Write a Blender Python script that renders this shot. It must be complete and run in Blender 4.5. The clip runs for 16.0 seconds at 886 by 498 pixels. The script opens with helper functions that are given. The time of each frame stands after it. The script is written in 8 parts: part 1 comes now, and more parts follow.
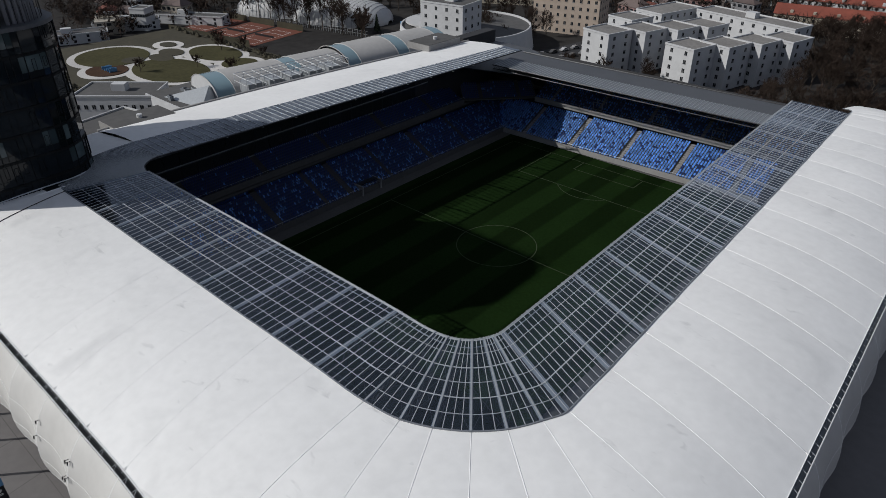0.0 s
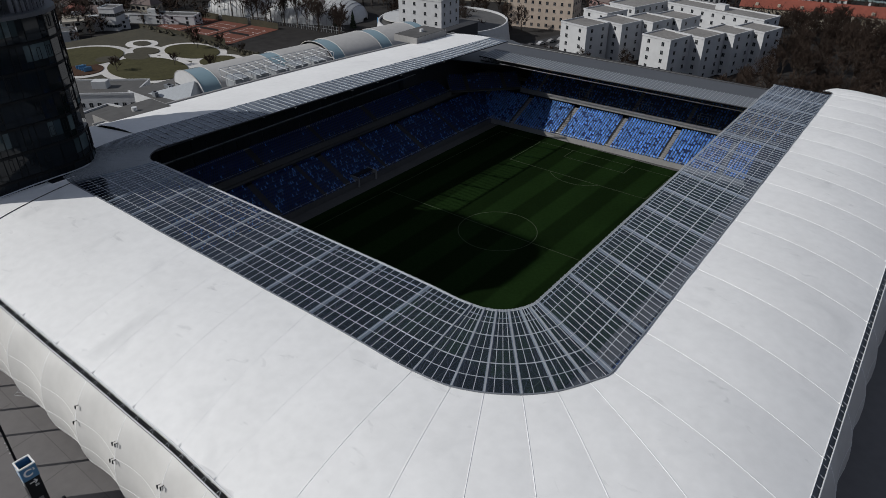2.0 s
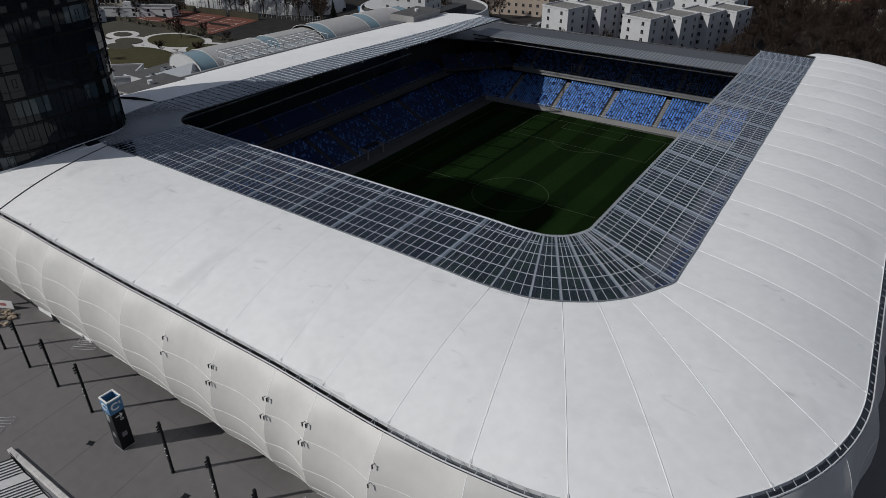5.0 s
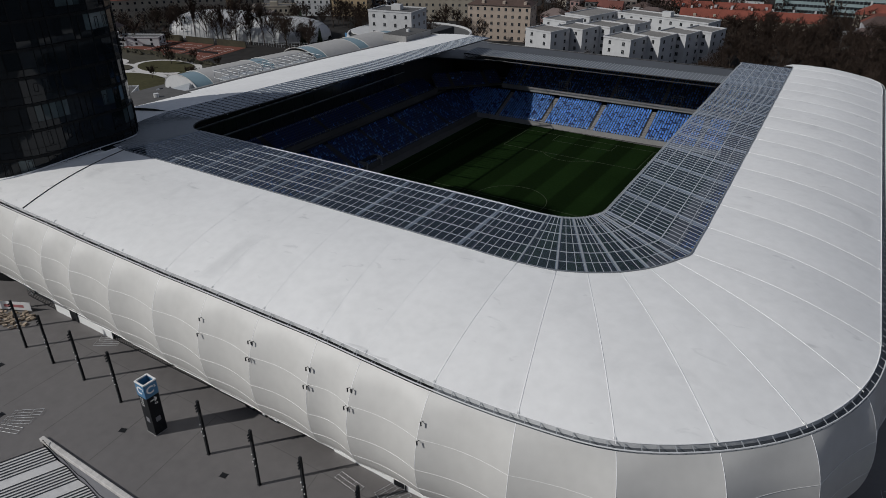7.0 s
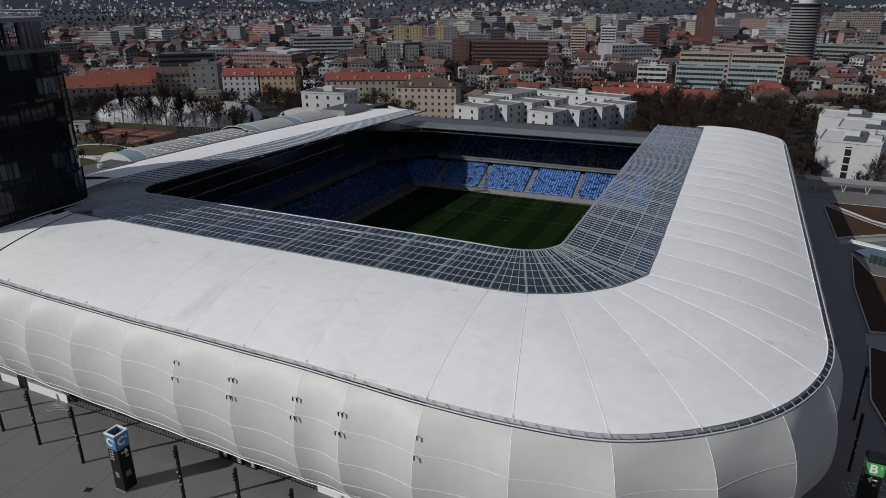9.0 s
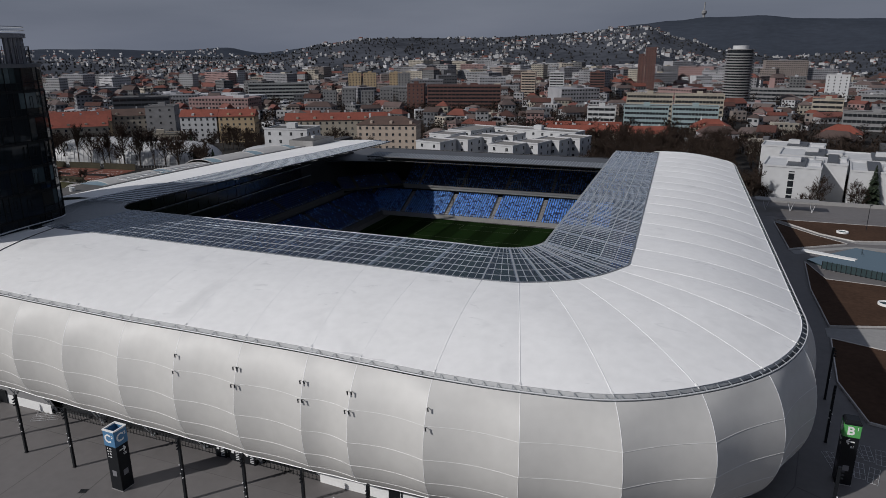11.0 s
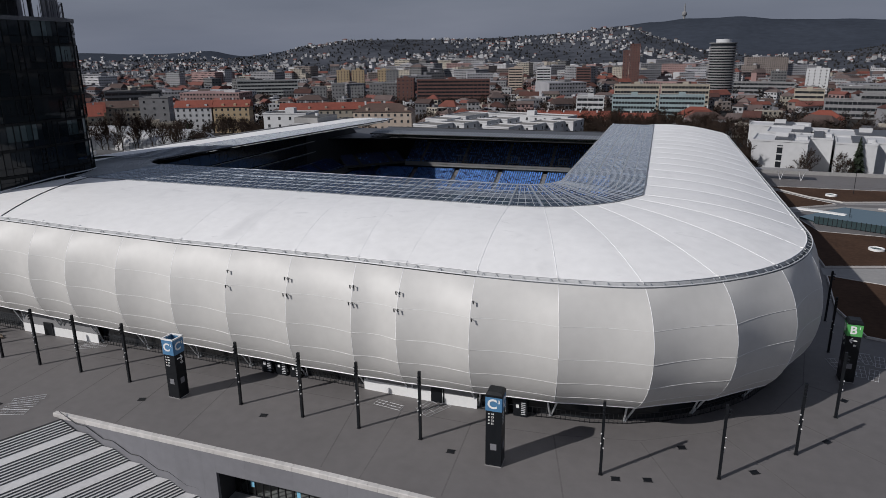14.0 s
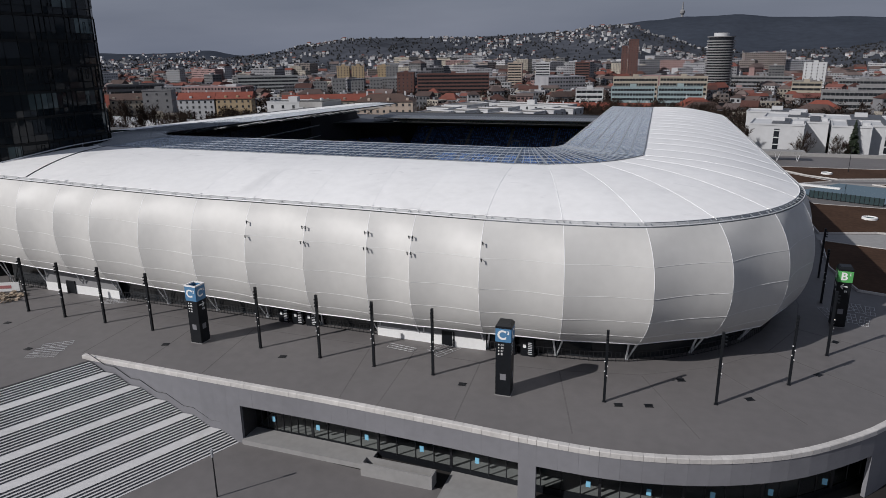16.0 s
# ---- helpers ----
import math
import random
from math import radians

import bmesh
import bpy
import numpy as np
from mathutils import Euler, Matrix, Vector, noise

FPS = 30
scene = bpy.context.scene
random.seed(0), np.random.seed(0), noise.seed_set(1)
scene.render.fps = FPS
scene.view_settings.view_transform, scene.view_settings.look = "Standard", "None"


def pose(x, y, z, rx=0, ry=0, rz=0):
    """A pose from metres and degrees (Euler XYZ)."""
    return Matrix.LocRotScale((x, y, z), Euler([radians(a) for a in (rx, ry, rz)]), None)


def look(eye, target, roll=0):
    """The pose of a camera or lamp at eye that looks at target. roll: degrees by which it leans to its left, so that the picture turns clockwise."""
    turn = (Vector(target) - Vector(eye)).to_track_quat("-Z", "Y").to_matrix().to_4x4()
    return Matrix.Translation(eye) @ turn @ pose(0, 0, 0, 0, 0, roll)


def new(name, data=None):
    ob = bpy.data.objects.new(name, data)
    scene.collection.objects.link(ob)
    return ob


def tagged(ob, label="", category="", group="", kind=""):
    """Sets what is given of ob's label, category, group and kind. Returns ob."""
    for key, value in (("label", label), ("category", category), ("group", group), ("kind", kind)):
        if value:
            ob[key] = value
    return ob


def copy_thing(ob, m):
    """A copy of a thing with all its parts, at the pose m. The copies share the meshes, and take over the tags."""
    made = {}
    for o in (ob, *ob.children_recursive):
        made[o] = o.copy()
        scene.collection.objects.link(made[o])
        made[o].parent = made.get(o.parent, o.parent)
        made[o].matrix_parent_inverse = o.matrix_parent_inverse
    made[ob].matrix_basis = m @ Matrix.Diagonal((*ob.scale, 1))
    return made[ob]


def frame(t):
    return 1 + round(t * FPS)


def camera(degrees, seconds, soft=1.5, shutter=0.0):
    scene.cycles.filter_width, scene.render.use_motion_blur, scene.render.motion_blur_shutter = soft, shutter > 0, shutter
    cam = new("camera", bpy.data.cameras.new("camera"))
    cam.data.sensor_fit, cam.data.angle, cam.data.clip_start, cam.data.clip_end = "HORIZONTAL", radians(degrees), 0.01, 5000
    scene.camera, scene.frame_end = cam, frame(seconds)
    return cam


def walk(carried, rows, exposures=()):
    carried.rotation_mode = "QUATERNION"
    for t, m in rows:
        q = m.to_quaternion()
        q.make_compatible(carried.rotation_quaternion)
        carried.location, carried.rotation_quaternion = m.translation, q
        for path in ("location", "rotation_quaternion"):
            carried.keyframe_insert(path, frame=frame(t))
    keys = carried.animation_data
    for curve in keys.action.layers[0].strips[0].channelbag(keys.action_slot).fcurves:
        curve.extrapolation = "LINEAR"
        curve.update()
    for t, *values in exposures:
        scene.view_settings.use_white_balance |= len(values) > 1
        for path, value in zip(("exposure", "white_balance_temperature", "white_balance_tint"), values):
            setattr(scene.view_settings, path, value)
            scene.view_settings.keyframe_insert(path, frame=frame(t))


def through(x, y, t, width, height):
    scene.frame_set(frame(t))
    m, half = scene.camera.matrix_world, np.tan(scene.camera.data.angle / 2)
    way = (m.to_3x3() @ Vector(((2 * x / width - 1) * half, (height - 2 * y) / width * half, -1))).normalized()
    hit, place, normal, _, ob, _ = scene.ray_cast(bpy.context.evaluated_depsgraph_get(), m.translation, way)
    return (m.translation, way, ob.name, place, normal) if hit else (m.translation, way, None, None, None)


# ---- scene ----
cam = camera(66.8, 16.0, soft=0.85)
PATH = [
    (0, (77.98, -105.78, 78.31), (49.54, -73.86, 52.38), -0.18),
    (0.5, (76.85, -107.54, 77.92), (49.43, -74.73, 52.01), -0.12),
    (1, (75.64, -109.34, 77.37), (48.66, -76.16, 51.47), -0.06),
    (1.5, (74.45, -111.20, 76.65), (47.72, -77.76, 50.81), -0.03),
    (2, (73.31, -113.45, 76.03), (46.83, -79.79, 50.23), -0.03),
    (2.5, (72.13, -115.86, 75.36), (46.21, -81.75, 49.57), 0.01),
    (3, (71.01, -118.37, 74.43), (45.66, -83.77, 48.73), -0.01),
    (3.5, (70.02, -120.96, 73.64), (45.08, -86.02, 48.00), -0.04),
    (4, (69.17, -123.47, 72.63), (44.41, -88.37, 47.03), -0.08),
    (6.5, (66.71, -134.13, 67.28), (43.41, -97.56, 42.38), -0.18),
    (7, (66.13, -136.28, 66.27), (42.70, -98.81, 42.87), -0.20),
    (7.5, (65.58, -138.25, 65.22), (42.34, -99.82, 43.25), -0.23),
    (8, (64.97, -140.20, 64.03), (42.95, -100.29, 43.51), -0.23),
    (8.5, (64.37, -142.04, 62.71), (43.60, -100.73, 43.68), -0.30),
    (9, (63.82, -143.85, 61.49), (43.92, -101.51, 43.85), -0.33),
    (11.5, (60.65, -152.44, 54.50), (43.92, -107.47, 40.43), -0.45),
    (12, (60.28, -154.24, 52.95), (43.80, -109.16, 38.96), -0.69),
    (12.5, (59.60, -155.70, 51.37), (43.37, -110.53, 37.34), -0.57),
    (13, (59.10, -157.39, 50.16), (42.97, -112.20, 36.11), -0.60),
    (13.5, (58.72, -159.21, 49.01), (42.61, -114.01, 34.96), -0.66),
    (14, (58.27, -160.84, 47.73), (42.17, -115.64, 33.65), -0.56),
    (14.5, (58.10, -162.14, 46.48), (41.98, -116.95, 32.41), -0.64),
    (15, (58.12, -163.47, 45.27), (42.04, -118.29, 31.14), -0.54),
    (15.5, (58.50, -165.01, 44.01), (42.40, -119.82, 29.93), -0.64),
    (16, (58.78, -166.55, 42.82), (42.75, -121.33, 28.73), -0.73),
]
walk(cam, [(t, look(eye, target, roll)) for t, eye, target, roll in PATH], [(0, -0.02, 6340, 8.5), (3, -0.1, 6340, 8.5), (6.5, -0.31, 6340, 8.5), (9, -0.24, 6330, 10), (12.5, -0.12, 6330, 11), (14.5, 0.02, 6330, 11.5), (16, 0.07, 6330, 11.5)])

# ---- sky and sun ----
SUN_EL, SUN_AZ = radians(34.0), math.atan2(-9.0, -8.1)      # toward the sun, from the shadows on the plaza
world = bpy.data.worlds.new("world")
scene.world = world
world.use_nodes = True
wn, wl = world.node_tree.nodes, world.node_tree.links
sky = wn.new("ShaderNodeTexSky")
sky.sky_type = 'NISHITA'
sky.sun_disc = False
sky.sun_elevation = SUN_EL
sky.sun_rotation = math.pi / 2 - SUN_AZ
sky.air_density, sky.dust_density, sky.ozone_density = 1.4, 3.0, 1.5
# thin high cloud: the sky's own light, greyed and mottled
w_tc = wn.new("ShaderNodeTexCoord")
w_map = wn.new("ShaderNodeMapping")
w_map.inputs["Scale"].default_value = (1.2, 1.2, 7.0)
w_noise = wn.new("ShaderNodeTexNoise")
w_noise.inputs["Scale"].default_value = 2.2
w_noise.inputs["Detail"].default_value = 6.0
w_ramp = wn.new("ShaderNodeValToRGB")
w_ramp.color_ramp.elements[0].position, w_ramp.color_ramp.elements[0].color = 0.35, (2.6, 2.95, 3.85, 1)
w_ramp.color_ramp.elements[1].position, w_ramp.color_ramp.elements[1].color = 0.75, (3.55, 3.9, 4.85, 1)
w_mix = wn.new("ShaderNodeMixRGB")
w_mix.inputs["Fac"].default_value = 0.88
bg = wn["Background"]
bg.inputs["Strength"].default_value = 0.057
wl.new(w_tc.outputs["Generated"], w_map.inputs["Vector"])
wl.new(w_map.outputs["Vector"], w_noise.inputs["Vector"])
wl.new(w_noise.outputs["Fac"], w_ramp.inputs["Fac"])
wl.new(sky.outputs["Color"], w_mix.inputs["Color1"])
wl.new(w_ramp.outputs["Color"], w_mix.inputs["Color2"])
wl.new(w_mix.outputs["Color"], bg.inputs["Color"])

sun_data = bpy.data.lights.new("sun", 'SUN')
sun_data.energy, sun_data.angle, sun_data.color = 3.2, radians(0.55), (1.0, 0.965, 0.92)
sun = new("sun", sun_data)
sun_dir = Vector((math.cos(SUN_AZ) * math.cos(SUN_EL), math.sin(SUN_AZ) * math.cos(SUN_EL), math.sin(SUN_EL)))
sun.matrix_world = look((0, 0, 400), Vector((0, 0, 400)) - sun_dir)


# ---- materials ----
def material(name, colour, rough=0.7, metal=0.0, vary=0.18, fine=3.0, coarse=0.12, bump=0.25, depth=0.02, per_object=0.0, tint=None, island=0.0, spec=0.5):
    """A surface with grain (fine, per metre) and broad stains (coarse, per metre)."""
    m = bpy.data.materials.new(name)
    m.use_nodes = True
    n, l = m.node_tree.nodes, m.node_tree.links
    p = n["Principled BSDF"]
    p.inputs["Roughness"].default_value = rough
    p.inputs["Metallic"].default_value = metal
    p.inputs["Specular IOR Level"].default_value = spec
    geo = n.new("ShaderNodeNewGeometry")
    a, b = n.new("ShaderNodeTexNoise"), n.new("ShaderNodeTexNoise")
    a.inputs["Scale"].default_value, b.inputs["Scale"].default_value = fine, coarse
    a.inputs["Detail"].default_value, b.inputs["Detail"].default_value = 4.0, 5.0
    for t in (a, b):
        l.new(geo.outputs["Position"], t.inputs["Vector"])
    mul = n.new("ShaderNodeMath"); mul.operation = 'ADD'
    l.new(a.outputs["Fac"], mul.inputs[0]); l.new(b.outputs["Fac"], mul.inputs[1])
    rng = n.new("ShaderNodeMapRange")
    rng.inputs["From Min"].default_value, rng.inputs["From Max"].default_value = 0.6, 1.4
    rng.inputs["To Min"].default_value, rng.inputs["To Max"].default_value = 0.0, 1.0
    l.new(mul.outputs[0], rng.inputs["Value"])
    mix = n.new("ShaderNodeMixRGB")
    lo = [max(0.0, c * (1 - vary)) for c in colour]
    hi = [min(1.0, c * (1 + vary)) for c in (tint or colour)]
    mix.inputs["Color1"].default_value, mix.inputs["Color2"].default_value = (*lo, 1), (*hi, 1)
    l.new(rng.outputs["Result"], mix.inputs["Fac"])
    out = mix.outputs["Color"]
    if per_object or island:
        if per_object:
            src = n.new("ShaderNodeObjectInfo").outputs["Random"]
        else:
            src = geo.outputs["Random Per Island"]
        amount = per_object or island
        r2 = n.new("ShaderNodeMapRange")
        r2.inputs["To Min"].default_value, r2.inputs["To Max"].default_value = 1 - amount, 1 + amount
        l.new(src, r2.inputs["Value"])
        hsv = n.new("ShaderNodeHueSaturation")
        l.new(out, hsv.inputs["Color"]); l.new(r2.outputs["Result"], hsv.inputs["Value"])
        out = hsv.outputs["Color"]
    l.new(out, p.inputs["Base Color"])
    if bump:
        bn = n.new("ShaderNodeBump")
        bn.inputs["Strength"].default_value, bn.inputs["Distance"].default_value = bump, depth
        l.new(a.outputs["Fac"], bn.inputs["Height"])
        l.new(bn.outputs["Normal"], p.inputs["Normal"])
    return m


def glass_material(name, tint, dirt, dirt_colour, rough=0.08, through=True, ior=1.5, per_object=0.0, coat=(1.0, 1.0, 1.0)):
    """A pane: clear or dark body, sky gloss by Fresnel, and a film of dirt."""
    m = bpy.data.materials.new(name)
    m.use_nodes = True
    n, l = m.node_tree.nodes, m.node_tree.links
    n.remove(n["Principled BSDF"])
    body = n.new("ShaderNodeBsdfTransparent" if through else "ShaderNodeBsdfDiffuse")
    body.inputs["Color"].default_value = (*tint, 1)
    film = n.new("ShaderNodeBsdfDiffuse")
    film.inputs["Color"].default_value = (*dirt_colour, 1)
    gloss = n.new("ShaderNodeBsdfGlossy")
    gloss.inputs["Roughness"].default_value = rough
    gloss.inputs["Color"].default_value = (*coat, 1)
    fres = n.new("ShaderNodeFresnel"); fres.inputs["IOR"].default_value = ior
    noise_t = n.new("ShaderNodeTexNoise"); noise_t.inputs["Scale"].default_value = 0.35; noise_t.inputs["Detail"].default_value = 6
    geo = n.new("ShaderNodeNewGeometry")
    l.new(geo.outputs["Position"], noise_t.inputs["Vector"])
    rng = n.new("ShaderNodeMapRange")
    rng.inputs["From Min"].default_value, rng.inputs["From Max"].default_value = 0.3, 0.7
    rng.inputs["To Min"].default_value, rng.inputs["To Max"].default_value = dirt * 0.5, dirt * 1.5
    l.new(noise_t.outputs["Fac"], rng.inputs["Value"])
    dirt_out = rng.outputs["Result"]
    if per_object:
        oi = n.new("ShaderNodeObjectInfo")
        r2 = n.new("ShaderNodeMapRange"); r2.inputs["To Min"].default_value, r2.inputs["To Max"].default_value = 1 - per_object, 1 + per_object
        mm = n.new("ShaderNodeMath"); mm.operation = 'MULTIPLY'
        l.new(oi.outputs["Random"], r2.inputs["Value"]); l.new(r2.outputs["Result"], mm.inputs[0]); l.new(dirt_out, mm.inputs[1])
        dirt_out = mm.outputs[0]
    m1, m2 = n.new("ShaderNodeMixShader"), n.new("ShaderNodeMixShader")
    l.new(dirt_out, m1.inputs["Fac"])
    l.new(body.outputs[0], m1.inputs[1]); l.new(film.outputs[0], m1.inputs[2])
    l.new(fres.outputs[0], m2.inputs["Fac"])
    l.new(m1.outputs[0], m2.inputs[1]); l.new(gloss.outputs[0], m2.inputs[2])
    l.new(m2.outputs[0], n["Material Output"].inputs["Surface"])
    return m


def striped_grass(name):
    """Mown turf: alternate bands across the pitch, and mottling; near black to hold the bowl's shade."""
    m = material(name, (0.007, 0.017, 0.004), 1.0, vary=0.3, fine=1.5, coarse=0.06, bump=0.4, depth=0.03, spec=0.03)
    n, l = m.node_tree.nodes, m.node_tree.links
    geo = n.new("ShaderNodeNewGeometry")
    sep = n.new("ShaderNodeSeparateXYZ"); l.new(geo.outputs["Position"], sep.inputs[0])
    mod = n.new("ShaderNodeMath"); mod.operation = 'PINGPONG'; mod.inputs[1].default_value = 5.5
    l.new(sep.outputs["X"], mod.inputs[0])
    st = n.new("ShaderNodeMapRange")
    st.inputs["From Min"].default_value, st.inputs["From Max"].default_value = 2.4, 3.1
    st.inputs["To Min"].default_value, st.inputs["To Max"].default_value = 0.72, 1.25
    l.new(mod.outputs[0], st.inputs["Value"])
    hsv = n.new("ShaderNodeHueSaturation")
    p = n["Principled BSDF"]
    src = p.inputs["Base Color"].links[0].from_socket
    l.new(src, hsv.inputs["Color"]); l.new(st.outputs["Result"], hsv.inputs["Value"])
    l.new(hsv.outputs["Color"], p.inputs["Base Color"])
    return m


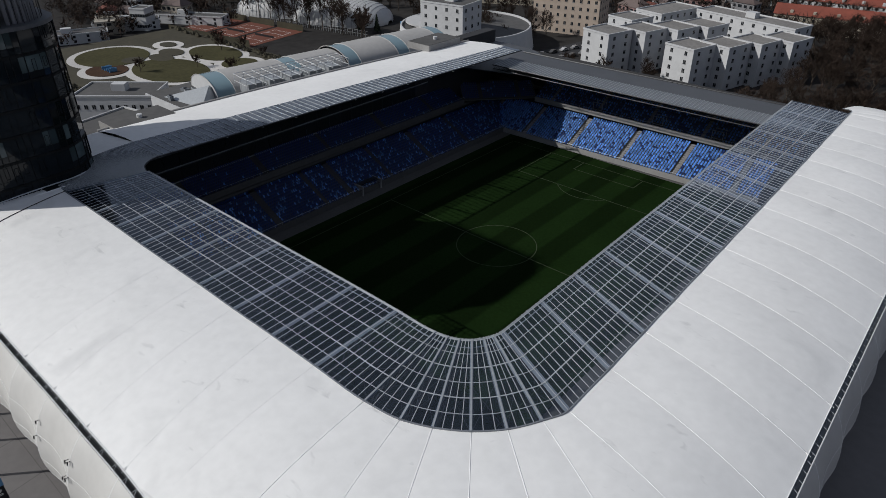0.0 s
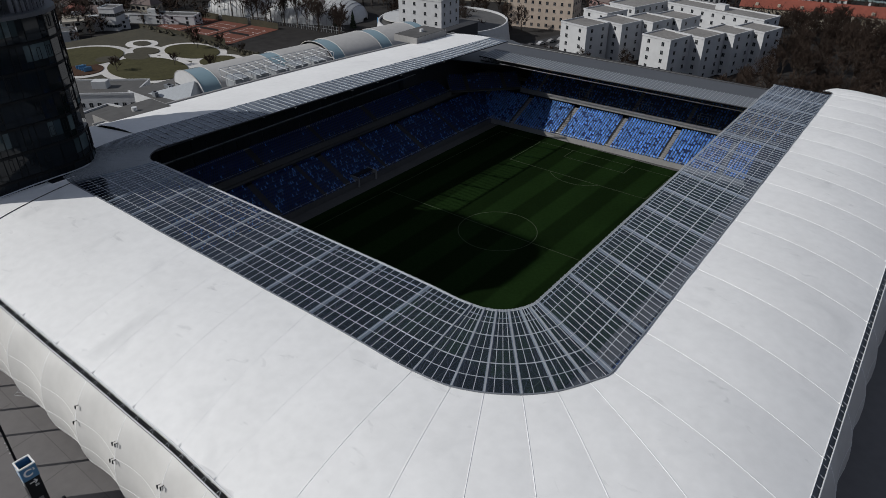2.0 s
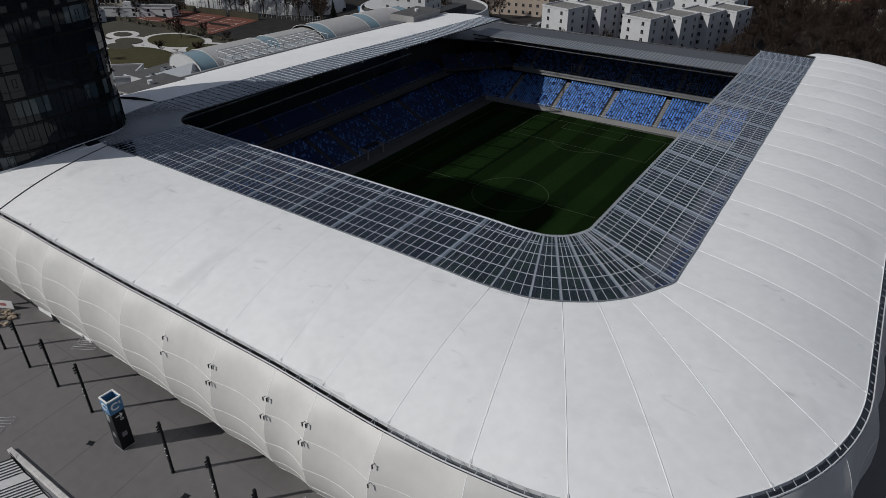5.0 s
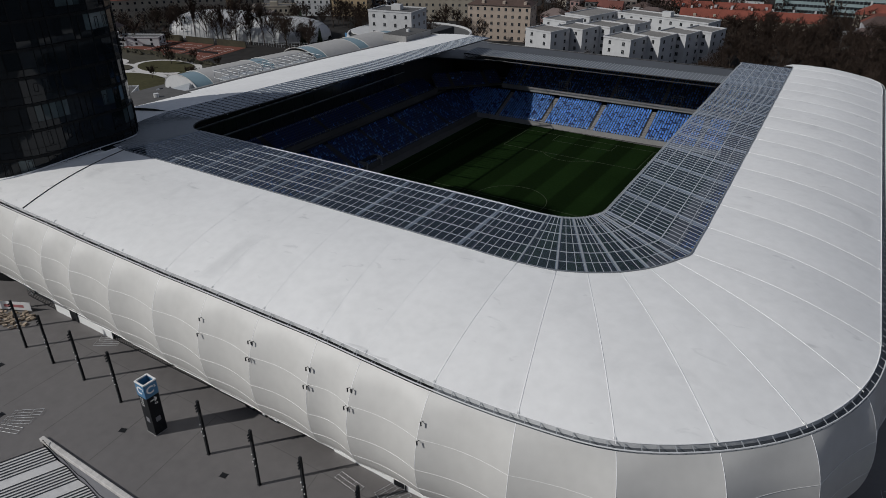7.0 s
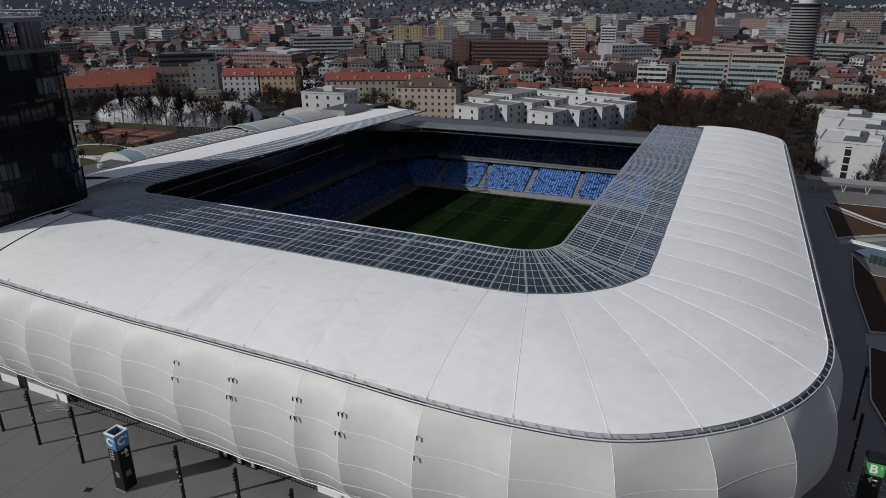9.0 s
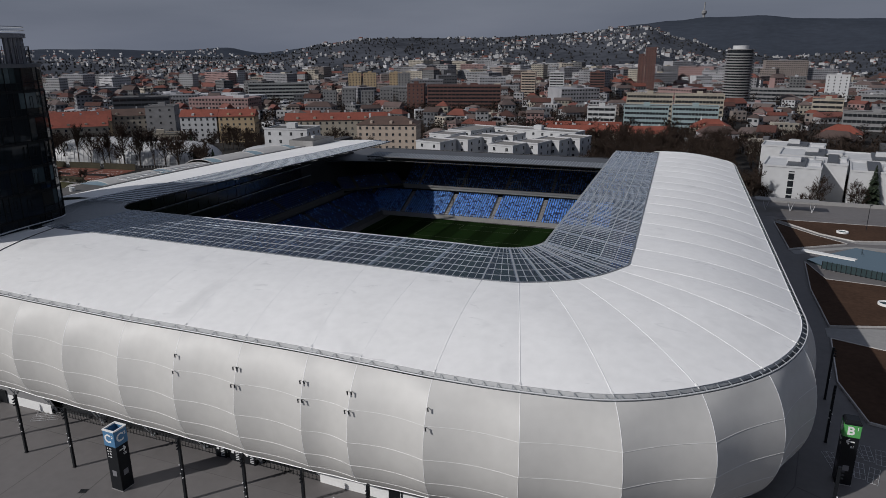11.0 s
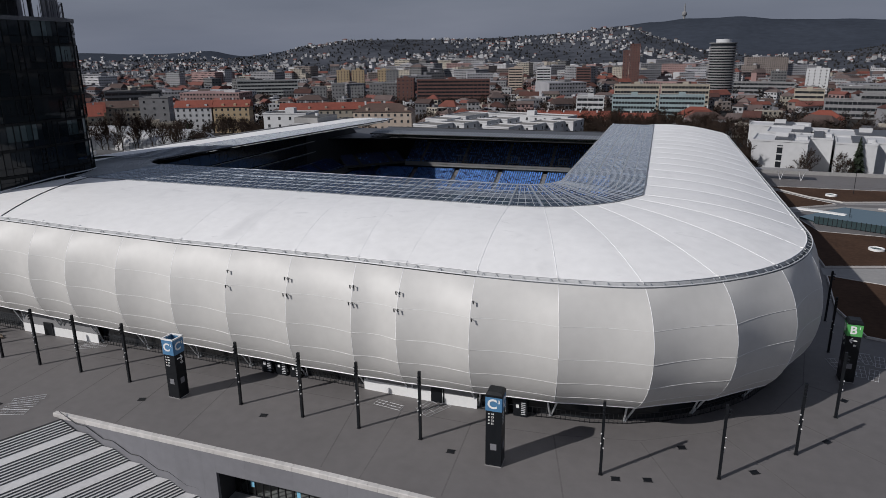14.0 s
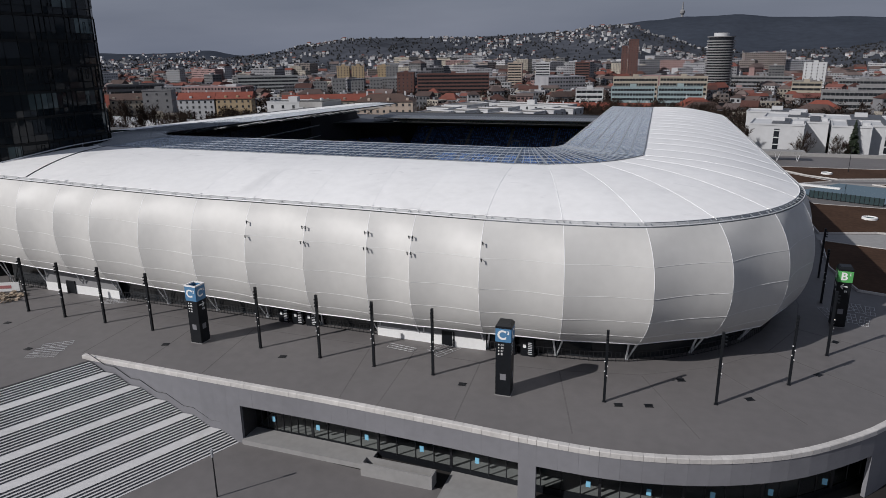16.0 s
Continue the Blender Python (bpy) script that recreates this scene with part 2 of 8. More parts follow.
M = dict(
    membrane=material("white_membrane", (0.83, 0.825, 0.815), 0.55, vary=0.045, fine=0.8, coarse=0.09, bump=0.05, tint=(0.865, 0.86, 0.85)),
    # the roof's white membrane again, darkened for the dimmer light on the sides
    facade=material("facade_membrane_dimmed", (0.545, 0.537, 0.518), 0.5, vary=0.06, fine=0.8, coarse=0.07, bump=0.05),
    seam=material("white_seam", (0.88, 0.88, 0.88), 0.5, vary=0.04),
    steel=material("galvanised_steel", (0.42, 0.44, 0.46), 0.45, 0.35, vary=0.12, fine=2.0),
    steel_white=material("pale_painted_steel", (0.62, 0.63, 0.64), 0.45, 0.0, vary=0.1),
    bar=material("pale_glazing_bar", (0.46, 0.48, 0.515), 0.4, 0.15, vary=0.1, fine=2.0),
    rafter=material("grey_truss_steel", (0.36, 0.38, 0.41), 0.5, 0.2, vary=0.2, fine=1.5),
    weld=material("pale_weld", (0.72, 0.72, 0.71), 0.5, vary=0.05),
    joint=material("deck_joint", (0.138, 0.132, 0.128), 0.9, vary=0.15, fine=2.0, spec=0.2),
    steel_dark=material("dark_steel", (0.022, 0.023, 0.026), 0.45, 0.3, vary=0.2),
    sheet=material("grey_roof_sheet", (0.20, 0.215, 0.235), 0.5, 0.2, vary=0.12, fine=1.2, coarse=0.1),
    sheet_dark=material("dark_roof_sheet", (0.085, 0.09, 0.10), 0.55, 0.1, vary=0.15),
    # near black for the shade under the hem, behind the stands and in recesses
    dark=material("shade_black", (0.03, 0.03, 0.033), 0.8, vary=0.25),
    # stand concrete is darkened for the shade under the roofs
    concrete=material("stand_concrete", (0.1, 0.098, 0.095), 0.85, vary=0.15, fine=1.5, spec=0.2),
    plaza=material("plaza_asphalt", (0.146, 0.137, 0.135), 0.62, vary=0.14, fine=0.7, coarse=0.06, bump=0.2, spec=0.5),
    paving=material("pale_paving", (0.27, 0.265, 0.26), 0.85, vary=0.14, fine=1.2, coarse=0.1),
    kerb=material("kerb_concrete", (0.52, 0.50, 0.48), 0.8, vary=0.16, fine=2.2, per_object=0.08),
    wall_grey=material("wall_concrete", (0.185, 0.185, 0.2), 0.8, vary=0.1, fine=1.0, per_object=0.03),
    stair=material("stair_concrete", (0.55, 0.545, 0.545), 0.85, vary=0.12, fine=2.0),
    # riser colour carries the risers' shade; the stair is all pale concrete
    stair_riser=material("stair_riser_shaded", (0.13, 0.13, 0.13), 0.85, vary=0.15, fine=2.0),
    black=material("black_paint", (0.01, 0.0115, 0.014), 0.4, vary=0.2, spec=0.2),
    sign_blue=material("sign_blue", (0.075, 0.20, 0.36), 0.5, vary=0.06),
    sign_green=material("sign_green", (0.09, 0.36, 0.10), 0.5, vary=0.06),
    white=material("white_paint", (0.78, 0.78, 0.77), 0.6, vary=0.06),
    # one blue seat in two colours: dark for shade, pale for sun
    seat=material("shaded_seat_plastic", (0.010, 0.036, 0.16), 0.45, vary=0.1, island=0.25),
    seat_pale=material("sunlit_seat_plastic", (0.11, 0.26, 0.62), 0.45, vary=0.1, island=0.4),
    grass=striped_grass("mown_turf"),
    lawn=material("winter_lawn", (0.062, 0.058, 0.029), 0.95, vary=0.3, fine=0.8, coarse=0.05, bump=0.4, depth=0.05, spec=0.1),
    # line paint darkened along with the turf, for the same shade
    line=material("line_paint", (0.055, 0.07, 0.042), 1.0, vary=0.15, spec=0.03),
    soil=material("brown_soil", (0.062, 0.036, 0.024), 0.95, vary=0.35, fine=1.2, coarse=0.12, bump=0.6, depth=0.06, spec=0.1),
    city=material("city_ground", (0.034, 0.032, 0.031), 0.95, vary=0.4, fine=0.25, coarse=0.02, bump=0.0, spec=0.1),
    road=material("road_asphalt", (0.042, 0.042, 0.045), 0.9, vary=0.2, fine=0.5, spec=0.2),
    clay=material("tennis_clay", (0.14, 0.043, 0.025), 0.95, vary=0.15, fine=0.6),
    dome=material("dome_fabric", (0.5, 0.5, 0.5), 0.5, vary=0.12, fine=0.5, coarse=0.06),
    render_white=material("white_render", (0.5, 0.505, 0.515), 0.85, vary=0.1, fine=0.5, coarse=0.06),
    render_pale=material("pale_grey_render", (0.37, 0.38, 0.38), 0.85, vary=0.1, fine=0.5, coarse=0.06),
    render_teal=material("pale_teal_cladding", (0.26, 0.335, 0.35), 0.6, vary=0.1, fine=0.5, coarse=0.06),
    render_cream=material("cream_render", (0.36, 0.32, 0.26), 0.85, vary=0.12, fine=0.5),
    render_yellow=material("yellow_render", (0.42, 0.32, 0.20), 0.85, vary=0.12, fine=0.5),
    render_pink=material("pink_render", (0.42, 0.345, 0.285), 0.85, vary=0.14, fine=0.5),
    render_grey=material("grey_render", (0.22, 0.22, 0.225), 0.85, vary=0.15, fine=0.4),
    brick=material("red_brick", (0.115, 0.057, 0.049), 0.9, vary=0.2, fine=0.5),
    roof_red=material("red_tiles", (0.2, 0.053, 0.034), 0.85, vary=0.25, fine=0.7, coarse=0.08),
    roof_brown=material("brown_tiles", (0.08, 0.05, 0.04), 0.85, vary=0.25, fine=0.7),
    roof_gravel=material("pale_roof_gravel", (0.20, 0.19, 0.18), 0.9, vary=0.3, fine=0.8, coarse=0.08),
    roof_flat=material("flat_roof_felt", (0.085, 0.083, 0.082), 0.9, vary=0.25, fine=0.5, coarse=0.06),
    window=glass_material("window_glass", (0.015, 0.018, 0.022), 0.06, (0.10, 0.10, 0.10), 0.12, through=False),
    roof_glass=glass_material("roof_glazing", (0.70, 0.77, 0.86), 0.04, (0.12, 0.145, 0.20), 0.10, through=True, per_object=0.4, ior=1.85, coat=(0.80, 0.89, 1.0)),
    tower_glass=glass_material("tower_glazing", (0.006, 0.009, 0.012), 0.05, (0.035, 0.042, 0.046), 0.04, through=False, per_object=0.9, ior=1.36),
    # the pale film is a painted sky reflection on some panes
    tower_lit=glass_material("tower_reflect_glazing", (0.022, 0.034, 0.038), 0.4, (0.11, 0.145, 0.155), 0.04, through=False, per_object=0.9, ior=1.38),
    tower_dark=material("tower_spandrel", (0.008, 0.009, 0.010), 0.6, vary=0.2, spec=0.15),
    band_glass=glass_material("dusty_band_glazing", (0.55, 0.6, 0.68), 0.72, (0.15, 0.165, 0.19), 0.12, through=True, ior=1.5, coat=(0.85, 0.91, 1.0)),
    pool_glass=glass_material("skylight_glass", (0.03, 0.05, 0.055), 0.1, (0.10, 0.12, 0.125), 0.08, through=False, ior=1.25, coat=(0.55, 0.66, 0.66)),
    shop_glass=glass_material("shop_glass", (0.62, 0.68, 0.68), 0.03, (0.2, 0.2, 0.2), 0.03, through=True, ior=1.4),
    sticker=material("pale_blue_sticker", (0.22, 0.52, 0.70), 0.5, vary=0.06),
    bark=material("bark", (0.075, 0.062, 0.053), 0.95, vary=0.3, fine=2.0, per_object=0.25, spec=0.1),
    twig=material("twigs", (0.042, 0.030, 0.024), 0.95, vary=0.3, fine=0.6, per_object=0.3, spec=0.1),
    # grey toned to sit with the haze tint of the hills
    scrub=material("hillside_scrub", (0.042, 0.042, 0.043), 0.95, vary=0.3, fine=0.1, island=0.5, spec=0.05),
    needle=material("conifer_needles", (0.028, 0.042, 0.022), 0.9, vary=0.35, fine=1.0, island=0.3),
    shrub=material("shrub_leaves", (0.042, 0.037, 0.022), 0.95, vary=0.35, fine=0.8, island=0.3),
    arch_roof=material("arched_roof_membrane", (0.4, 0.39, 0.38), 0.6, vary=0.1, fine=0.7, coarse=0.08),
    arch_glass=glass_material("arched_rooflight", (0.20, 0.29, 0.33), 0.2, (0.25, 0.35, 0.40), 0.1, through=False),
    # haze is put into both hill colours as a blue-grey tint
    hill=material("hazy_wooded_hill", (0.056, 0.062, 0.076), 1.0, vary=0.45, fine=0.035, coarse=0.006, bump=0.0, tint=(0.068, 0.073, 0.086), spec=0.0),
    hill_far=material("hazy_far_wooded_hill", (0.046, 0.054, 0.07), 1.0, vary=0.2, fine=0.03, coarse=0.004, bump=0.0, spec=0.0),
    far_wall=material("far_house_walls", (0.29, 0.29, 0.3), 0.9, vary=0.2, island=0.6, fine=0.1, bump=0.0),
    villa_wall=material("villa_walls", (0.36, 0.36, 0.37), 0.9, vary=0.15, island=0.45, fine=0.1, bump=0.0),
    far_roof=material("far_house_roofs", (0.15, 0.062, 0.046), 0.9, vary=0.3, island=0.6, fine=0.1, bump=0.0),
    banner=material("banner_red", (0.42, 0.16, 0.16), 0.6),
    ply=material("site_rubble", (0.30, 0.24, 0.18), 0.9, vary=0.5, fine=1.0, island=0.6),
    car=material("car_paint", (0.30, 0.30, 0.31), 0.3, 0.2, vary=0.05, per_object=0.9),
    tyre=material("tyre_rubber", (0.02, 0.02, 0.02), 0.9),
)


def smudge(m, scale, amount, colour, low=0.58, high=0.78, stretch=(1, 1, 1)):
    """Faint dirt in irregular patches over a material's own colour; stretch draws it out into streaks."""
    n, l = m.node_tree.nodes, m.node_tree.links
    p = n["Principled BSDF"]
    geo = n.new("ShaderNodeNewGeometry")
    t = n.new("ShaderNodeTexNoise")
    t.inputs["Scale"].default_value, t.inputs["Detail"].default_value, t.inputs["Distortion"].default_value = scale, 9.0, 0.8
    turn = n.new("ShaderNodeMapping")
    turn.inputs["Scale"].default_value = stretch
    l.new(geo.outputs["Position"], turn.inputs["Vector"])
    l.new(turn.outputs["Vector"], t.inputs["Vector"])
    r = n.new("ShaderNodeMapRange")
    r.inputs["From Min"].default_value, r.inputs["From Max"].default_value, r.inputs["To Max"].default_value = low, high, amount
    l.new(t.outputs["Fac"], r.inputs["Value"])
    mix = n.new("ShaderNodeMixRGB")
    src = p.inputs["Base Color"].links[0].from_socket
    l.new(r.outputs["Result"], mix.inputs["Fac"])
    l.new(src, mix.inputs["Color1"])
    mix.inputs["Color2"].default_value = (*colour, 1)
    l.new(mix.outputs["Color"], p.inputs["Base Color"])


def palette(m, colours):
    """Gives each loose piece one of several colours."""
    n, l = m.node_tree.nodes, m.node_tree.links
    p = n["Principled BSDF"]
    geo = n.new("ShaderNodeNewGeometry")
    ramp = n.new("ShaderNodeValToRGB")
    ramp.color_ramp.interpolation = 'CONSTANT'
    while len(ramp.color_ramp.elements) < len(colours):
        ramp.color_ramp.elements.new(0.5)
    for k, c in enumerate(colours):
        ramp.color_ramp.elements[k].position = k / len(colours)
        ramp.color_ramp.elements[k].color = (*c, 1)
    l.new(geo.outputs["Random Per Island"], ramp.inputs["Fac"])
    mix = n.new("ShaderNodeMixRGB")
    mix.blend_type = 'MULTIPLY'
    mix.inputs["Fac"].default_value = 1.0
    src = p.inputs["Base Color"].links[0].from_socket
    l.new(src, mix.inputs["Color1"])
    l.new(ramp.outputs["Color"], mix.inputs["Color2"])
    l.new(mix.outputs["Color"], p.inputs["Base Color"])


palette(M["far_wall"], [(1.0, 1.0, 1.0), (0.55, 0.56, 0.6), (1.0, 0.85, 0.76), (1.3, 1.3, 1.3), (0.8, 0.8, 0.82), (1.1, 1.0, 0.82), (0.45, 0.45, 0.48), (1.15, 1.15, 1.15), (0.72, 0.72, 0.74), (0.58, 0.38, 0.35)])
palette(M["far_roof"], [(0.9, 0.9, 0.95), (1.3, 1.0, 0.95), (0.5, 0.8, 0.95), (0.9, 0.8, 0.85), (0.65, 1.2, 1.5), (0.45, 0.8, 1.0)])
smudge(M["membrane"], 0.11, 0.42, (0.56, 0.56, 0.56))
smudge(M["membrane"], 0.27, 0.5, (0.40, 0.40, 0.40), 0.655, 0.80, (1.0, 2.4, 1.0))
smudge(M["plaza"], 0.16, 0.45, (0.115, 0.108, 0.105))
smudge(M["stair"], 0.3, 0.5, (0.32, 0.31, 0.30))
smudge(M["wall_grey"], 0.25, 0.4, (0.14, 0.14, 0.15))

LETTERS = {}


def text_mesh(body, size, key):
    if (body, size, key) in LETTERS:
        return LETTERS[body, size, key]
    cu = bpy.data.curves.new("lettering", 'FONT')
    cu.body, cu.size, cu.extrude, cu.align_x, cu.align_y = body, size, 0.012, 'CENTER', 'CENTER'
    cu.offset = 0.028 * size
    ob = bpy.data.objects.new("lettering", cu)
    dg = bpy.context.evaluated_depsgraph_get()
    scene.collection.objects.link(ob)
    dg.update()
    me = bpy.data.meshes.new_from_object(ob.evaluated_get(dg))
    scene.collection.objects.unlink(ob)
    bpy.data.objects.remove(ob)
    me.materials.clear()
    me.materials.append(M[key])
    LETTERS[body, size, key] = me
    return me


for spec in (("C", 1.4), ("B", 1.4), ("1", 0.5), ("2", 0.5), ("3", 0.5), ("C2", 0.36), ("B1", 0.36), ("A4", 0.26), ("C3", 0.26), ("C1", 0.26), ("B1", 0.26)):
    text_mesh(*spec, "white")


# ---- mesh helpers ----
def mesh_of(name, verts, faces, mats, slots=None, smooth=False):
    me = bpy.data.meshes.new(name)
    me.from_pydata([tuple(v) for v in verts], [], [tuple(f) for f in faces])
    for k in (mats if isinstance(mats, (list, tuple)) else [mats]):
        me.materials.append(M[k])
    if slots is not None:
        me.polygons.foreach_set("material_index", slots)
    if smooth:
        me.polygons.foreach_set("use_smooth", [True] * len(me.polygons))
    me.update()
    return me


class Build:
    """Collects boxes, prisms, tubes and grids into one mesh."""

    def __init__(self):
        self.v, self.f, self.s = [], [], []

    def add(self, verts, faces, slot=0):
        o = len(self.v)
        self.v += [tuple(v) for v in verts]
        self.f += [tuple(i + o for i in f) for f in faces]
        self.s += [slot] * len(faces)
        return self

    def box(self, x0, x1, y0, y1, z0, z1, slot=0, m=None):
        vs = [(x, y, z) for z in (z0, z1) for y in (y0, y1) for x in (x0, x1)]
        if m is not None:
            vs = [m @ Vector(v) for v in vs]
        return self.add(vs, [(0, 2, 3, 1), (4, 5, 7, 6), (0, 1, 5, 4), (2, 6, 7, 3), (0, 4, 6, 2), (1, 3, 7, 5)], slot)

    def prism(self, poly, z0, z1, slot=0, top_slot=None):
        n = len(poly)
        z0s = z0 if hasattr(z0, "__len__") else [z0] * n
        z1s = z1 if hasattr(z1, "__len__") else [z1] * n
        vs = [(x, y, z) for (x, y), z in zip(poly, z0s)] + [(x, y, z) for (x, y), z in zip(poly, z1s)]
        self.add(vs, [(i, (i + 1) % n, n + (i + 1) % n, n + i) for i in range(n)] + [tuple(range(n - 1, -1, -1))], slot)
        o = len(self.v) - 2 * n
        self.f.append(tuple(o + n + i for i in range(n)))
        self.s.append(slot if top_slot is None else top_slot)
        return self

    def tube(self, pts, radius, sides=6, slot=0, radius_end=None, cap=True):
        pts = [Vector(p) for p in pts]
        n, rings = len(pts), []
        for i, p in enumerate(pts):
            d = (pts[min(i + 1, n - 1)] - pts[max(i - 1, 0)])
            d = d.normalized() if d.length > 1e-9 else Vector((0, 0, 1))
            a = d.cross(Vector((0, 0, 1)))
            a = a.normalized() if a.length > 1e-3 else Vector((1, 0, 0))
            b = d.cross(a)
            r = radius if radius_end is None else radius + (radius_end - radius) * i / max(1, n - 1)
            rings.append([p + (a * math.cos(2 * math.pi * k / sides) + b * math.sin(2 * math.pi * k / sides)) * r for k in range(sides)])
        vs = [q for ring in rings for q in ring]
        fs = [(i * sides + k, i * sides + (k + 1) % sides, (i + 1) * sides + (k + 1) % sides, (i + 1) * sides + k) for i in range(n - 1) for k in range(sides)]
        if cap:
            fs += [tuple(range(sides - 1, -1, -1)), tuple((n - 1) * sides + k for k in range(sides))]
        return self.add(vs, fs, slot)

    def beam(self, a, b, w, h, slot=0, up=(0, 0, 1)):
        """A rectangular bar from a to b."""
        a, b = Vector(a), Vector(b)
        d = (b - a).normalized()
        s = d.cross(Vector(up))
        s = s.normalized() if s.length > 1e-4 else Vector((1, 0, 0))
        u = s.cross(d)
        vs = [p + s * sx * w / 2 + u * sz * h / 2 for p in (a, b) for sz in (-1, 1) for sx in (-1, 1)]
        return self.add(vs, [(0, 1, 3, 2), (4, 6, 7, 5), (0, 4, 5, 1), (2, 3, 7, 6), (0, 2, 6, 4), (1, 5, 7, 3)], slot)

    def grid(self, rows, slot=0, closed=False):
        """A sheet through rows of points."""
        c = len(rows[0])
        vs = [p for r in rows for p in r]
        k = c if closed else c - 1
        return self.add(vs, [(i * c + j, i * c + (j + 1) % c, (i + 1) * c + (j + 1) % c, (i + 1) * c + j) for i in range(len(rows) - 1) for j in range(k)], slot)

    def lathe(self, prof, sides=24, centre=(0, 0), slot=0):
        rows = [[(centre[0] + r * math.cos(2 * math.pi * k / sides), centre[1] + r * math.sin(2 * math.pi * k / sides), z) for k in range(sides)] for r, z in prof]
        return self.grid(rows, slot, closed=True)

    def mesh(self, name, mats, smooth=False):
        return mesh_of(name, self.v, self.f, mats, self.s, smooth)


def empty(name, x=0, y=0, z=0, rz=0):
    ob = new(name)
    ob.matrix_basis = pose(x, y, z, 0, 0, rz)
    ob.empty_display_size = 0.3
    return ob


def part(name, mesh, parent=None, label="", m=None):
    ob = new(name, mesh)
    if parent is not None:
        ob.parent = parent
    if m is not None:
        ob.matrix_basis = m
    if label:
        tagged(ob, label)
    return ob


def thick(mesh_ob, t=0.05, offset=-1):
    mod = mesh_ob.modifiers.new("thickness", 'SOLIDIFY')
    mod.thickness, mod.offset = t, offset
    return mesh_ob


def lerp(a, b, t):
    return tuple(p + (q - p) * t for p, q in zip(a, b))


# ---- ground and podium ----
PLAZA = 7.16
g = Build()
ring = [(2600 * math.cos(a), 2600 * math.sin(a) + 400) for a in [2 * math.pi * k / 48 for k in range(48)]]
g.prism(ring, -1.0, -0.05)
tagged(part("ground", g.mesh("ground", "city")), "dark winter city ground between the buildings", "ground", kind="structure")

# podium outline: south kerb with the curved south-east corner, then north along the east gardens
SOUTH_EDGE = [(-8.5, -110.0), (5.0, -110.2), (16.0, -110.3), (26.0, -110.4), (38.7, -110.8), (48.3, -111.2), (56.0, -111.0), (63.7, -109.3), (70.5, -106.2), (75.7, -102.2), (80.2, -97.6), (84.0, -91.5), (86.6, -84.0), (88.6, -74.0), (91.0, -60.0)]
podium = SOUTH_EDGE + [(150.0, -60.0), (150.0, 92.0), (60.0, 92.0), (60.0, 84.0), (-60.0, 84.0), (-75.0, 60.0), (-75.0, -152.0), (-26.2, -152.0), (-7.25, -110.36)]
# the middle stays open for the bowl
bowl = [(-60, -76), (62, -76), (62, 80), (-60, 80)]


def ring_sheet(b, outer, inner, z, slot=0):
    bm = bmesh.new()
    vo = [bm.verts.new((x, y, z)) for x, y in outer]
    vi = [bm.verts.new((x, y, z)) for x, y in inner]
    eo = [bm.edges.new((vo[i], vo[(i + 1) % len(vo)])) for i in range(len(vo))]
    ei = [bm.edges.new((vi[i], vi[(i + 1) % len(vi)])) for i in range(len(vi))]
    bmesh.ops.triangle_fill(bm, edges=eo + ei, use_beauty=True)
    bm.verts.index_update()
    b.add([v.co[:] for v in bm.verts], [[v.index for v in f.verts] if f.normal.z > 0 else [v.index for v in f.verts][::-1] for f in bm.faces], slot)
    bm.free()


b = Build()
ring_sheet(b, podium, bowl, PLAZA)
n = len(podium)
b.add([(x, y, -0.04) for x, y in podium] + [(x, y, PLAZA) for x, y in podium], [(i, (i + 1) % n, n + (i + 1) % n, n + i) for i in range(n) if not (len(SOUTH_EDGE) > i + 1)], 0)
tagged(part("pavement", b.mesh("pavement", "plaza")), "grey asphalt plaza deck round the stadium", "plaza", kind="structure")

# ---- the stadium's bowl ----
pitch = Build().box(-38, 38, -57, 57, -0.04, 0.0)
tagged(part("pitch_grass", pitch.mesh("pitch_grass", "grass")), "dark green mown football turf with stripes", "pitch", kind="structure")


def line_mesh():
    b = Build()
    z0, z1, w = 0.004, 0.012, 0.16

    def seg(x0, y0, x1, y1):
        b.box(min(x0, x1) - w / 2, max(x0, x1) + w / 2, min(y0, y1) - w / 2, max(y0, y1) + w / 2, z0, z1)

    def arc(cx, cy, r, a0, a1, n=40):
        pts = [(cx + r * math.cos(a0 + (a1 - a0) * k / n), cy + r * math.sin(a0 + (a1 - a0) * k / n)) for k in range(n + 1)]
        q = [(cx + (r - w) * math.cos(a0 + (a1 - a0) * k / n), cy + (r - w) * math.sin(a0 + (a1 - a0) * k / n)) for k in range(n + 1)]
        b.grid([[(x, y, z1) for x, y in q], [(x, y, z1) for x, y in pts]])
    for y in (-52.5, 0, 52.5):
        seg(-34, y, 34, y)
    for x in (-34, 34):
        seg(x, -52.5, x, 52.5)
    for s in (-1, 1):
        for hw, d in ((20.16, 16.5), (9.16, 5.5)):
            seg(-hw, s * (52.5 - d), hw, s * (52.5 - d))
            for x in (-hw, hw):
                seg(x, s * (52.5 - d), x, s * 52.5)
        a = math.acos(5.5 / 9.15)
        base = -math.pi / 2 if s > 0 else math.pi / 2
        arc(0, s * 41.5, 9.15, base - a, base + a)
    arc(0, 0, 9.15, 0, 2 * math.pi, 64)
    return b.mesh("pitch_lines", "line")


tagged(part("pitch_lines", line_mesh()), "white football pitch markings on the turf, darkened for the bowl's shade", "pitch lines", kind="structure")

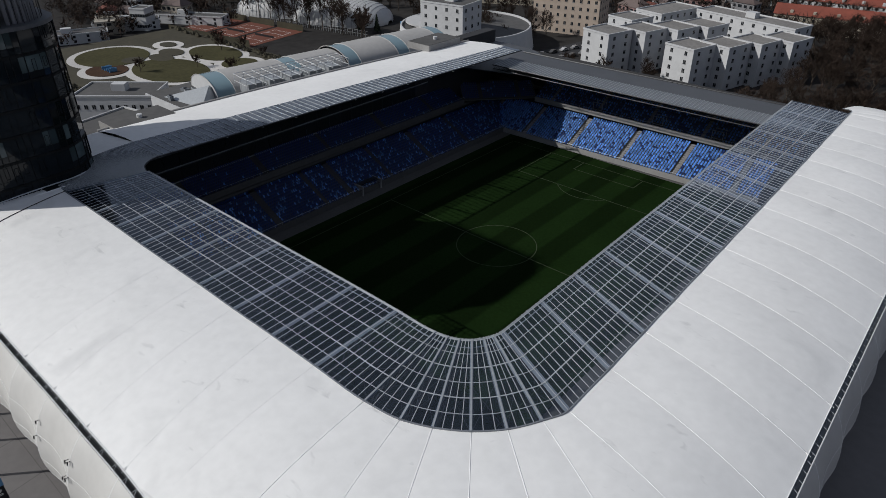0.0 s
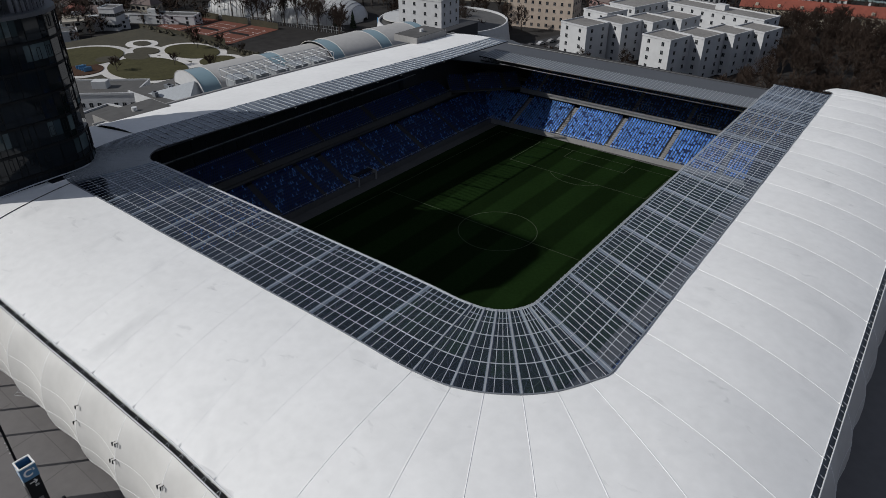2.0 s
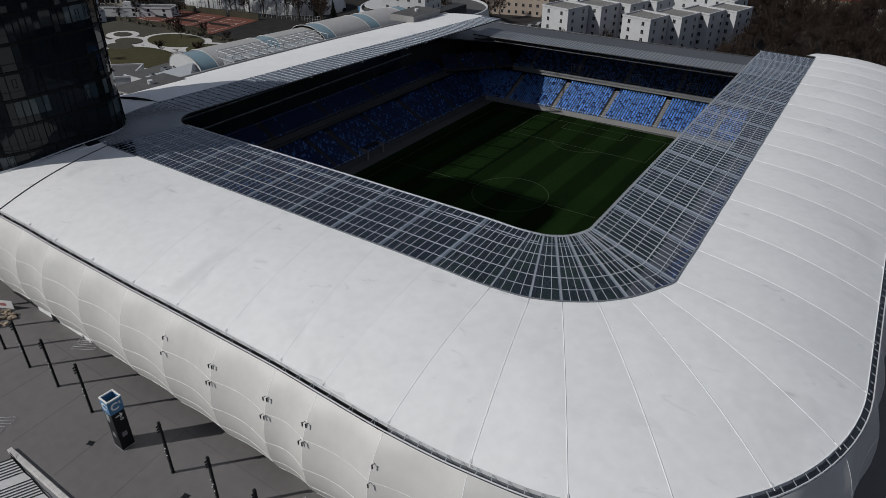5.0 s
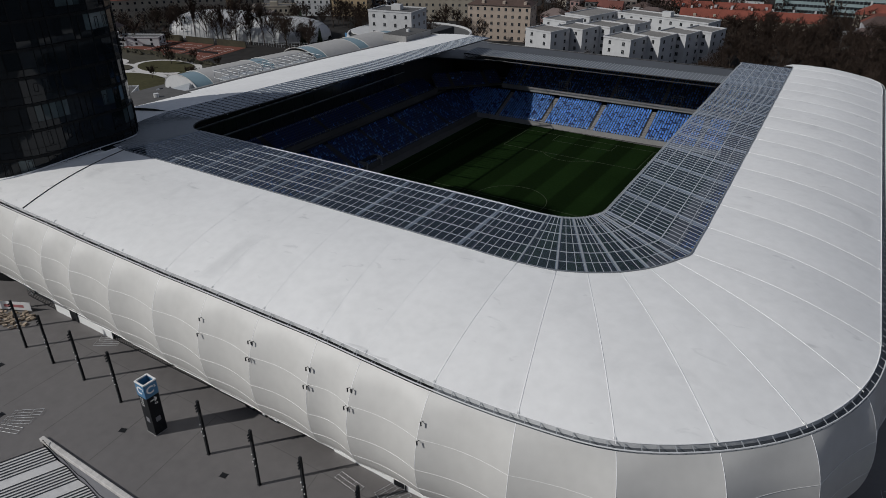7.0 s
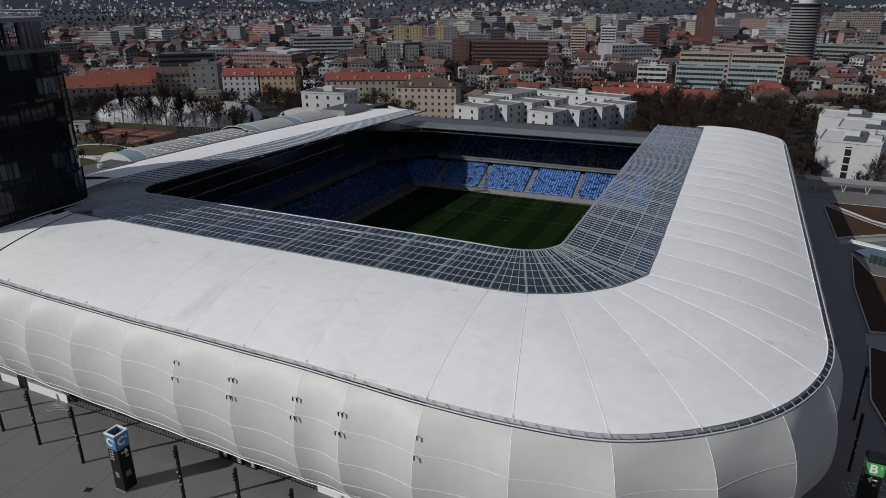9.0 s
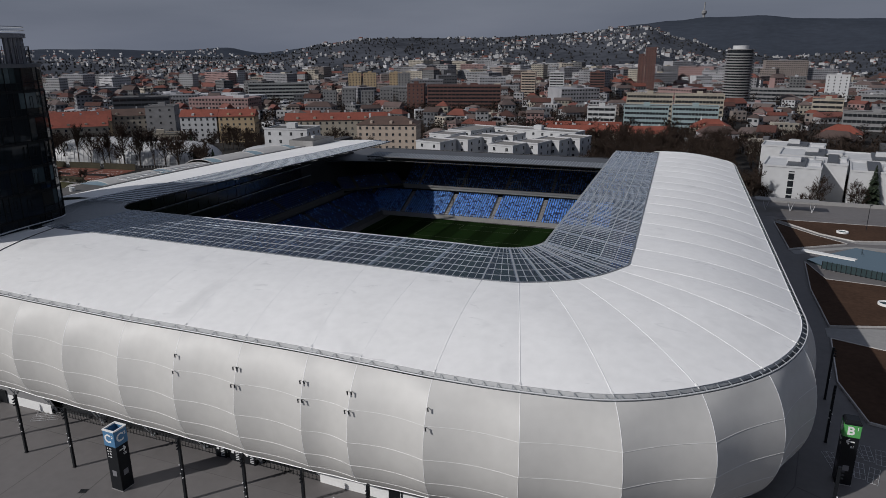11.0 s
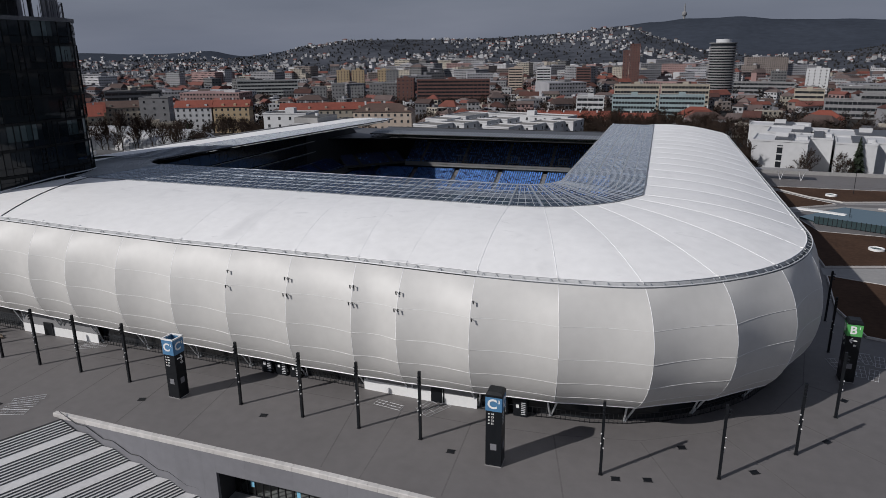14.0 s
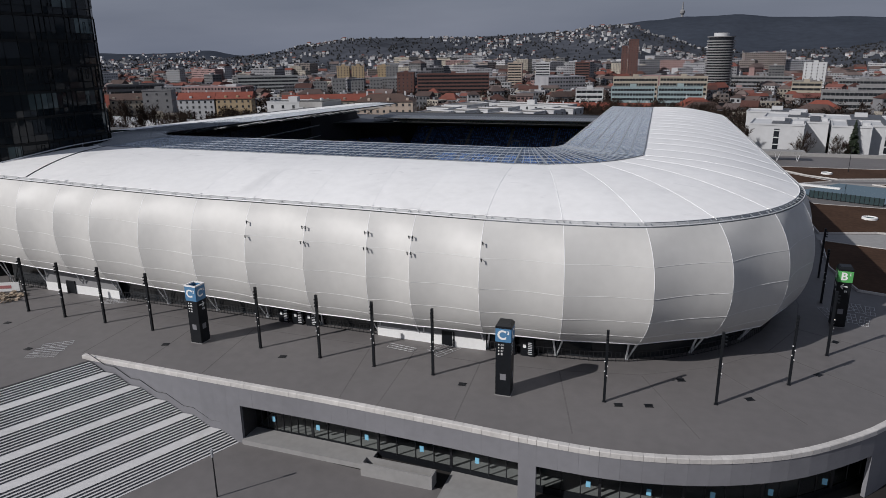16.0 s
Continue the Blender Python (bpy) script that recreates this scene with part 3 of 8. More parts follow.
# ---- roof nodes: bays from the tower round the south-east corner to the north-east ----
Z_IN, Z_OUT, Z_GUT = 27.6, 27.1, 24.5
GUT = [(-61, -93.2), (-52.5, -93.2), (-43.0, -93.2), (-34.3, -93.3), (-26.6, -93.3), (-19.8, -93.4), (-11.2, -93.4), (-2.4, -93.4), (6.1, -93.4), (14.8, -93.5), (23.5, -93.6), (29.6, -93.8), (38.2, -93.9),
       (47.1, -93.3), (55.7, -91.7), (63.2, -87.3), (69.4, -80.9), (73.3, -72.8), (74.6, -63.5)]
OUTN = [(-61, -71.4), (-52.5, -71.4), (-43.0, -71.4), (-39.6, -71.4), (-28.2, -71.4), (-21.2, -71.4), (-13.2, -71.5), (-5.2, -71.5), (3.0, -71.5), (11.3, -71.6), (19.5, -71.6), (27.8, -71.7), (36.3, -71.8),
        (41.1, -71.2), (44.4, -69.8), (47.7, -67.6), (50.3, -64.9), (52.3, -61.5), (53.5, -58.5)]
INN = [(-61, -58.4), (-52.5, -58.4), (-43.8, -58.4), (-35.6, -58.4), (-28.2, -58.4), (-21.2, -58.4), (-13.2, -58.4), (-5.2, -58.4), (3.0, -58.4), (11.3, -58.4), (19.5, -58.4), (27.8, -58.5), (34.5, -58.6),
       (36.3, -58.3), (37.7, -57.7), (38.9, -56.8), (39.8, -55.6), (40.4, -54.4), (40.7, -53.0)]
E_LEN = 14
WEST_RISE = [1.2, 1.2, 1.0, 0.8, 0.6, 0.4, 0.2]          # the gutter climbs a little toward the tower
Z3 = [[Z_IN, Z_OUT, Z_GUT + (WEST_RISE[k] if k < 7 else 0.0)] for k in range(len(GUT))]
for k in range(1, E_LEN + 1):          # the east side narrows slightly and sinks to the north
    y = -63.5 + 9.35 * k
    GUT.append((74.6 - 0.028 * (y + 63.5), y))
    yo = -58.5 + 9.0 * k
    OUTN.append((53.6 - 0.034 * (yo + 58.5), yo))
    yi = -53.0 + 8.6 * k
    INN.append((40.7 - 0.034 * (yi + 53.0), yi))
    f = k / E_LEN
    Z3.append([Z_IN - 2.9 * f, Z_OUT - 2.6 * f, Z_GUT - 2.4 * f])
# the rounded north-east end of the white roof
GUT += [(69.8, 73.5), (66.0, 79.0), (59.5, 82.0), (51.0, 82.8)]
OUTN += [(49.2, 69.4), (48.8, 70.2), (48.0, 70.7), (47.0, 71.0)]
INN += [(36.5, 67.9), (36.5, 68.2), (36.5, 68.4), (36.5, 68.6)]
Z3 += [[24.6, 24.4, 22.1], [24.5, 24.3, 22.0], [24.5, 24.2, 21.8], [24.5, 24.1, 21.6]]
NB = len(GUT)
PLAN = list(GUT)                         # the line of the building's foot; the roof's edge lies a little inside it
INSET = [0.95] * 11 + [0.85, 0.6, 0.3] + [0.1] * (NB - 14)
GUT = [tuple(Vector(p) - (Vector(p) - Vector(q)).normalized() * e) for p, q, e in zip(PLAN, OUTN, INSET)]


def on_curve(nodes, i, w):
    """Between node i and i + 1 along a smooth line through the nodes."""
    p0, p1, p2, p3 = (Vector(nodes[min(max(k, 0), NB - 1)]) for k in (i - 1, i, i + 1, i + 2))
    da, db, dc = (p1 - p0).length, (p2 - p1).length, (p3 - p2).length
    t1 = t2 = p2 - p1
    if da > 1e-6:
        t1 = ((p1 - p0) / da - (p2 - p0) / (da + db) + (p2 - p1) / db) * db
    if dc > 1e-6:
        t2 = ((p2 - p1) / db - (p3 - p1) / (db + dc) + (p3 - p2) / dc) * db
    if i == 18:                          # the straight east side leaves the corner without a bulge
        t1 = p2 - p1
    if i == 17:
        t2 = (p3 - p2).normalized() * db
    a, b2 = w * w, w * w * w
    return p1 * (2 * b2 - 3 * a + 1) + t1 * (b2 - 2 * a + w) + p2 * (3 * a - 2 * b2) + t2 * (b2 - a)


def z_at(i, col, w=0.0):
    return Z3[i][col] if w == 0 else Z3[i][col] + (Z3[i + 1][col] - Z3[i][col]) * w


def hem_z(i):
    """The lower rim climbs a little toward the west."""
    return 9.85 + 0.036 * max(0.0, 12.0 - PLAN[i][0]) + 0.45 * min(1.0, max(0.0, (PLAN[i][0] - 22.0) / 16.0)) if i < 16 else 9.9


def swell(i):
    """How far the skin bellies outward at bay node i."""
    return 2.3 + 1.05 * min(1.0, max(0.0, (i - 7) / 7.0)) - 1.3 * min(1.0, max(0.0, (i - 15) / 3.0))


def roof_point(i, u, sag, w=0.0):
    """Between the glazing's outer rim (u 0) and the gutter (u 1) along node i; the roof domes over the middle and falls to the gutter."""
    (x0, y0), (x1, y1) = (OUTN[i], GUT[i]) if w == 0 else (on_curve(OUTN, i, w), on_curve(GUT, i, w))
    zo, zg = z_at(i, 1, w), z_at(i, 2, w)
    z = zo + (zg - zo) * (0.55 * u + 0.45 * u ** 3) + 0.4 * math.sin(math.pi * u) - sag
    return Vector((x0 + (x1 - x0) * u, y0 + (y1 - y0) * u, z))


def facade_point(i, v, w=0.0):
    """Between the gutter (v 0) and the lower rim (v 1) along node i: the skin bellies outward."""
    (gx, gy), (ox, oy) = (GUT[i], OUTN[i]) if w == 0 else (on_curve(GUT, i, w), on_curve(OUTN, i, w))
    d = Vector((gx - ox, gy - oy, 0)).normalized()
    k = swell(i) + (swell(min(i + 1, NB - 1)) - swell(i)) * w
    hz = hem_z(i) + (hem_z(min(i + 1, NB - 1)) - hem_z(i)) * w
    zg = z_at(i, 2, w)
    phi = radians(56 - 111 * v)
    out = 0.8 + (INSET[i] - 0.25) * (1 - (1 - v) ** 4) + k / 0.441 * (math.cos(phi) - math.cos(radians(56)))
    z = hz + (zg - 0.42 - hz) * (0.497 + (math.sin(phi) / math.sin(radians(56)) * 0.503 if phi > 0 else math.sin(phi) / math.sin(radians(55)) * 0.497))
    return Vector((gx, gy, z)) + d * out


def belly(i):
    """How far the roof panel of bay i swells between its seams."""
    return 0.015 if i < 8 else 0.03 if i < 11 else (0.07 if i < 18 else 0.12)


def away_d(i):
    return Vector((GUT[i][0] - OUTN[i][0], GUT[i][1] - OUTN[i][1], 0)).normalized()


stadium_roof = tagged(empty("stadium_roof", 0, 0, 0), "white membrane stadium roof with panels stretched between seams", "stadium roof")
stadium_facade = tagged(empty("stadium_facade", 0, 0, 0), "white membrane stadium facade in hollowed panels with seams", "stadium facade")
for i in range(NB - 1):
    rows = []
    for a in range(15):
        u = a / 14
        rows.append([roof_point(i, u, 0, c / 10) + Vector((0, 0, belly(i) * math.sin(math.pi * c / 10) * (0.25 + 0.75 * math.sin(math.pi * min(1, u * 0.95 + 0.05))))) for c in range(10)] + [roof_point(i + 1, u, 0)])
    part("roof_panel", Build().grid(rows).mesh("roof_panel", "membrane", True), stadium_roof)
    mid = (Vector((*GUT[i], 0)) + Vector((*GUT[i + 1], 0))) / 2 - (Vector((*OUTN[i], 0)) + Vector((*OUTN[i + 1], 0))) / 2
    out_d = mid.normalized()
    hollow = 0.6 if i < 13 else 0.42
    rows = []
    for a in range(17):
        v = a / 16
        ends = facade_point(i, v), facade_point(i + 1, v)
        row = []
        for c in range(11):
            w = c / 10
            flat = ends[0].lerp(ends[1], w)
            p = flat - out_d * hollow * math.sin(math.pi * w) * math.sin(math.pi * min(1.0, 0.1 + 0.85 * v))
            if v < 0.12:                 # the top edge follows the gutter's curve
                p = p.lerp(facade_point(i, v, w) if 0 < c < 10 else ends[c // 10], 1 - v / 0.12)
            row.append(p)
        rows.append(row)
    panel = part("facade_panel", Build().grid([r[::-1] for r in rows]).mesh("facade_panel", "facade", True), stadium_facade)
    for v in (0.30, 0.52, 0.71, 0.87):   # welded joints across the panel
        a = v * 16
        k, f = int(a), a - int(a)
        pts = [rows[k][c].lerp(rows[k + 1][c], f) + out_d * 0.02 for c in range(11)]
        part("weld", Build().tube(pts, 0.022, 4).mesh("weld", "weld"), panel)
    # lower hem, and behind it a near-black sheet for the shade under the rim
    pts = [rows[16][c] for c in range(11)]
    part("hem", Build().tube(pts, 0.09, 5).mesh("hem", "seam"), panel)
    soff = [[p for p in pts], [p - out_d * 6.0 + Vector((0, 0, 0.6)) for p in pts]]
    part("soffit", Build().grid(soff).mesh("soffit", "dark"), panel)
for i in range(NB):
    pts = [roof_point(i, a / 14, 0) + Vector((0, 0, -0.015)) for a in range(15)]
    part("seam", Build().tube(pts, 0.018 if i < 7 else (0.03 if i < 12 else 0.05), 6).mesh("seam", "seam", True), stadium_roof)
    if i > 3:                            # clamped seam end: two plates and a tie rod
        e, d3 = roof_point(i, 1.0, 0), away_d(i)
        t3 = Vector((-d3.y, d3.x, 0))
        b = Build()
        for k in (-1, 1):
            b.beam(e - d3 * 0.4 + t3 * 0.07 * k + Vector((0, 0, 0.1)), e + t3 * 0.07 * k + Vector((0, 0, 0.06)), 0.05, 0.07)
        b.beam(e - d3 * 0.15 + Vector((0, 0, 0.1)), e + d3 * 0.3 + Vector((0, 0, -0.12)), 0.06, 0.06)
        part("seam_clamp", b.mesh("seam_clamp", "white"), stadium_roof, "white seam clamp")
    inset = away_d(i) * 0.024
    pts = [facade_point(i, a / 16) - inset for a in range(17)]
    part("seam", Build().tube(pts, 0.038, 6).mesh("seam", "seam", True), stadium_facade)

pts = [roof_point(3, a / 14, 0) + Vector((0, 0, 0.05)) for a in range(15)]
part("expansion_joint", Build().tube(pts, 0.07, 6).mesh("expansion_joint", "steel_dark"), stadium_roof, "dark expansion joint")

# gutter: a dark trough with a steel rail and lattice along it
gutter = tagged(empty("gutter", 0, 0, 0), "dark steel roof gutter with rails and cross rungs", "gutter")
def away(i, w=0.0):
    g2, o2 = (Vector(GUT[i]), Vector(OUTN[i])) if w == 0 else (on_curve(GUT, i, w), on_curve(OUTN, i, w))
    return Vector((*(g2 - o2), 0)).normalized(), Vector((*g2, z_at(i, 2, w)))


def under(i, w=0.0):
    """As away(), for the line of the building's foot."""
    d, p = away(i, w)
    return d, p + d * INSET[i]


rungs = Build()
for i in range(NB - 1):
    ws = [k / 5 for k in range(5)]
    st = [away(i, w) for w in ws] + [away(i + 1)]
    down = Vector((0, 0, -1))
    b = Build().grid([[p + d * 0.02 + down * 0.02 for d, p in st], [p + d * 0.05 + down * 0.5 for d, p in st]])
    part("fascia", b.mesh("fascia", "steel_white"), gutter, "grey steel fascia of the roof edge")
    thick(gutter.children[-1], 0.04, 1)
    b = Build().grid([[p + d * 0.06 + down * 0.5 for d, p in st], [p + d * 0.1 + down * 0.95 for d, p in st], [p + d * 0.72 + down * 0.95 for d, p in st], [p + d * 0.76 + down * 0.45 for d, p in st]])
    # light put into the trough's colour: near black in the south, grey where sunlit
    part("trough", b.mesh("trough", "steel_dark" if i < 12 else "sheet"), gutter)
    part("rail", Build().tube([p + d * 0.72 + down * 0.26 for d, p in st], 0.075, 6).mesh("rail", "steel_white"), gutter, "pale outer rail")
    part("lip", Build().tube([p + d * 0.03 - down * 0.03 for d, p in st], 0.045, 6).mesh("lip", "seam"), gutter, "white membrane lip")
    m = 6 if i >= 12 else 3
    for k in range(m):
        q0, p0 = away(i, (k + 0.5) / m)
        t0 = Vector((-q0.y, q0.x, 0))
        top, foot = p0 + q0 * 0.08 + down * 0.08, p0 + q0 * 0.74 + down * 0.34
        if i >= 12:
            rungs.beam(top, foot, 0.07, 0.06)
        else:                            # an inverted V on the straight side
            rungs.beam(top, foot + t0 * 0.3, 0.05, 0.05)
            rungs.beam(top, foot - t0 * 0.3, 0.05, 0.05)


tagged(part("rungs", rungs.mesh("rungs", "steel"), gutter), "short steel rungs across the trough", kind="stuff")

# ---- glazed ring: main rafters, purlins, glazing bars and panes ----
glazing = tagged(empty("glazed_roof", 0, 0, 0), "glazed inner roof band on pale steel rafters and bars", "glass roof")
PURLINS = 6


def glaze(i, w, u, dz=0.0):
    """Across the band (u 0 at the opening, 1 at the white roof), w of the way from node i to i + 1."""
    (ax, ay), (bx, by) = (on_curve(INN, i, w), on_curve(OUTN, i, w)) if 0 < w < 1 else (INN[i + int(w)], OUTN[i + int(w)])
    zi, zo = (z_at(i, 0, w), z_at(i, 1, w)) if w < 1 else (Z3[i + 1][0], Z3[i + 1][1])
    return Vector((ax + (bx - ax) * u, ay + (by - ay) * u, zi + (zo - zi) * u + dz))


first = 3
S_NODES = NB - 5
panes_far = Build()
n_panes = 0
for i in range(first, S_NODES):
    outer_len = (Vector(OUTN[i + 1]) - Vector(OUTN[i])).length
    bars = max(3, round(outer_len / 1.12))
    # main rafter: a trussed box under the glass
    wide, low = (0.6, -0.14) if i < 12 else ((0.4, -0.13) if i < 18 else (0.7, -0.14))
    b = Build().beam(glaze(i, 0, -0.01, low), glaze(i, 0, 1.0, low), wide, 0.12)
    if 11 < i < 18:                      # pale cover strips over the corner rafters
        b.beam(glaze(i, 0, -0.01, 0.06), glaze(i, 0, 1.0, 0.0), 0.2, 0.07)
    part("rafter", b.mesh("rafter", "rafter"), glazing)
    b = Build()
    for k in range(8):
        b.beam(glaze(i, 0, k / 8, -0.6), glaze(i, 0.10 if k % 2 else 0.0, (k + 1) / 8, -1.5), 0.09, 0.09)
    b.beam(glaze(i, 0.05, 0.0, -1.5), glaze(i, 0.05, 1, -1.7), 0.14, 0.14)
    part("bracing", b.mesh("bracing", "steel_dark"), glazing)
    for k in range(PURLINS + 1):
        u = k / PURLINS
        b = Build()
        pts = [glaze(i, w / 3, u, 0.0) for w in range(4)]
        for p, q in zip(pts, pts[1:]):
            b.beam(p, q, 0.07 if k % 2 else 0.13, 0.06)
        part("purlin", b.mesh("purlin", "bar"), glazing)
    if i % 2 or 11 < i < 18:            # wind bracing below the glass
        b = Build()
        b.beam(glaze(i, 0.03, 0.08, -0.7), glaze(i, 0.97, 0.5, -0.7), 0.06, 0.06)
        b.beam(glaze(i, 0.97, 0.08, -0.7), glaze(i, 0.03, 0.5, -0.7), 0.06, 0.06)
        b.beam(glaze(i, 0.03, 0.5, -0.7), glaze(i, 0.97, 0.95, -0.7), 0.06, 0.06)
        b.beam(glaze(i, 0.97, 0.5, -0.7), glaze(i, 0.03, 0.95, -0.7), 0.06, 0.06)
        part("tie", b.mesh("tie", "steel_dark"), glazing)
    for j in range(bars):
        w0, w1 = j / bars, (j + 1) / bars
        b = Build().beam(glaze(i, w0, -0.03, 0.0), glaze(i, w0, 1.0, 0.0), 0.075, 0.05)
        part("glazing_bar", b.mesh("glazing_bar", "bar"), glazing)
        for k in range(PURLINS):
            u0, u1 = k / PURLINS, (k + 1) / PURLINS
            quad = [glaze(i, w0, u0), glaze(i, w0, u1), glaze(i, w1, u1), glaze(i, w1, u0)]
            if 10 <= i <= 18 and n_panes < 300:
                n_panes += 1
                part("pane", mesh_of("pane", quad, [(0, 1, 2, 3)], "roof_glass"), glazing).visible_shadow = False
            else:
                panes_far.add(quad, [(0, 1, 2, 3)])
tagged(part("panes", panes_far.mesh("panes", "roof_glass"), glazing), "glass roof panes", kind="stuff").visible_shadow = False
rim = Build()
rim_line = [(i, w / 4) for i in range(first, S_NODES) for w in range(4)] + [(S_NODES - 1, 1)]
rim.tube([glaze(i, w, -0.02, -0.1) for i, w in rim_line], 0.12, 6)
rim.tube([glaze(i, w, -0.02, -1.3) for i, w in rim_line], 0.08, 6)
part("rim_tube", rim.mesh("rim_tube", "steel"), glazing)
# grey edge trim where glass meets membrane
b = Build()
for i in range(first, NB - 1):
    line = [roof_point(i, 0.0, 0, w / 6) for w in range(6)] + [roof_point(i + 1, 0.0, 0)]
    for a, c in zip(line, line[1:]):
        b.beam(a + Vector((0, 0, 0.06)), c + Vector((0, 0, 0.06)), 0.16, 0.16)
part("edge_trim", b.mesh("edge_trim", "sheet"), glazing)

# ---- west roof: ribbed grey sheet inside, white membrane outside, running out to a free tip in the north ----
west = tagged(empty("west_roof", 0, 0, 0), "white membrane west stand roof with a ribbed glazed front", "stadium roof")
WY0, WY1 = -53.5, 60.0


def west_pt(y, u):
    """u 0 at the opening, 1 at the grey sheet's outer edge, 2 at the white roof's outer edge."""
    s = (y - WY0) / (WY1 - WY0)
    xi = -40.3 + 2.0 * s
    xm = -50.4 + 5.8 * s
    xo = -67.0 + 8.5 * s ** 2
    zi = 27.7 - 2.4 * s
    if u <= 1:
        return Vector((xi + (xm - xi) * u, y, zi + 0.15 * u))
    return Vector((xm + (xo - xm) * (u - 1), y, zi + 0.15 - (2.2 - 1.4 * s) * (u - 1) ** 2))


ys = [WY0 + (WY1 - WY0) * k / 40 for k in range(41)]
part("sheet", Build().grid([[west_pt(y, u) for u in (1, 0.5, 0)] for y in ys]).mesh("sheet", "band_glass"), west, "dusty grey ribbed glazing")
west.children[-1].visible_shadow = False
part("membrane", Build().grid([[west_pt(y, u) for u in (2, 1.75, 1.5, 1.25, 1.0)] for y in ys]).mesh("membrane", "membrane", True), west, "white roof membrane")
thick(west.children[-1], 0.2)
for k in range(72):
    y = WY0 + 1 + (WY1 - WY0 - 2) * k / 72
    part("rib", Build().beam(west_pt(y, 0.02) + Vector((0, 0, 0.05)), west_pt(y, 0.98) + Vector((0, 0, 0.05)), 0.11, 0.1).mesh("rib", "steel"), west)
b = Build().tube([west_pt(y, 0) + Vector((0.05, 0, -0.1)) for y in ys], 0.16, 6)
part("edge_tube", b.mesh("edge_tube", "steel_dark"), west)
for k in range(13):                      # lattice below the cantilever
    y = WY0 + 6 + k * 8.6
    p, q, r = west_pt(y, 0) + Vector((0, 0, -0.3)), west_pt(y, 1.2) + Vector((0, 0, -0.3)), west_pt(y, 1.2) + Vector((0, 0, -2.6))
    b = Build().beam(p, r, 0.25, 0.25).beam(q, r, 0.2, 0.2)
    for s in (0.33, 0.66):
        b.beam(p.lerp(q, s), p.lerp(r, s), 0.15, 0.15)
    part("cantilever", b.mesh("cantilever", "steel"), west)
# a low parapet and rail along the outer edge
b = Build()
for y0, y1 in zip(ys, ys[1:]):
    b.beam(west_pt(y0, 2) + Vector((-0.1, 0, 0.1)), west_pt(y1, 2) + Vector((-0.1, 0, 0.1)), 0.5, 0.5)
part("parapet", b.mesh("parapet", "paving"), west)
# the rounded south-west corner of the grey band
def corner_edge(q, outer):
    """q 0 on the south side, 1 on the west side."""
    a = math.pi / 2 * q
    if outer:
        cx, cy, rx, ry = -39.6, -53.5, 10.8, 17.9
        return Vector((cx - rx * math.sin(a) ** 0.8, cy - ry * math.cos(a) ** 0.8, 27.1 + 0.72 * q))
    return Vector((-35.6 - 4.7 * math.sin(a), -53.5 - 4.9 * math.cos(a), 27.6 + 0.1 * q))


fan = [[corner_edge(k / 24, True).lerp(corner_edge(k / 24, False), u / 3) for u in range(4)] for k in range(25)]
part("corner_sheet", Build().grid(fan).mesh("corner_sheet", "band_glass", True), west, "smooth dusty corner glazing")
west.children[-1].visible_shadow = False
for k in range(57):
    p, q = corner_edge(k / 56, True), corner_edge(k / 56, False)
    up = Vector((0, 0, 0.03))
    part("rib", Build().beam(p + up, q + up, 0.07, 0.06).mesh("rib", "steel"), west)
back = [[corner_edge(k / 24, True) for k in range(25)], [corner_edge(k / 24, True).lerp(Vector((-67.0, -53.5 - 18.0 * (1 - k / 24), 25.6)), 1.0) for k in range(25)]]
part("corner_membrane", Build().grid(back).mesh("corner_membrane", "membrane", True), west, "white roof membrane")
thick(west.children[-1], 0.15)
b = Build().tube([corner_edge(k / 24, False) + Vector((0, 0, -0.1)) for k in range(25)], 0.16, 6)
part("edge_tube", b.mesh("edge_tube", "steel_dark"), west)

# ---- north roof: lower, dark sheet behind and pale ribbed glazing in front ----
north = tagged(empty("north_roof", 0, 0, 0), "dark grey metal north stand roof with ribbed front", "stadium roof")
NX0, NX1, NZ = -46.0, 44.0, 20.3


def north_pt(x, u):
    y = 57.6 + 16.0 * u + 0.028 * x
    return Vector((x, y, NZ + 1.1 * u - 0.5 * u * u))


xs = [NX0 + (NX1 - NX0) * k / 24 for k in range(25)]
part("sheet", Build().grid([[north_pt(x, u) for x in xs] for u in (0.45, 0.6, 0.8, 1.0)]).mesh("sheet", "sheet_dark"), north, "dark metal sheet")
thick(north.children[-1], 0.25)
part("front_sheet", Build().grid([[north_pt(x, u) + Vector((0, 0, 0.05)) for x in xs] for u in (0, 0.2, 0.45)]).mesh("front_sheet", "sheet"), north, "pale ribbed front sheet")
thick(north.children[-1], 0.15)
for k in range(90):
    x = NX0 + (NX1 - NX0) * (k + 0.5) / 90
    part("rib", Build().beam(north_pt(x, 0.0) + Vector((0, 0, 0.1)), north_pt(x, 0.45) + Vector((0, 0, 0.1)), 0.12, 0.12).mesh("rib", "steel"), north)
b = Build().tube([north_pt(x, 0) for x in xs], 0.16, 6).tube([north_pt(x, 0) + Vector((0, 0.3, -1.2)) for x in xs], 0.12, 6)
for x0, x1 in zip(xs, xs[1:]):
    for f in (0, 0.5):
        p = x0 + (x1 - x0) * f
        q = x0 + (x1 - x0) * (f + 0.25)
        b.beam(north_pt(p, 0), north_pt(q, 0) + Vector((0, 0.3, -1.2)), 0.1, 0.1)
        b.beam(north_pt(q, 0) + Vector((0, 0.3, -1.2)), north_pt(x0 + (x1 - x0) * (f + 0.5), 0), 0.1, 0.1)
part("edge_truss", b.mesh("edge_truss", "steel_dark"), north)
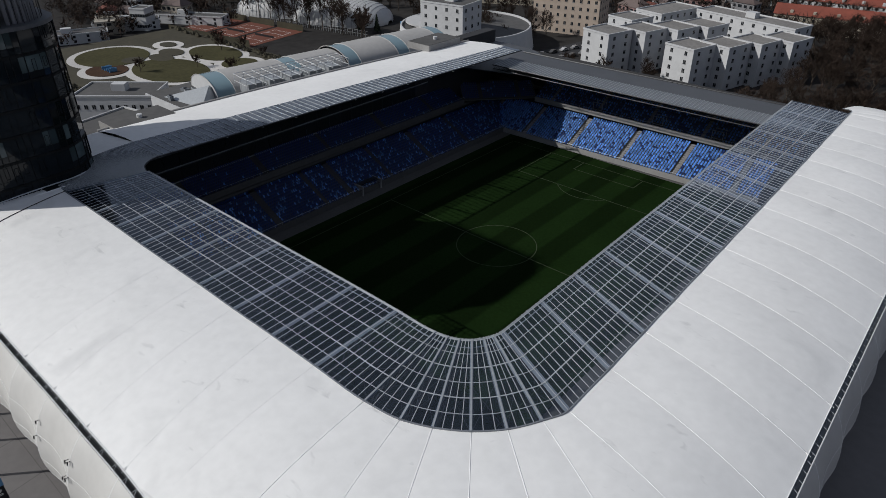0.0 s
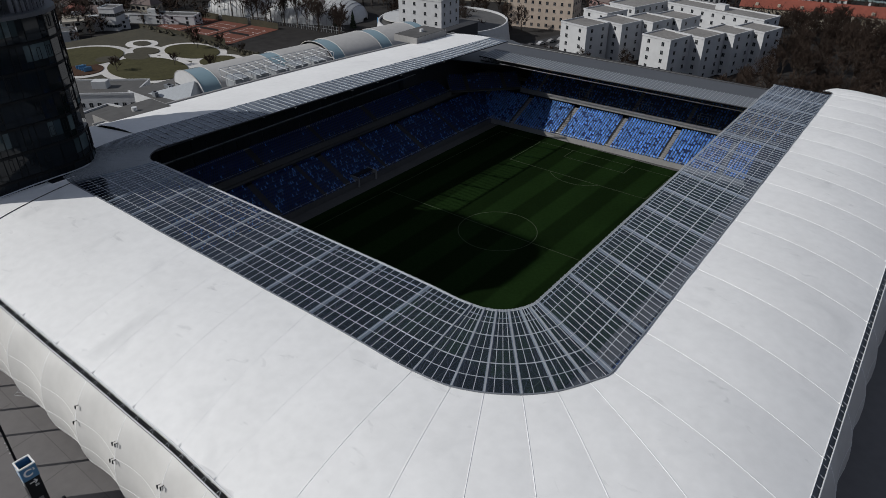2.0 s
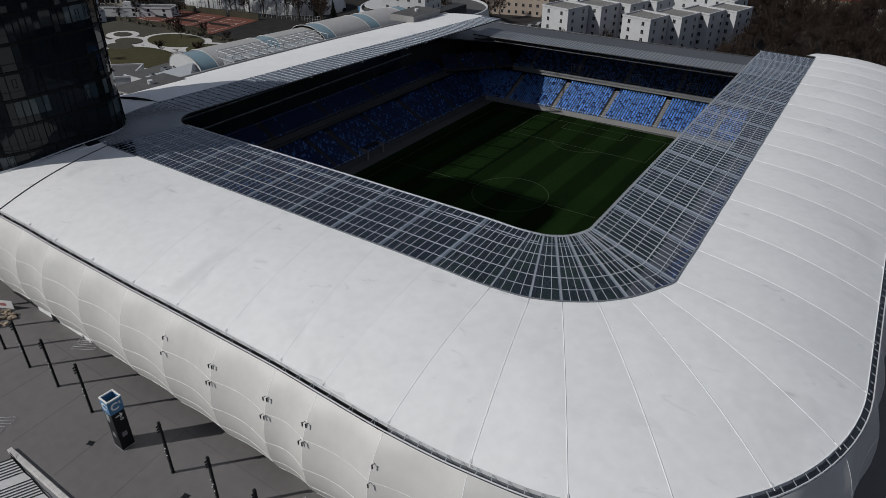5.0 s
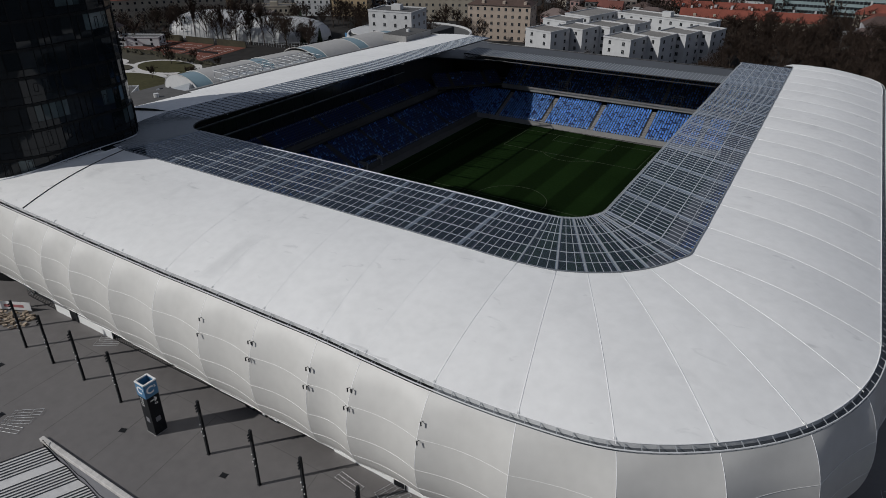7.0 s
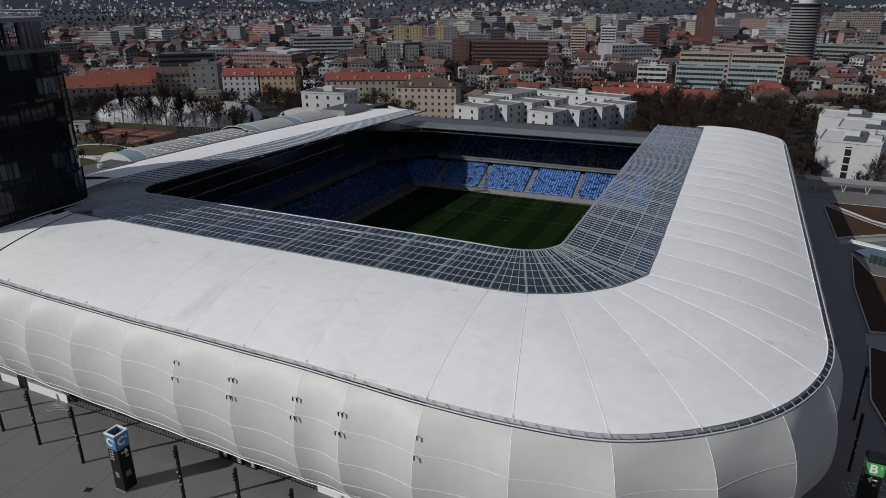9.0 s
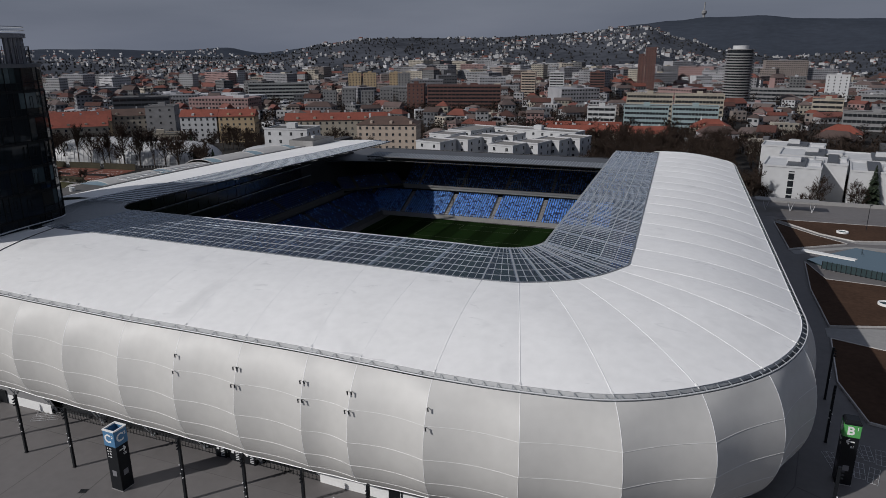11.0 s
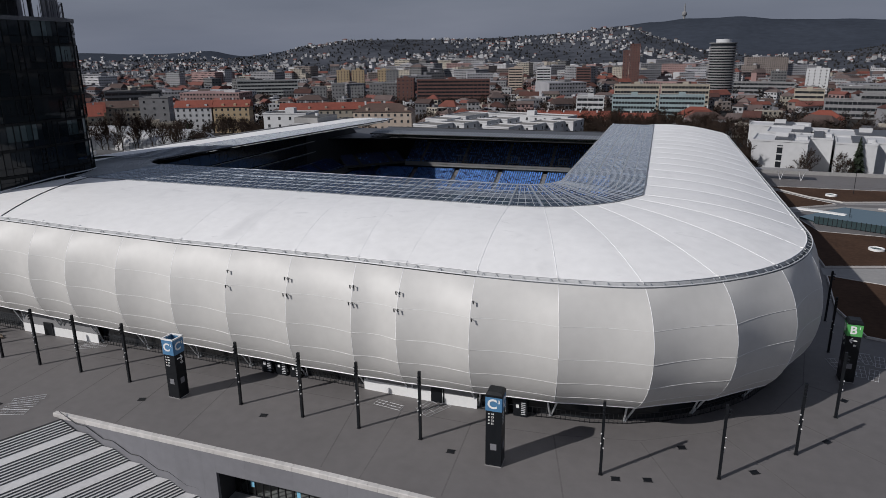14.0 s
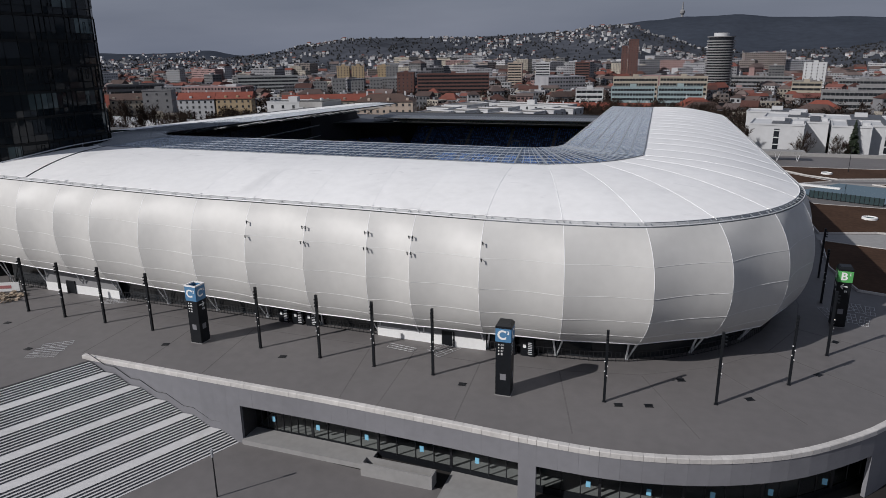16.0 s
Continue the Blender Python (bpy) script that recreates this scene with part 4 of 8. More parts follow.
part("ridge_cap", Build().tube([north_pt(x, 1.0) + Vector((0, 0, 0.1)) for x in xs], 0.18, 6).mesh("ridge_cap", "steel_dark"), north)
b = Build().grid([[north_pt(x, 1.0) for x in xs], [Vector((x, 84, 15.5)) for x in xs], [Vector((x, 85.5, 6.0)) for x in xs]])
part("back_skin", b.mesh("back_skin", "facade"), north, "white membrane back")


# added to close the corner; its east edge keeps sun off the north wall
b = Build().prism([(-39.0, 57.0), (-43.0, 73.0), (-43.0, 79.5), (-52.0, 84.0), (-72.0, 84.0), (-72.0, 52.0), (-60.0, 50.0)], 18.6, 18.9)
tagged(part("corner_roof", b.mesh("corner_roof", "sheet_dark")), "dark low roof closing the north-west stand corner against sun", "roof", kind="structure")


# ---- stands: stepped tiers with seats ----
def tier(name, label, a, c, inward, depth, z0, z1, rows, aisles, pale=0.12, seat_gap=0.58, front_key="concrete", fronted=True):
    """A stepped tier along the line a to c (front edge); inward points up the tier. pale: share of seats in the sunlit
    colour.
    """
    a, c, d = Vector((*a, 0)), Vector((*c, 0)), Vector((*inward, 0)).normalized()
    length = (c - a).length
    along = (c - a).normalized()
    ob = tagged(empty(name, 0, 0, 0), label, "stand")
    tread, rise = depth / rows, (z1 - z0) / rows
    for r in range(rows):
        b = Build()
        p = [a + d * tread * r, c + d * tread * r, c + d * tread * (r + 1), a + d * tread * (r + 1)]
        z = z0 + rise * r
        b.add([(*q.xy, z) for q in p] + [(*p[0].xy, z - rise), (*p[1].xy, z - rise)], [(0, 1, 2, 3), (4, 5, 1, 0)])
        part("terrace_step", b.mesh("terrace_step", "concrete"), ob)
    rng = random.Random(len(name) + rows)
    for slot, key in ((0, "seat"), (1, "seat_pale")):
        sb = Build()
        rs = random.Random(11)
        for r in range(rows):
            z = z0 + rise * r
            s = 0.4
            while s < length - 0.4:
                t = s / length
                if all(abs(s - q) > 0.75 for q in aisles):
                    is_sunlit = rs.random() < pale
                    if is_sunlit == bool(slot):
                        o = a + along * s + d * (tread * r + 0.30)
                        x, y = along * seat_gap * 0.31, d * 0.36
                        q = o + y
                        base = Vector((0, 0, z + 0.42))
                        top = Vector((0, 0, z + 0.84))
                        v = [o - x + base, o + x + base, q + x + base, q - x + base, q - x + top + d * 0.06, q + x + top + d * 0.06]
                        sb.add(v, [(0, 1, 2, 3), (3, 2, 5, 4)])
                        sb.add([w + Vector((0, 0, -0.10)) for w in v[:4]], [(3, 2, 1, 0)])
                s += seat_gap
        if sb.v:
            tagged(part("seating", sb.mesh("seating", key), ob), "blue plastic seats" if not slot else "blue plastic seats in the paler sunlit colour", kind="stuff")
    for q in aisles:                     # aisle steps
        w, left, right = along * 0.6, [], []
        for r in range(2 * rows):
            o0, o1 = a + along * q + d * (tread * r * 0.5), a + along * q + d * (tread * (r + 1) * 0.5)
            z = z0 + rise * r * 0.5 + 0.02
            for o in (o0, o1):
                left.append((*(o - w).xy, z))
                right.append((*(o + w).xy, z))
        b = Build().grid([left, right])
        part("aisle", b.mesh("aisle", front_key), ob, "concrete aisle steps, paler in the sunlit north tiers")
    if not fronted:
        return ob
    # front wall with a rail
    b = Build().beam(a + Vector((0, 0, z0 - 0.35)) - d * 0.1, c + Vector((0, 0, z0 - 0.35)) - d * 0.1, 0.2, 1.5)
    part("front_wall", b.mesh("front_wall", front_key), ob)
    b = Build().tube([a + Vector((0, 0, z0 + 0.95)) - d * 0.1, c + Vector((0, 0, z0 + 0.95)) - d * 0.1], 0.04, 5)
    for k in range(int(length / 2) + 1):
        p = a + along * k * 2 - d * 0.1
        b.tube([p + Vector((0, 0, z0 + 0.3)), p + Vector((0, 0, z0 + 0.95))], 0.03, 5)
    part("rail", b.mesh("rail", "steel"), ob)
    return ob


# north tiers get paler concrete on walls and aisles to look sunlit
tier("north_lower_tier", "lower stand tier of blue seats behind the goal", (-52.0, 56.0), (37.0, 59.0), (-0.03, 1.0), 12.5, 1.2, 6.4, 16, [3, 18.5, 34.5, 50.7, 66.5, 82.3], 0.86, 0.80, "paving")
tier("north_upper_tier", "upper stand tier of blue seats under the roof", (-38.0, 68.6), (40.0, 71.0), (-0.03, 1.0), 11.8, 8.7, 15.0, 13, [6, 22, 38, 54, 70], 0.6, 0.8, "paving")
tier("west_lower_tier", "shaded lower stand tier of blue seats", (-42.0, -50.0), (-40.85, 66.0), (-1.0, 0.0), 11.0, 1.2, 6.6, 14, [6, 22, 36, 44, 58, 74, 90], 0.22)
tier("west_upper_tier", "shaded upper stand tier of blue seats", (-54.6, -52.0), (-53.6, 52.0), (-1.0, 0.0), 6.0, 8.6, 11.6, 8, [10, 30, 50, 70, 90], 0.03)
tier("east_lower_tier", "lower stand tier of blue seats below the glazing", (42.0, 50.0), (42.5, -50.0), (1.0, 0.0), 12.0, 1.2, 6.6, 15, [10, 26, 42, 58, 74, 90], 0.1)
tier("east_upper_tier", "upper stand tier of blue seats below the glazing", (56.0, 52.0), (56.0, -52.0), (1.0, 0.0), 10.0, 11.0, 17.5, 12, [10, 30, 50, 70, 90], 0.08)
tier("south_lower_tier", "lower stand tier of seats below the glazing", (36.0, -59.0), (-36.0, -59.0), (0.0, -1.0), 13.0, 1.2, 6.6, 15, [8, 24, 40, 56], 0.1)
tier("south_upper_tier", "upper stand tier of seats below the glazing", (44.0, -73.0), (-44.0, -73.0), (0.0, -1.0), 10.0, 11.0, 17.5, 12, [8, 28, 48, 68], 0.1)

tier("corner_upper_tier", "shaded upper corner stand tier", (-54.0, 52.0), (-38.0, 69.6), (-0.75, 0.66), 7.0, 8.6, 11.6, 8, [6, 18], 0.04, fronted=False)

# closing walls behind the tiers, gallery slabs and the bowl's floor
b = Build()
b.box(-72, 76, -88, 84, -0.06, -0.045)
tagged(part("bowl_floor", b.mesh("bowl_floor", "concrete")), "concrete floor under the stands", "floor", kind="structure")
# unseen wall added along the roof edge to keep sun off the west stand
b = Build()
line = [west_pt(y, 2) + Vector((0.5, 0, -0.3)) for y in ys]
line = [Vector((-66.5, -88.0, 25.2))] + line + [Vector((line[-1].x, 70.0, 18.6))]
b.grid([line, [Vector((p.x, p.y, -0.04)) for p in line]])
b.grid([[Vector((p.x - 0.3, p.y, -0.04)) for p in line], [p + Vector((-0.3, 0, 0)) for p in line]])
tagged(part("wall_west", b.mesh("wall_west", "dark")), "unseen near-black wall added to keep sun off the west stand", "wall", kind="structure")
# these back walls are added in near black to deepen the bowl's shade
b = Build()
b.box(67.0, 67.4, -72, 62, -0.04, 22.5)
tagged(part("wall_east", b.mesh("wall_east", "dark")), "wall behind the east stand, near black for the bowl's shade", "wall", kind="structure")
b = Build()
b.box(-60, 58, -86.4, -86.0, -0.04, 22.5)
tagged(part("wall_south", b.mesh("wall_south", "dark")), "wall behind the south stand, near black for the bowl's shade", "wall", kind="structure")
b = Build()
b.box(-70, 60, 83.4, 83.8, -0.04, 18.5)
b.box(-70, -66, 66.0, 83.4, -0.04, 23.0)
tagged(part("wall_north", b.mesh("wall_north", "dark")), "wall behind the north stand, near black for the bowl's shade", "wall", kind="structure")
b = Build()
b.box(-67, -53.2, -60, 60, 7.0, 7.5)
b.box(-40, 42, 70.5, 83.4, 8.0, 8.4)
b.box(54, 67, -60, 60, 7.5, 8.0)
b.box(-50, 50, -86, -72, 7.5, 8.0)
tagged(part("gallery_slabs", b.mesh("gallery_slabs", "concrete")), "concrete gallery floors between the stand tiers", "floor slab", kind="structure")

# glazed boxes above the west stand, storey by storey
boxes = tagged(empty("box_gallery", -61.0, 0, 11.6), "dark glazed hospitality boxes with thin pale sills", "gallery")
for f in range(3):
    z = 3.6 * f
    part("slab", Build().box(-6.0, 0.5, -56, 56, z - 0.35, z).mesh("slab", "sheet_dark"), boxes)
    part("sill", Build().box(0.5, 0.62, -56, 56, z - 0.1, z + 0.12).mesh("sill", "steel"), boxes, "thin pale sill")
    for k in range(28):
        y = -56 + 4 * k
        part("pane", Build().box(-0.06, 0.0, y + 0.08, y + 3.92, z + 0.05, z + 3.2).mesh("pane", "window"), boxes)


# ---- the dark glass tower ----
def rounded(x0, x1, y0, y1, r, step=1.5):
    """A rounded rectangle, anticlockwise from its south-east corner."""
    pts = []
    r0, r1 = r                           # south-east corner, the other corners
    for cx, cy, a0, r in ((x1 - r0, y0 + r0, -90, r0), (x1 - r1, y1 - r1, 0, r1), (x0 + r1, y1 - r1, 90, r1), (x0 + r1, y0 + r1, 180, r1)):
        pts += [(cx + r * math.cos(radians(a0 + 90 * k / 10)), cy + r * math.sin(radians(a0 + 90 * k / 10))) for k in range(11)]
    out = []
    for p, q in zip(pts, pts[1:] + pts[:1]):
        d = math.dist(p, q)
        m = max(1, round(d / step))
        out += [(p[0] + (q[0] - p[0]) * k / m, p[1] + (q[1] - p[1]) * k / m) for k in range(m)]
    return out


def glass_tower(x0, x1, y0, y1, r, z1):
    ob = tagged(empty("glass_tower", 0, 0, 0), "dark glass office tower with rounded corners and a crown", "tower")

    def ring(inset, za, zb, name, key, step=1.5):
        o = rounded(x0 + inset, x1 - inset, y0 + inset, y1 - inset, (r[0] - inset, r[1] - inset), step)
        n = len(o)
        b = Build().prism(o, za, zb)
        return part(name, b.mesh(name, key), ob)

    ring(0.35, -0.04, z1 - 0.2, "core", "tower_dark")
    outline = rounded(x0, x1, y0, y1, r, 1.0)
    n = len(outline)
    cx, cy = (x0 + x1) / 2, (y0 + y1) / 2
    rng = random.Random(5)
    floors = 13
    fh = z1 / floors
    for f in range(5, floors):
        za, zb = f * fh, (f + 1) * fh
        ring(-0.03, za - 0.18, za + 0.22, "floor_band", "tower_dark")
        k = 0
        while k < n:
            step = rng.choice((1, 1, 1, 2))
            (ax, ay), (bx, by) = outline[k], outline[(k + step) % n]
            k += step
            if (ax + bx) / 2 < cx - 2 and (ay + by) / 2 > y0 + 4:
                continue
            t = Vector((bx - ax, by - ay, 0)).normalized()
            nrm = Vector((t.y, -t.x, 0))
            # panes in noise patches get the painted reflection
            patch = noise.noise(Vector((k * 0.11, f * 0.55, 3.0)))
            mirrored = patch > 0.16 and rng.random() < 0.8
            cuts = [za + 0.24, za + 1.35, zb - 0.2]
            for p, q in zip(cuts, cuts[1:]):
                tilt = rng.uniform(0, 0.035)
                e = t * 0.05
                a, c = Vector((ax, ay, 0)) + e, Vector((bx, by, 0)) - e
                quad = [a + Vector((0, 0, p + 0.04)), c + Vector((0, 0, p + 0.04)), c + nrm * tilt + Vector((0, 0, q - 0.04)), a + nrm * tilt + Vector((0, 0, q - 0.04))]
                part("pane", mesh_of("pane", quad, [(0, 1, 2, 3)], "tower_lit" if mirrored and p > za + 1 else "tower_glass"), ob)
            if rng.random() < 0.28:          # a small casement within the pane
                mid, up = (Vector((ax, ay, 0)) + Vector((bx, by, 0))) / 2 + nrm * 0.05, Vector((0, 0, 1))
                lo, hi = za + rng.uniform(1.4, 1.9), zb - rng.uniform(0.4, 1.0)
                b = Build()
                for k2 in (-1, 1):
                    b.beam(mid + t * 0.28 * k2 + up * lo, mid + t * 0.28 * k2 + up * hi, 0.07, 0.06, up=nrm)
                b.beam(mid - t * 0.28 + up * lo, mid + t * 0.28 + up * lo, 0.06, 0.07).beam(mid - t * 0.28 + up * hi, mid + t * 0.28 + up * hi, 0.06, 0.07)
                part("casement", b.mesh("casement", "tower_dark"), ob)
            if rng.random() < 0.55:
                part("fin", Build().beam(Vector((ax, ay, za)) + nrm * 0.05, Vector((ax, ay, zb)) + nrm * 0.05, 0.12, 0.16, up=nrm).mesh("fin", "tower_dark"), ob)
    ring(-0.25, z1 - 0.35, z1 + 0.25, "parapet", "sheet_dark")
    inn = rounded(x0 + 2.2, x1 - 2.2, y0 + 2.2, y1 - 2.2, (r[0] - 2.2, r[1] - 2.2), 4.2)
    for x, y in inn:
        part("column", Build().tube([(x, y, z1), (x, y, z1 + 4.3)], 0.36, 8).mesh("column", "wall_grey"), ob)
    for x, y in rounded(x0 + 1.2, x1 - 1.2, y0 + 1.2, y1 - 1.2, (r[0] - 1.2, r[1] - 1.2), 1.6):
        if x > cx - 4:
            part("baluster", Build().tube([(x, y, z1 + 0.1), (x, y, z1 + 3.0)], 0.05, 5).mesh("baluster", "steel_dark"), ob)
    ring(1.4, z1 + 4.3, z1 + 5.0, "crown_slab", "wall_grey")
    for h in (0.5, 1.05):
        o = rounded(x0 + 1.5, x1 - 1.5, y0 + 1.5, y1 - 1.5, (r[0] - 1.5, r[1] - 1.5), 2.0)
        part("rail", Build().tube([(x, y, z1 + 5.0 + h) for x, y in o + o[:1]], 0.06, 5).mesh("rail", "steel"), ob)
    ring(8.0, z1 + 0.2, z1 + 4.3, "plant_room", "sheet_dark")
    for x, y, l in ((x1 - 7, y1 - 8, 7.0), (x1 - 9.5, y1 - 6, 5.5)):
        b = Build()
        for dx, dy in ((-0.4, -0.4), (0.4, -0.4), (0.4, 0.4), (-0.4, 0.4)):
            b.tube([(x + dx, y + dy, z1 + 5.0), (x + dx, y + dy, z1 + 5.0 + l)], 0.06, 4)
        for k in range(int(l)):
            b.beam((x - 0.4, y - 0.4, z1 + 5 + k), (x + 0.4, y - 0.4, z1 + 6 + k), 0.05, 0.05)
            b.beam((x + 0.4, y + 0.4, z1 + 5 + k), (x - 0.4, y + 0.4, z1 + 6 + k), 0.05, 0.05)
        part("mast", b.mesh("mast", "steel"), ob, "lattice steel mast")
    return ob


glass_tower(-79.0, -43.0, -93.0, -62.0, (14.0, 8.0), 53.6)



# joint by the tower: a flat black strip for its shaded depth, with pale rail
joint_gap = tagged(empty("roof_joint", 0, 0, 0), "black strip for the shaded joint between roof and tower, with a pale rail", "roof joint")


def roof_z(y):
    u = min(1.0, max(0.0, (-71.4 - y) / 20.9))
    return Z_OUT + (Z_GUT - Z_OUT) * (0.55 * u + 0.45 * u ** 3) + 0.4 * math.sin(math.pi * u)


def joint_line(off):
    o = rounded(-79.0 - off, -43.0 + off, -93.0 - off, -62.0 + off, (14.0 + off, 8.0 + off), 1.0)
    return [(x, y) for x, y in o if x > -56.0 and -91.6 < y < -65.5]


lines = [joint_line(off) for off in (0.0, 1.5)]
n = min(len(q) for q in lines)
lines = [[q[round(k * (len(q) - 1) / (n - 1))] for k in range(n)] for q in lines]
b = Build().grid([[(x, y, roof_z(y) + 0.06) for x, y in q] for q in lines])
part("joint_bed", b.mesh("joint_bed", "black"), joint_gap, "black strip standing for the joint's shaded depth")
part("kerb", Build().tube([(x, y, roof_z(y) + 0.06) for x, y in lines[1]], 0.09, 6).mesh("kerb", "seam"), joint_gap, "white membrane kerb")
rail_line = joint_line(0.75)
part("rail", Build().tube([(x, y, roof_z(y) + 0.75) for x, y in rail_line], 0.1, 6).mesh("rail", "bar"), joint_gap, "pale rail")
for x, y in rail_line[::6]:
    part("rail_post", Build().tube([(x, y, roof_z(y) + 0.05), (x, y, roof_z(y) + 0.75)], 0.06, 6).mesh("rail_post", "bar"), joint_gap)


# ---- plaza furniture ----
def lamp_post():
    ob = tagged(empty("lamp_post"), "slim black square lamp post with small spotlights", "lamp post", "lamp posts on the plaza")
    b = Build().box(-0.14, 0.14, -0.14, 0.14, 0.04, 8.15)
    part("pole", b.mesh("pole", "black"), ob)
    part("base_plate", Build().box(-0.2, 0.2, -0.2, 0.2, 0.0, 0.05).mesh("base_plate", "steel_dark"), ob)
    for k, z in enumerate((3.1, 3.6, 4.2, 4.7)):
        s = -1 if k % 2 else 1
        m = Build().tube([(0.12 * s, -0.15, z), (0.15 * s, -0.25, z + 0.02)], 0.065, 8)
        part("spotlight", m.mesh("spotlight", "white"), ob, "small pale spotlight")
    for k, z in enumerate((6.9, 7.3, 7.7)):
        m = Build().tube([(0.0, -0.14, z), (0.0, -0.42, z - 0.06)], 0.10, 8)
        part("lamp_head", m.mesh("lamp_head", "black"), ob)
    return ob


posts = [(-45.5, -100.3), (-37.0, -100.3), (-29.1, -100.2), (-22.0, -100.3), (-14.8, -100.2), (-6.4, -100.4), (10.8, -100.7), (19.4, -100.9), (26.7, -101.0), (34.1, -100.9), (53.4, -101.1), (64.5, -98.1), (72.2, -91.1), (77.5, -81.6), (79.9, -62.4), (81.5, -50.0)]
proto = lamp_post()
for k, (x, y) in enumerate(posts):
    turn = 90 * (k % 2) if k > 10 else 0
    m = pose(x, y, PLAZA, 0, 0, turn + random.uniform(-4, 4))
    if k == 0:
        proto.matrix_basis = m
    else:
        copy_thing(proto, m)


def pylon(x, y, turn, letter, small, key, arrow, label):
    """A square black sign pylon with a coloured head. Faces: local -y and +x."""
    ob = tagged(empty("sign_pylon", x, y, PLAZA, turn), label, "sign pylon", "wayfinding pylons")
    h, w = 7.8 if letter == "C2" else 8.3, 0.82
    part("shaft", Build().box(-w, w, -w, w, 0.06, h - 2.0).mesh("shaft", "black"), ob)
    part("base_plate", Build().box(-w - 0.06, w + 0.06, -w - 0.06, w + 0.06, 0.0, 0.08).mesh("base_plate", "paving"), ob)
    hooded = letter != "C2"
    top = h - 0.5 if hooded else h - 0.1
    b = Build()
    for s in (-1, 1):
        b.box(-w - 0.02, w + 0.02, s * w - 0.06, s * w + 0.06, h - 2.0, top)
        b.box(s * w - 0.06, s * w + 0.06, -w + 0.06, w - 0.06, h - 2.0, top)
    head = part("head", b.mesh("head", key), ob, "coloured sign head")
    if hooded:                           # a dark tapered hood over the coloured head
        b = Build()
        lo, hi = w + 0.04, w - 0.16
        b.add([(-lo, -lo, top), (lo, -lo, top), (lo, lo, top), (-lo, lo, top), (-lo, -lo, top + 0.25), (lo, -lo, top + 0.25), (lo, lo, top + 0.25), (-lo, lo, top + 0.25), (-hi, -hi, h + 0.05), (hi, -hi, h + 0.05), (hi, hi, h + 0.05), (-hi, hi, h + 0.05)],
              [(0, 1, 5, 4), (1, 2, 6, 5), (2, 3, 7, 6), (3, 0, 4, 7), (4, 5, 9, 8), (5, 6, 10, 9), (6, 7, 11, 10), (7, 4, 8, 11), (8, 9, 10, 11), (3, 2, 1, 0)])
        part("hood", b.mesh("hood", "black"), ob, "black hood")
    else:
        b = Build()
        for s in (-1, 1):
            b.box(-w - 0.06, w + 0.06, s * w - 0.09, s * w + 0.09, h - 0.1, h + 0.06)
            b.box(s * w - 0.09, s * w + 0.09, -w + 0.09, w - 0.09, h - 0.1, h + 0.06)
        part("rim", b.mesh("rim", "white"), ob, "white rim")
    part("hatch", Build().box(-w + 0.06, w - 0.06, -w + 0.06, w - 0.06, h - 1.2, h - 1.1).mesh("hatch", "black"), ob)
    big, sup, bars = text_mesh(letter[0], 1.4, "white"), text_mesh(letter[1], 0.5, "white"), None
    zc = (h - 2.0 + top) / 2
    for face, m in (("front", pose(0, -w - 0.07, zc, 90, 0, 0)), ("side", pose(w + 0.075, 0, zc, 90, 0, 90)), ("left", pose(-w - 0.075, 0, zc, 90, 0, -90))):
        part("letter", big, head, "white letter", m @ pose(-0.16, 0, 0))
        part("numeral", sup, head, "white numeral", m @ pose(0.52, 0.32, 0))
    for m in (pose(0, -w - 0.012, 0, 90, 0, 0), pose(w + 0.012, 0, 0, 90, 0, 90), pose(-w - 0.012, 0, 0, 90, 0, -90)):
        listed = not arrow or (letter == "C2" and m[0][3] == 0.0)
        if not listed:
            b = Build()
            s = -1 if arrow == "left" else 1
            b.beam((-0.42 * s, h - 2.6, 0), (0.4 * s, h - 2.6, 0), 0.14, 0.02, up=(0, 0, 1))
            b.beam((0.42 * s, h - 2.6, 0), (0.12 * s, h - 2.28, 0), 0.14, 0.02, up=(0, 0, 1))
            b.beam((0.42 * s, h - 2.6, 0), (0.12 * s, h - 2.92, 0), 0.14, 0.02, up=(0, 0, 1))
            part("arrow", b.mesh("arrow", "white"), ob, "white arrow", m)
            part("caption", text_mesh(small, 0.36, "white"), ob, "white lettering", m @ pose(0.25, h - 3.25, 0))
        else:
            for k, word in enumerate(("A4", "C3", "C1", "B1")):
                part("caption", text_mesh(word, 0.26, "white"), ob, "white lettering", m @ pose(-0.12, h - 2.35 - 0.36 * k, 0))
                part("bullet", Build().box(-0.56, -0.42, -0.07, 0.07, -0.005, 0.02).mesh("bullet", "white"), ob, "white square bullet", m @ pose(0, h - 2.35 - 0.36 * k, 0))
        part("panel", Build().box(-0.32, 0.32, 1.9, 2.6, -0.005, 0.02).mesh("panel", "wall_grey"), ob, "grey hatch panel", m)
    return ob


pylon(2.1, -101.2, -2, "C2", "C2", "sign_blue", "right", "black sign pylon with a blue head lettered C")
pylon(42.9, -102.4, 2, "C3", "C3", "sign_blue", "", "black sign pylon with blue head and list of blocks")
pylon(80.4, -70.8, 0, "B1", "B1", "sign_green", "left", "black sign pylon with a green head lettered B")


